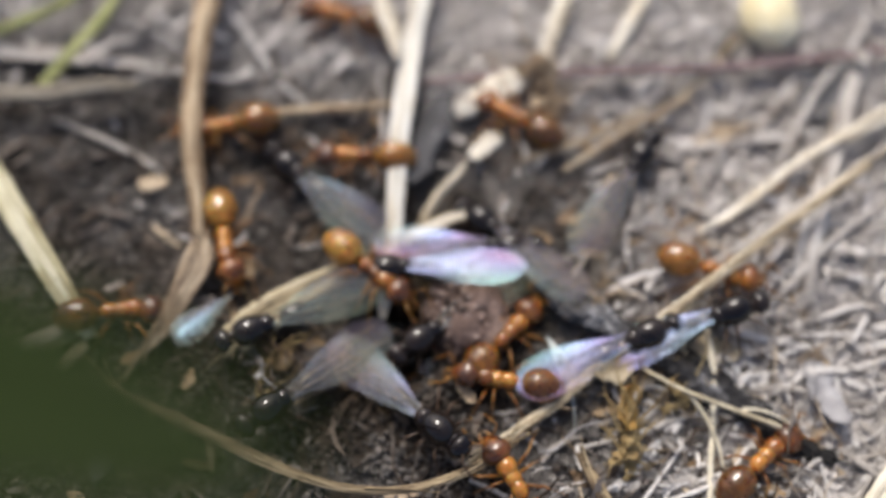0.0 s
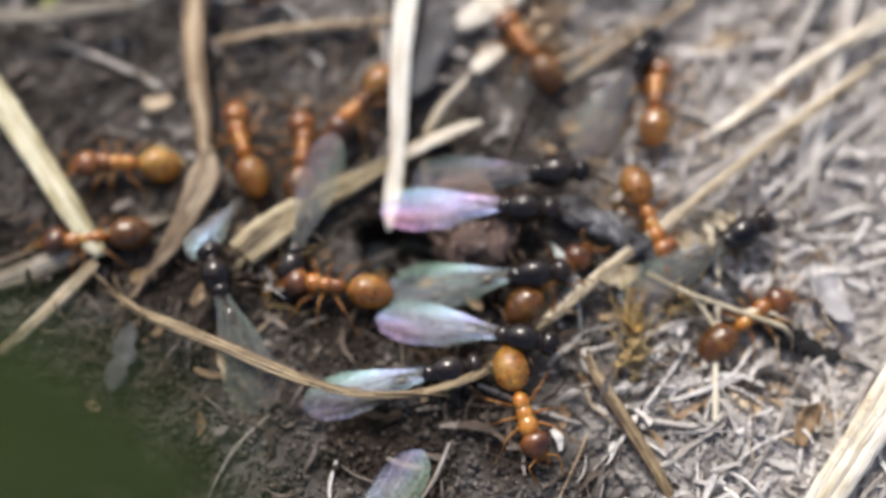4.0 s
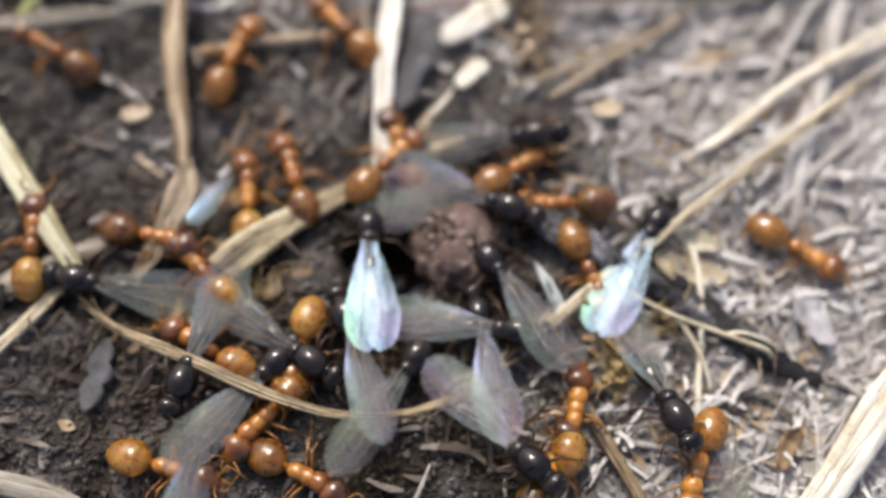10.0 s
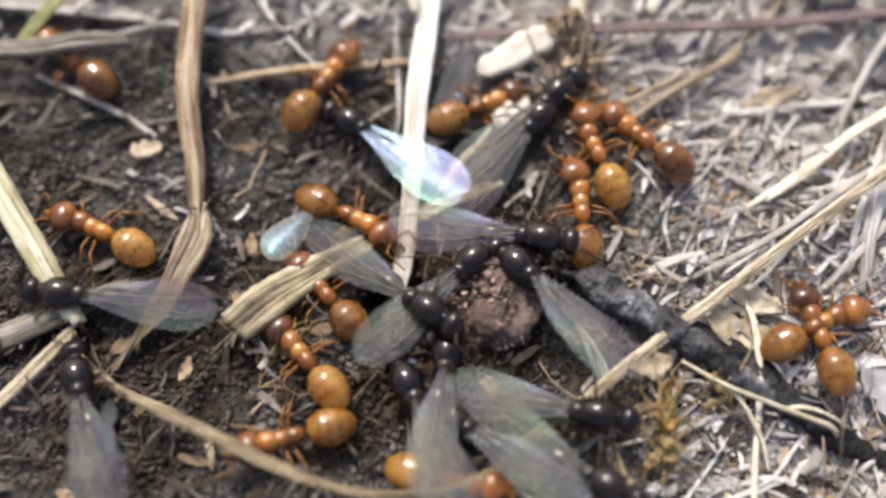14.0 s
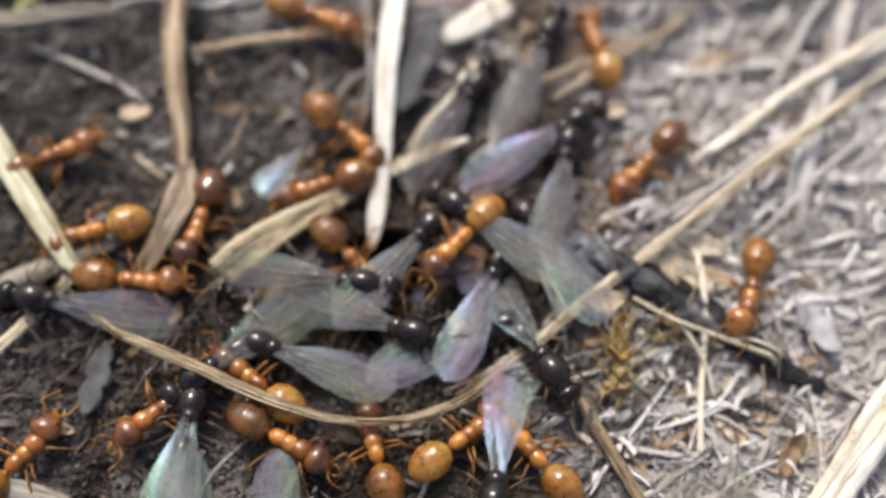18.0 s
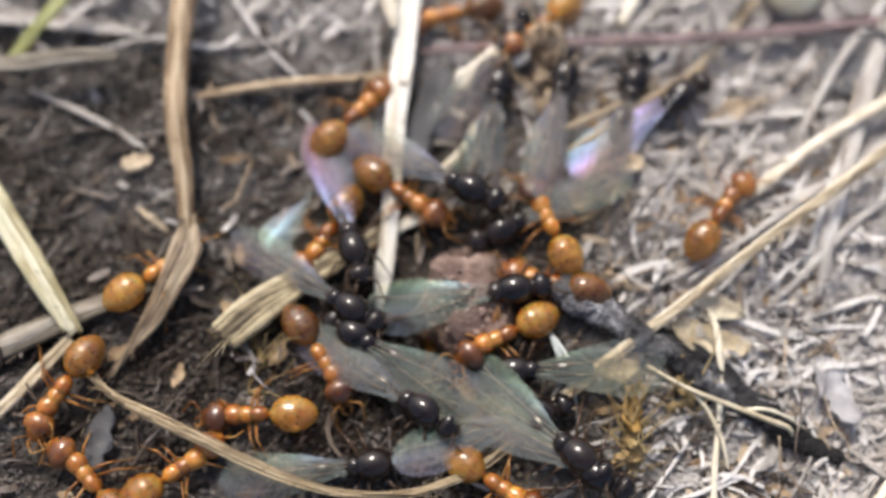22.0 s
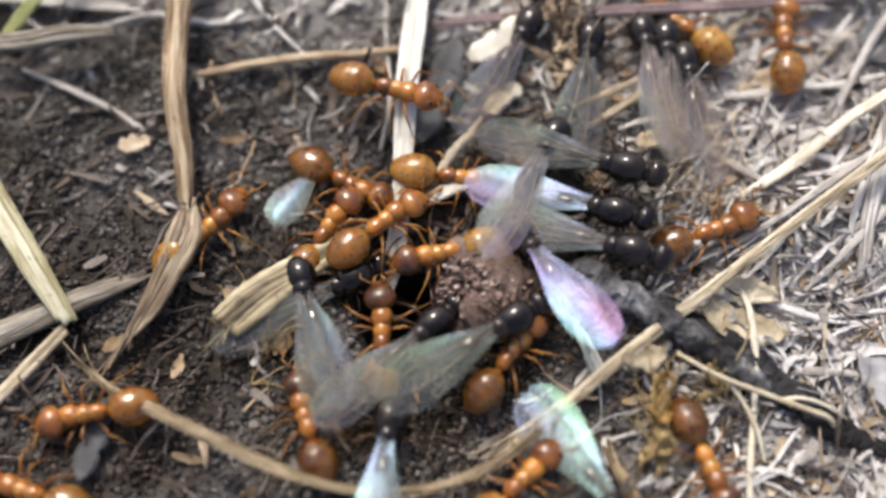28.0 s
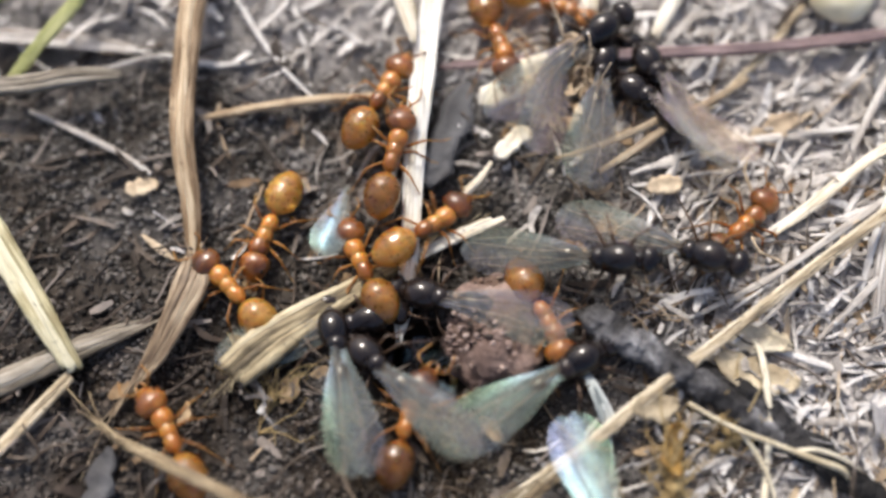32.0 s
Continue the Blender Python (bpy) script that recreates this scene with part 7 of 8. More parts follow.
    crawl("m", 0, 32, [(0, -1.19, 12.85, 173, 3.5), (2.53, -1.19, 12.85, 173, 3.5), (2.74, -3.07, 13.08, 173, 0.5), (3, -5.41, 13.36, 206, 0, 11, 8), (4.5, -4.98, 11.4, 262, 0, 7, -5), (6, -4.54, 9.43, 318, 0, 4, -17), (7, -2.97, 9.35, 343, 0, 7, -9), (8, -3.41, 9.34, 337, 0, 7, -11), (9, -3.69, 9.66, 331, 0, 8, -14), (10, -3.58, 9.43, 324, 0, 7, -16), (11, -3.55, 8.87, 348, 0, 10, -8), (13, -3.93, 8.24, 298, 0, -3, -18), (13.2, -3.04, 9.8, 359, 0.25, -1, -9), (13.41, -2.15, 11.37, 420, 0.5), (13.62, -1.21, 13.02, 420, 3.5), (15.04, -1, 13.04, 497, 3.5), (16.46, -0.79, 13.06, 573, 3.5), (16.65, -2.38, 12.02, 573, 0.5), (16.83, -3.77, 11.12, 641, 0.25, 5, -3), (17, -5.15, 10.21, 708, 0, 9, -6), (17.33, -5.19, 10.16, 765, 0, 9, -7), (17.67, -5.22, 10.1, 823, 0, 9, -8), (18, -5.26, 10.05, 880, 0, 9, -9), (19, -4.52, 10.1, 872, 0, 7, -13), (20, -5.42, 10.88, 913, 0, 7, 3), (20.5, -3.95, 10.15, 967, 0, -3, -2), (21, -2.48, 9.42, 1021, 0, -13, -8), (22, -1.91, 8.39, 1088, 0, 5, -2), (23, -0.78, 8.62, 1104, 0, 4, 3), (24, 1.03, 8.84, 1087, 0, 7, -4), (24.33, 0.06, 8.78, 1144, 0, 7, -5), (24.67, -0.9, 8.72, 1200, 0, 7, -5), (25, -1.87, 8.66, 1257, 0, 7, -6), (26.5, -1.76, 9, 1211, 0, -4, -3), (28, -1.66, 9.34, 1165, 0, -14, 0), (29, -1.42, 11.23, 1114, 0, 5, 7), (30, -2.21, 11.99, 1065, 0, 7, -9), (31, -1.68, 12.46, 1067, 0, 7, -9), (31.5, -2.09, 12.83, 1143, 0, 6, -13), (32, -2.49, 13.2, 1220, 0, 4, -17)])
    crawl("w", 0, 33, [(0, -1.03, 13.19, 74, 3.5), (5.24, -1.03, 13.19, 74, 3.5), (5.45, -0.5, 15.01, 74, 0.5), (6, 0.85, 19.63, 86), (7, 0.03, 20.26, 134), (8, -2.5, 21.92, 150), (8.5, -2.79, 22.71, 219), (9, -3.09, 23.49, 288), (9.5, -3.03, 22.89, 210), (10, -2.97, 22.28, 132), (11, -3.88, 21.91, 140), (11.5, -4.38, 21.81, 78), (12, -4.88, 21.71, 17), (13, -4.43, 20.82, 56), (14, -4.69, 21.37, 56), (17, -5.2, 22.01, 36), (18, -4, 22.68, -23), (19, -4.35, 22.49, -28), (20, -2.55, 21.21, -5), (21, -3.42, 22.36, 8), (22, -2.79, 20.59, 46), (23, -2.4, 20.37, 31), (24, -1.58, 21.37, 28), (25, -1.18, 23.41, -39), (28, -1.89, 20.25, -16), (28.5, -2.15, 20.5, 27), (29, -2.42, 20.75, 70), (30, -3.44, 20.74, 123), (31, -2.66, 21.31, 69), (32, -2.6, 21.81, 61)])
    crawl("w", 1, 34, [(0, 7.15, 1.5, 90), (7.07, 7.15, 1.5, 90), (7.38, 7.15, 4.18, 149), (7.69, 7.15, 6.86, 208), (8, 7.15, 9.55, 268), (8.93, 7.15, 1.5, 270), (9.47, 4.15, 1.5, 210), (10.02, 1.15, 1.5, 150), (10.56, -1.86, 1.5, 90), (11, -1.86, 4.63, 166), (11.5, -1.56, 5.17, 228), (12, -1.27, 5.71, 290), (14, 0.08, 7.81, 348), (17, -0.06, 6.65, 334), (18, 1.33, 6.89, 396), (18.34, 1.33, 4.2, 333), (18.69, 1.33, 1.5, 270), (32, 1.33, 1.5, 270)])
    crawl("w", 2, 35, [(0, -0.89, 13.25, 344, 3.5), (7.13, -0.89, 13.25, 344, 3.5), (7.35, 0.93, 12.72, 344, 0.5), (7.57, 2.75, 12.19, 397, 0.33), (7.78, 4.56, 11.66, 450, 0.17), (8, 6.38, 11.13, 504), (9, 6.08, 11.83, 580), (10, 5.78, 12.52, 656), (11, 7.64, 12.11, 652), (12, 10.91, 12.99, 711), (13, 10.92, 13.26, 740), (14, 11.7, 13.07, 749), (17, 11.12, 13.43, 719), (17.5, 11.19, 12.78, 666), (18, 11.25, 12.13, 613), (18.5, 9.52, 12.92, 561), (19, 7.79, 13.71, 508), (19.5, 8.26, 14.08, 465), (20, 8.73, 14.44, 422), (21, 8.88, 15.98, 433), (22, 9.93, 17.35, 416), (23, 10.79, 18.76, 413), (24, 11.1, 20.55, 440), (25, 10.88, 19.2, 432), (28, 11.47, 22.72, 449), (29, 11.28, 22.15, 463), (30, 10.2, 22.25, 506), (30.5, 9.09, 22.92, 456), (31, 7.98, 23.58, 407), (31.93, 7.98, 31.5, 450), (32, 7.98, 31.5, 450)])
    crawl("w", 3, 36, [(0, -0.82, 13.3, 193, 3.5), (7.21, -0.82, 13.3, 193, 3.5), (7.41, -2.67, 12.89, 193, 0.5), (7.7, -5.44, 12.27, 136, 0.25), (8, -8.2, 11.65, 79), (9.5, -7.67, 12.25, 122), (11, -7.14, 12.84, 165), (12, -3.67, 10.49, 221), (12.5, -3.95, 11.66, 159), (13, -4.24, 12.83, 98), (14, -4.63, 11.56, 131), (15.5, -5.79, 10.69, 84), (17, -6.95, 9.82, 36), (17.5, -6.26, 9.28, 90), (18, -5.57, 8.75, 144), (19, -6.4, 10.04, 80), (19.5, -5.64, 9.78, 144), (20, -4.88, 9.52, 208), (21, -6.71, 9.94, 173), (22, -5.65, 9.8, 181), (23, -2.72, 10.14, 188), (23.5, -2.32, 10.31, 137), (24, -1.93, 10.48, 86), (25, -1.72, 12.77, 70), (28, -1.92, 12.21, 92), (28.5, -3.41, 11.64, 46), (29, -4.9, 11.08, 1), (29.5, -5.12, 11.16, 78), (30, -5.34, 11.24, 155), (31, -4.83, 10.74, 181), (31.14, -3.73, 11.42, 106, 0.25), (31.28, -2.62, 12.1, 31, 0.5), (31.48, -1, 13.09, 31, 3.5), (32, -1, 13.09, 31, 3.5)])
    crawl("w", 0, 37, [(0, -20.5, 18.06, 0), (7.21, -20.5, 18.06, 0), (7.6, -17.34, 18.06, 67), (8, -14.18, 18.06, 133), (8.5, -13.58, 17.19, 79), (9, -12.97, 16.33, 25), (9.46, -16.74, 16.33, 103), (9.93, -20.5, 16.33, 180), (32, -20.5, 16.33, 180)])
    crawl("w", 1, 38, [(0, 8.43, 1.5, 90), (7.22, 8.43, 1.5, 90), (7.61, 8.43, 4.62, 12), (8, 8.43, 7.74, -66), (8.5, 8.13, 6.68, -26), (9, 7.83, 5.62, 15), (9.5, 8.45, 5.74, -48), (10, 9.06, 5.86, -111), (11, 8.56, 5.99, -137), (11.59, 8.56, 1.5, -90), (11.81, 9.63, 1.5, -150), (12.03, 10.71, 1.5, -210), (12.25, 11.79, 1.5, -270), (12.62, 11.79, 4.49, -192), (13, 11.79, 7.48, -114), (13.75, 11.79, 1.5, -90), (14.59, 9.21, 1.5, -150), (15.42, 6.63, 1.5, -210), (16.25, 4.05, 1.5, -270), (17, 4.05, 7.42, -253), (18, 3.72, 6.41, -228), (19, 3.51, 7, -168), (19.7, 3.51, 1.5, -90), (20.2, -0.35, 1.5, -150), (20.7, -4.22, 1.5, -210), (21.2, -8.08, 1.5, -270), (22, -8.08, 7.93, -324), (22.5, -8.13, 8.01, -266), (23, -8.18, 8.09, -208), (24, -6.92, 7.06, -165), (24.33, -6.04, 7.06, -111), (24.67, -5.16, 7.06, -56), (25, -4.29, 7.07, -2), (25.35, -4.29, 4.28, -46), (25.71, -4.29, 1.5, -90), (32, -4.29, 1.5, -90)])
    crawl("m", 1, 39, [(0, -5.62, 1.5, 90), (7.27, -5.62, 1.5, 90), (8, -5.62, 7.23, 167, 0, 6, -6), (8.5, -6.39, 7.31, 210, 0, 0, 6), (9, -7.16, 7.4, 253, 0, -6, 17), (9.33, -7.21, 7.25, 195, 0, -6, 17), (9.67, -7.25, 7.11, 137, 0, -7, 17), (10, -7.3, 6.96, 80, 0, -8, 17), (10.5, -7.05, 6.89, 16, 0, -3, 0), (11, -6.81, 6.82, -47, 0, 1, -16), (12, -7.52, 7.47, -73, 0, -7, -17), (12.75, -7.52, 1.5, -90), (32, -7.52, 1.5, -90)])
    crawl("w", 2, 40, [(0, -1.06, 13.35, 216, 3.5), (7.3, -1.06, 13.35, 216, 3.5), (7.5, -2.59, 12.22, 216, 0.5), (7.75, -4.48, 10.83, 263, 0.25), (8, -6.37, 9.44, 310), (9, -4.51, 8.66, 305), (10, -4.1, 9.52, 256), (11, -3.7, 10.37, 208), (11.5, -3.44, 10.24, 249), (12, -3.18, 10.11, 290), (12.11, -2.6, 10.91, 352, 0.25), (12.22, -2.02, 11.71, 414, 0.5), (12.4, -1.08, 13.02, 414, 3.5), (13.08, -1.06, 13.09, 406, 3.5), (13.29, 0.27, 14.44, 406, 0.5), (14, 4.68, 18.93, 474), (17, 6.17, 18.47, 397), (18, 6.36, 21.64, 465), (19, 6.64, 21.9, 498), (20, 5.1, 23.66, 523), (21, 4.23, 23.61, 589), (22, 3.66, 24.1, 584), (22.33, 3.83, 23.92, 642), (22.67, 4, 23.74, 699), (23, 4.17, 23.56, 757), (23.93, 4.17, 31.5, 810), (24.95, 5.44, 31.5, 750), (25.97, 6.72, 31.5, 690), (26.99, 7.99, 31.5, 630), (27.49, 7.99, 27.35, 565), (28, 7.99, 23.21, 499), (29, 8.2, 23.63, 511), (29.5, 6.87, 23.12, 576), (30, 5.53, 22.6, 642), (30.31, 5.53, 25.57, 698), (30.62, 5.53, 28.53, 754), (30.93, 5.53, 31.5, 810), (31.04, 4.73, 31.5, 750), (31.14, 3.93, 31.5, 690), (31.25, 3.12, 31.5, 630), (32, 3.12, 25.57, 700)])
    crawl("w", 3, 41, [(0, 20.5, 14.79, 180), (7.31, 20.5, 14.79, 180), (7.66, 17.8, 14.79, 231), (8, 15.09, 14.79, 282), (10, 13.33, 13.54, 329), (10.33, 13.94, 13.59, 384), (10.67, 14.55, 13.64, 439), (11, 15.15, 13.69, 495), (12, 14.25, 9.79, 421), (12.78, 20.5, 9.79, 360), (32, 20.5, 9.79, 360)])
    crawl("w", 0, 42, [(0, 20.5, 15.69, 180), (8.07, 20.5, 15.69, 180), (8.54, 15.21, 15.69, 240), (9, 9.92, 15.69, 300), (9.93, 20.5, 15.69, 360), (10.98, 20.5, 14.71, 300), (12.02, 20.5, 13.73, 240), (13.07, 20.5, 12.74, 180), (14, 11.66, 12.74, 107), (14.54, 16.08, 12.74, 53), (15.07, 20.5, 12.74, 0), (32, 20.5, 12.74, 0)])
    crawl("m", 2, 43, [(0, 7.77, 1.5, 90), (8.09, 7.77, 1.5, 90), (8.55, 7.77, 5.19, 11, 0, -6, -5), (9, 7.77, 8.88, -68, 0, -12, -9), (10, 8.21, 7.23, -68, 0, -17, 5), (12, 7.02, 7.04, -60, 0, -18, 4), (13, 4.98, 8, -128, 0, 0, 6), (13.5, 4.88, 7.95, -79, 0, 2, -6), (14, 4.78, 7.89, -30, 0, 3, -18), (17, 4.36, 9.1, -39, 0, 3, -18), (18, 4.14, 9.02, -56, 0, -17, 5), (19, 4.77, 9.37, -14, 0, 8, -16), (20, 4.76, 9.39, -53, 0, -2, -18), (20.5, 4.18, 9.56, -100, 0, 0, -8), (21, 3.61, 9.73, -146, 0, 2, 2), (21.5, 4.25, 9.25, -92, 0, 2, -8), (22, 4.9, 8.78, -38, 0, 1, -18), (23, 4.02, 8.55, -38, 0, 1, -18), (24, 4.06, 8.97, -42, 0, 1, -18), (25, 4.94, 7.91, -37, 0, 1, -18), (28, 5.45, 6.6, -53, 0, -13, -13), (29, 5.22, 6.47, -63, 0, -17, -6), (30, 4.73, 6.91, -74, 0, -17, -6), (31, 4.57, 6.92, -77, 0, -17, -6), (32, 4.98, 6.71, -71, 0, -17, -6)])
    crawl("w", 1, 44, [(0, -5.37, 1.5, 90), (8.25, -5.37, 1.5, 90), (9, -5.37, 7.43, 154), (10, -5.29, 7.37, 227), (10.5, -5.28, 7.26, 173), (11, -5.28, 7.14, 118), (11.36, -5.28, 4.32, 194), (11.72, -5.28, 1.5, 270), (13.27, -7.59, 1.5, 210), (14.82, -9.9, 1.5, 150), (16.37, -12.21, 1.5, 90), (17, -12.21, 6.41, 146), (17.5, -12.57, 6.24, 98), (18, -12.92, 6.08, 49), (19, -11.92, 7.51, 117), (22, -10.89, 7.79, 133), (23, -11.63, 8.19, 156), (24, -11.37, 7.04, 174), (25, -11.78, 6.83, 187), (28, -12.45, 7.17, 163), (28.36, -12.45, 4.33, 217), (28.72, -12.45, 1.5, 270), (32, -12.45, 1.5, 270)])
    crawl("w", 2, 45, [(0, -3.56, 1.5, 90), (8.42, -3.56, 1.5, 90), (8.71, -3.56, 3.73, 19), (9, -3.56, 5.95, -52), (10, -3.72, 5.53, -26), (11, -0.39, 5.63, 45), (12, 2.56, 5.75, 71), (12.19, 2.56, 4.33, 17), (12.37, 2.56, 2.92, -36), (12.56, 2.56, 1.5, -90), (13.82, 0.5, 1.5, -150), (15.08, -1.55, 1.5, -210), (16.33, -3.61, 1.5, -270), (16.67, -3.61, 4.1, -317), (17, -3.61, 6.69, -364), (17.5, -2.57, 6.6, -309), (18, -1.53, 6.5, -253), (19, -0.42, 8.71, -184), (19.28, -1.03, 11.11, -256, 0.5), (19.5, -1.5, 12.96, -256, 3.5), (32, -1.5, 12.96, -256, 3.5)])
    crawl("w", 3, 46, [(0, -20.5, 21.26, 0), (9.18, -20.5, 21.26, 0), (9.59, -17.23, 21.26, 74), (10, -13.95, 21.26, 148), (10.5, -12.37, 21.64, 81), (11, -10.79, 22.02, 15), (11.5, -10.44, 21.13, 67), (12, -10.08, 20.25, 118), (12.5, -10.71, 21.52, 65), (13, -11.34, 22.79, 12), (13.5, -12.34, 22.42, 77), (14, -13.34, 22.04, 142), (17, -11.63, 17.26, 198), (17.33, -12.13, 17.09, 141), (17.67, -12.63, 16.91, 83), (18, -13.13, 16.73, 26), (19, -12.99, 16.98, 43), (19.46, -16.74, 16.98, 112), (19.92, -20.5, 16.98, 180), (32, -20.5, 16.98, 180)])
    crawl("m", 3, 47, [(0, 3.73, 1.5, 90), (9.43, 3.73, 1.5, 90), (9.72, 3.73, 3.65, 22, 0, 0, -9), (10, 3.73, 5.8, -46, 0, 1, -18), (11, 4.2, 6.78, -33, 0, -2, -17), (12, 4.22, 7.23, -14, 0, -1, -13), (13, 2.88, 6.88, -22, 0, -2, -13), (13.69, 2.88, 1.5, -90), (14.62, 2.84, 1.5, -150), (15.56, 2.8, 1.5, -210), (16.5, 2.75, 1.5, -270), (16.67, 2.75, 2.74, -329, 0, -5, 1), (16.83, 2.75, 3.98, -387, 0, -11, 3), (17, 2.75, 5.22, -446, 0, -16, 4), (18, 2.28, 4.76, -459, 0, -13, 4), (18.45, 2.28, 1.5, -450), (19.36, 3.33, 1.5, -510), (20.26, 4.38, 1.5, -570), (21.16, 5.43, 1.5, -630), (21.58, 5.43, 4.86, -689, 0, 1, -9), (22, 5.43, 8.23, -748, 0, 2, -18), (23, 3.05, 8.28, -768, 0, -13, -12), (23.5, 2.88, 9, -718, 0, -7, -2), (24, 2.71, 9.71, -668, 0, -1, 8), (24.19, 1.35, 10.89, -624, 0.25, 0, 4), (24.38, -0.02, 12.06, -581, 0.5), (24.57, -1.46, 13.3, -581, 3.5), (32, -1.46, 13.3, -581, 3.5)])
    crawl("w", 0, 48, [(0, -1.58, 13.34, 336, 3.5), (11.64, -1.58, 13.34, 336, 3.5), (11.8, -0.08, 12.66, 336, 0.5), (11.9, 0.84, 12.25, 409, 0.25), (12, 1.76, 11.84, 483), (13, 1.94, 11.76, 476), (13.21, 0.28, 12.38, 520, 0.5), (13.38, -1.07, 12.89, 520, 3.5), (19.08, -1.47, 12.94, 494, 3.5), (19.3, -2.78, 14.32, 494, 0.5), (19.65, -4.94, 16.58, 444, 0.25), (20, -7.11, 18.84, 395), (20.7, -2.33, 14.64, 319, 0.5), (20.92, -0.9, 13.38, 319, 3.5), (21.29, -1.4, 13.06, 305, 3.5), (21.5, -0.31, 11.5, 305, 0.5), (22, 2.32, 7.77, 328), (23, 3.22, 7.71, 381), (24, 4.12, 7.65, 435), (24.5, 4.1, 9.15, 488), (25, 4.07, 10.64, 541), (26.5, 3.2, 9.14, 473), (28, 2.33, 7.64, 405), (28.5, -0.11, 11.28, 484, 0.5), (28.72, -1.16, 12.86, 484, 3.5), (29.4, -1.07, 12.92, 429, 3.5), (30.07, -0.98, 12.98, 374, 3.5), (30.28, 0.86, 13.46, 374, 0.5), (31, 7.2, 15.09, 373), (31.24, 5.02, 14.52, 313, 0.17), (31.48, 2.84, 13.95, 254, 0.33), (31.73, 0.65, 13.38, 195, 0.5), (31.93, -1.18, 12.89, 195, 3.5), (32, -1.18, 12.89, 195, 3.5)])
    crawl("m", 0, 49, [(0, -1.46, 13.24, 2, 3.5), (13.65, -1.46, 13.24, 2, 3.5), (13.81, -1.1, 13.25, 2, 0.5), (14, -0.67, 13.27, -35, 0, 7, -17), (17, -1.93, 12.08, -16, 0, 10, -11), (19, -2.53, 12.76, -3, 0, 11, -6), (20, -3.19, 13.79, -13, 0, 9, -9), (21, -2.8, 14.84, -35, 0, 6, -16), (22, -2.65, 13.61, -32, 0, 6, -15), (24, -0.69, 12.57, -6, 0, 9, -8), (24.5, -0.73, 12.64, -77, 0, 8, -1), (25, -0.77, 12.72, -148, 0, 7, 5), (26, -1.56, 13.22, -89, 0, 7, 6), (27, -2.35, 13.73, -30, 0, 8, 6), (28, -3.15, 14.24, 29, 0, 8, 7), (29, -2.44, 14.7, 1, 0, 11, -3), (31, -2.74, 13.81, -13, 0, 8, -8), (32, -2.89, 14.42, 17, 0, 9, 3)])
    crawl("m", 1, 50, [(0, -1, 13.02, 167, 3.5), (18.1, -1, 13.02, 167, 3.5), (18.31, -2.85, 13.44, 167, 0.5), (18.54, -4.93, 13.93, 111, 0.33, 1, 0), (18.77, -7.01, 14.41, 56, 0.17, 3, 0), (19, -9.09, 14.89, 0, 0, 4, 0), (20, -5.37, 16.57, 6, 0, 3, -1), (21, -2.83, 15.73, -51, 0, -3, -14), (22, -2.86, 15.53, -73, 0, -14, 8), (22.5, -1.21, 15.39, -121, 0, -10, 1), (23, 0.43, 15.25, -169, 0, -6, -6), (23.5, 0.82, 15.03, -110, 0, -2, -12), (24, 1.2, 14.82, -50, 0, 3, -18), (24.5, 1.79, 14.74, -128, 0, 5, -17), (25, 2.38, 14.66, -207, 0, 8, -16), (28, 2.59, 15.22, -236, 0, -12, -5), (29, -0.12, 15.75, -183, 0, -5, -6), (30, -0.9, 13.71, -132, 0, -9, -2), (31, -0.74, 13.9, -122, 0, -1, 13), (32, -0.75, 15.29, -194, 0, 10, -11)])
    crawl("m", 2, 51, [(0, -0.86, 13.28, 341, 3.5), (19.41, -0.86, 13.28, 341, 3.5), (19.63, 0.94, 12.66, 341, 0.5), (19.82, 2.43, 12.14, 274, 0.25, 3, 0), (20, 3.92, 11.63, 207, 0, 6, 0), (21, 4.73, 12.78, 160, 0, 7, -17), (22, 3.06, 11.65, 181, 0, 8, -8), (23, 3.32, 11.43, 187, 0, 8, -6), (24, 2.96, 10.93, 194, 0, 8, -4), (25, 2.85, 11.28, 187, 0, -8, -8), (25.27, 0.86, 12.24, 154, 0.5), (25.49, -0.78, 13.02, 154, 3.5), (32, -0.78, 13.02, 154, 3.5)])
    crawl("m", 3, 52, [(0, -0.86, 12.89, 42, 3.5), (19.49, -0.86, 12.89, 42, 3.5), (19.71, 0.56, 14.16, 42, 0.5), (19.8, 1.2, 14.73, 99, 0.33, 2, 1), (19.9, 1.84, 15.3, 157, 0.17, 5, 2), (20, 2.48, 15.87, 215, 0, 7, 3), (21, 0.94, 18.07, 236, 0, 3, 10), (21.5, 1.13, 17.95, 285, 0, 6, -3), (22, 1.31, 17.82, 333, 0, 9, -16), (23, 2.01, 17.69, 397, 0, 8, 5), (24, 2.81, 17.9, 374, 0, 13, -4), (25, 2.02, 15.24, 400, 0, 7, 5), (28, 3.35, 18.75, 422, 0, -1, 2), (29, 3.3, 22.37, 436, 0, 1, 11), (30, 3.35, 23.47, 421, 0, 6, 10), (31, 2.86, 22.02, 413, 0, 7, 8), (32, 4.67, 24.38, 399, 0, 12, 3)])
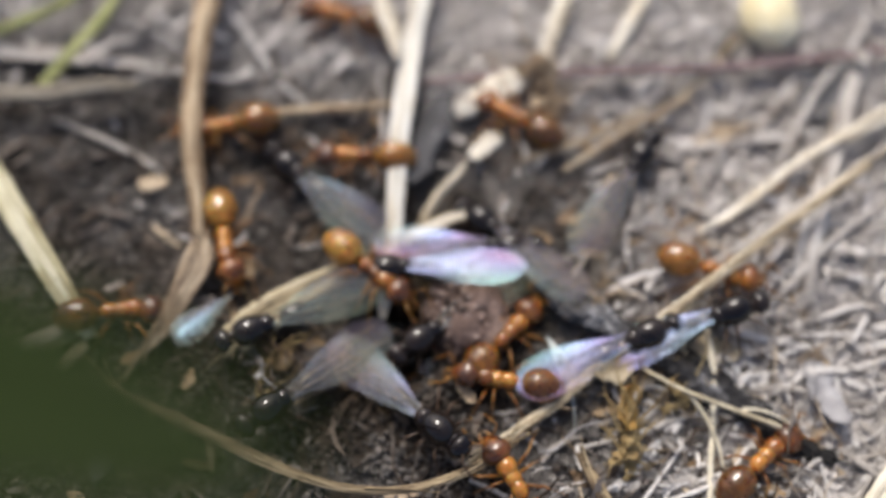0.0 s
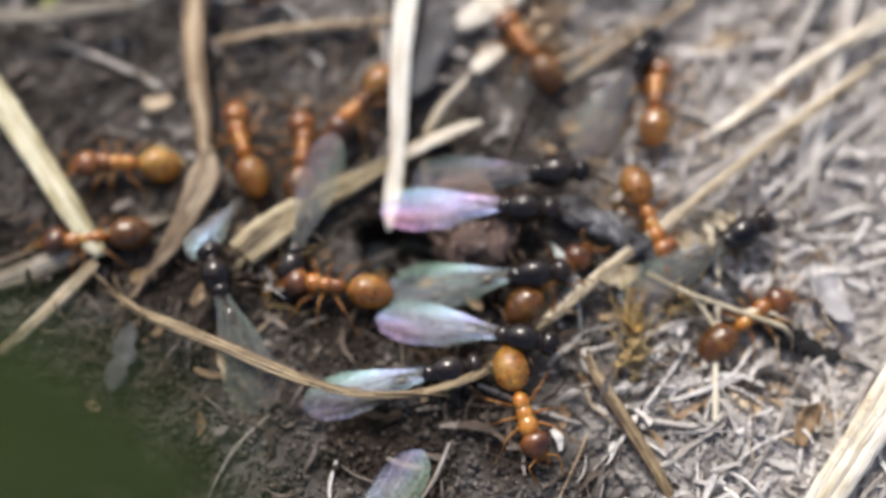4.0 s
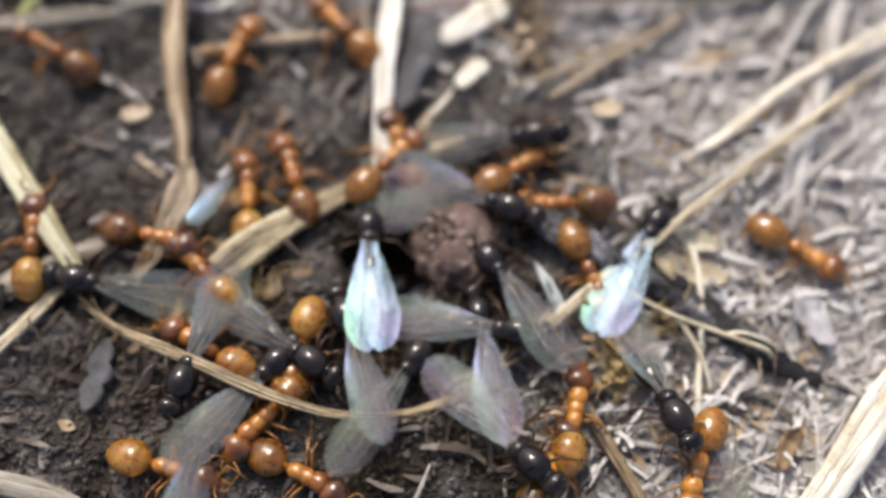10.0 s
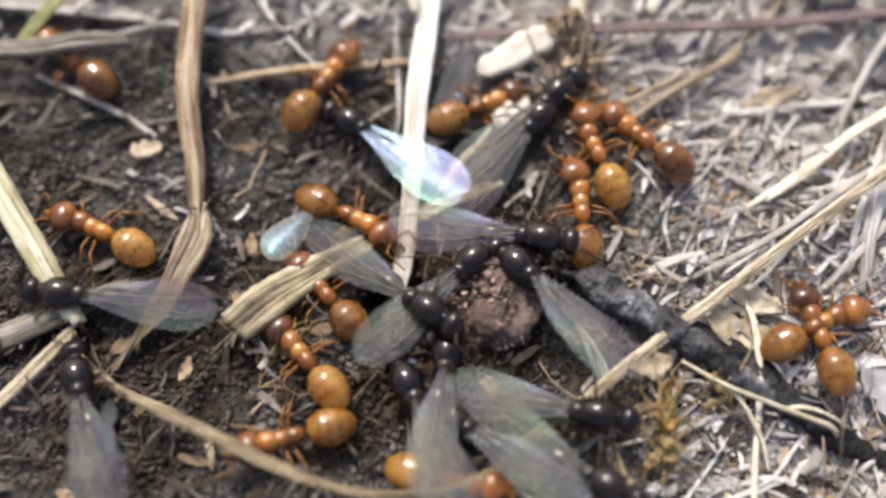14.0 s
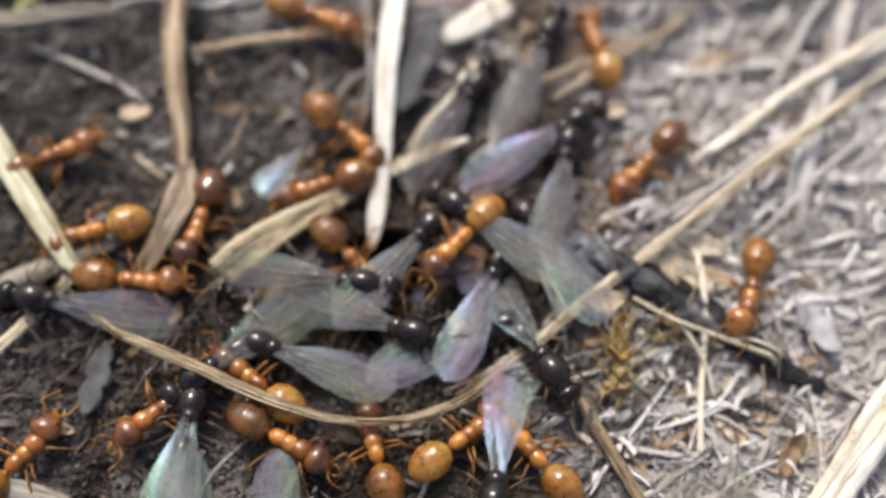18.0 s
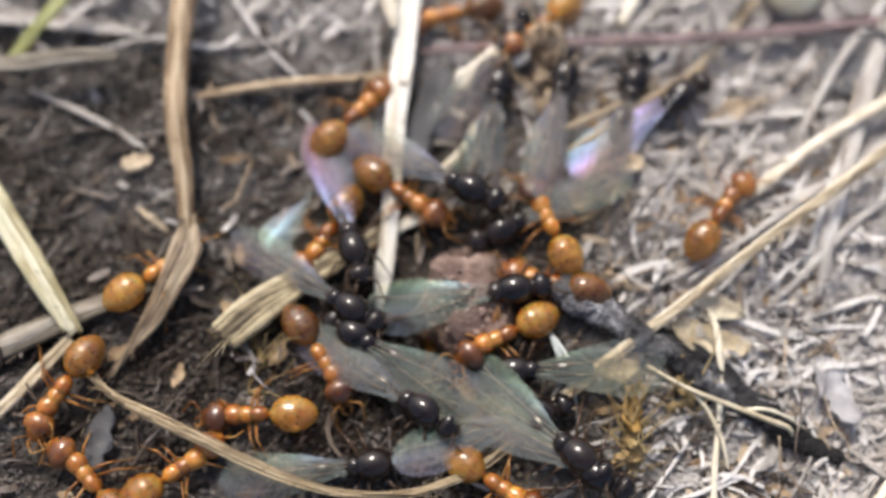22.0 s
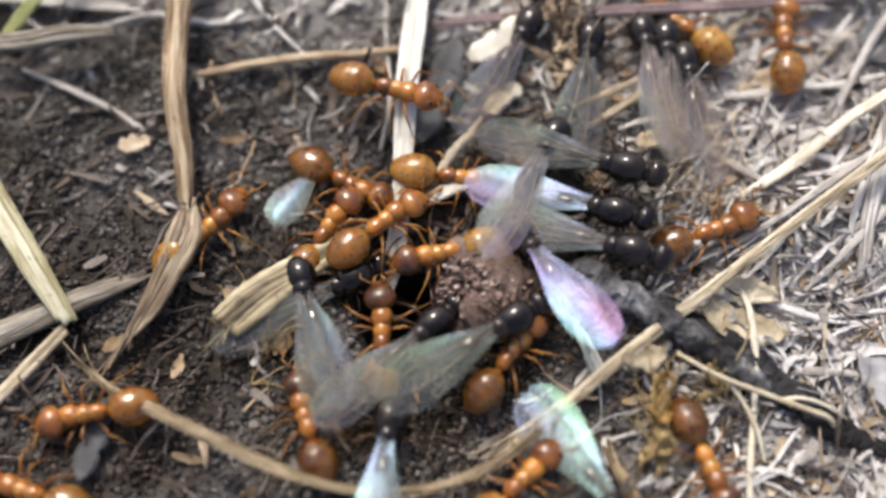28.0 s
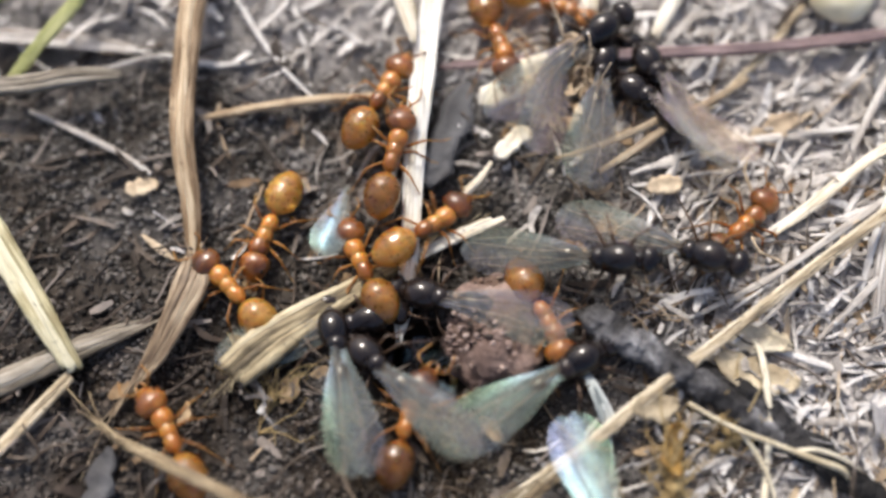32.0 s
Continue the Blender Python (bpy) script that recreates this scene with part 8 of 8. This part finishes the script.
    crawl("w", 1, 53, [(0, -1.02, 13.09, 0, 3.5), (19.52, -1.02, 13.09, 0, 3.5), (19.74, 0.83, 13.09, 0, 0.5), (20, 3.09, 13.1, -30), (20.33, 3.17, 12.81, -88), (20.67, 3.26, 12.52, -147), (21, 3.34, 12.23, -205), (22, 2.31, 12.71, -154), (23, -0.76, 12.38, -130), (23.5, -0.74, 13.72, -82), (24, -0.73, 15.07, -34), (24.5, -0.68, 16.69, 10), (25, -0.63, 18.32, 53), (28, 0.14, 17.54, -7), (28.5, 0.67, 17.73, 42), (29, 1.19, 17.93, 91), (30, 0.87, 18.21, 36), (31, 1.96, 17.42, -34), (32, -0.98, 17.25, 36)])
    crawl("w", 2, 54, [(0, 3.41, 31.5, 270), (22.07, 3.41, 31.5, 270), (22.54, 3.41, 26.92, 348), (23, 3.41, 22.33, 426), (23.93, 3.41, 31.5, 450), (25.98, 2.34, 31.5, 390), (28.03, 1.28, 31.5, 330), (30.08, 0.21, 31.5, 270), (31, 0.21, 24.01, 345), (32, 1.27, 24.13, 290)])
    crawl("m", 0, 55, [(0, -0.9, 13.12, 356, 3.5), (23.34, -0.9, 13.12, 356, 3.5), (23.56, 1, 13, 356, 0.5), (23.78, 2.87, 12.88, 425, 0.25, 1, -9), (24, 4.74, 12.77, 494, 0, 2, -18), (25, 5.13, 12.79, 500, 0, 3, -18), (26.5, 5.24, 14.46, 423, 0, -1, -15), (28, 5.36, 16.13, 346, 0, -5, -12), (29, 4.7, 15.67, 345, 0, 3, -13), (30, 4.65, 15.28, 345, 0, 2, -13), (31, 5.17, 15.84, 353, 0, -6, -11), (32, 5.1, 16.27, 354, 0, 11, -13)])
    crawl("m", 1, 56, [(0, 1.39, 31.5, 270), (28.07, 1.39, 31.5, 270), (28.54, 1.39, 27.14, 347, 0, 3, 6), (29, 1.39, 22.77, 423, 0, 5, 12), (31, 0.37, 22.19, 418, 0, 6, 12), (31.25, -0.16, 19.69, 365, 0.17, 4, 8), (31.5, -0.69, 17.19, 311, 0.33, 2, 4), (31.75, -1.22, 14.69, 258, 0.5), (31.93, -1.61, 12.83, 258, 3.5), (32, -1.61, 12.83, 258, 3.5)])


motions()
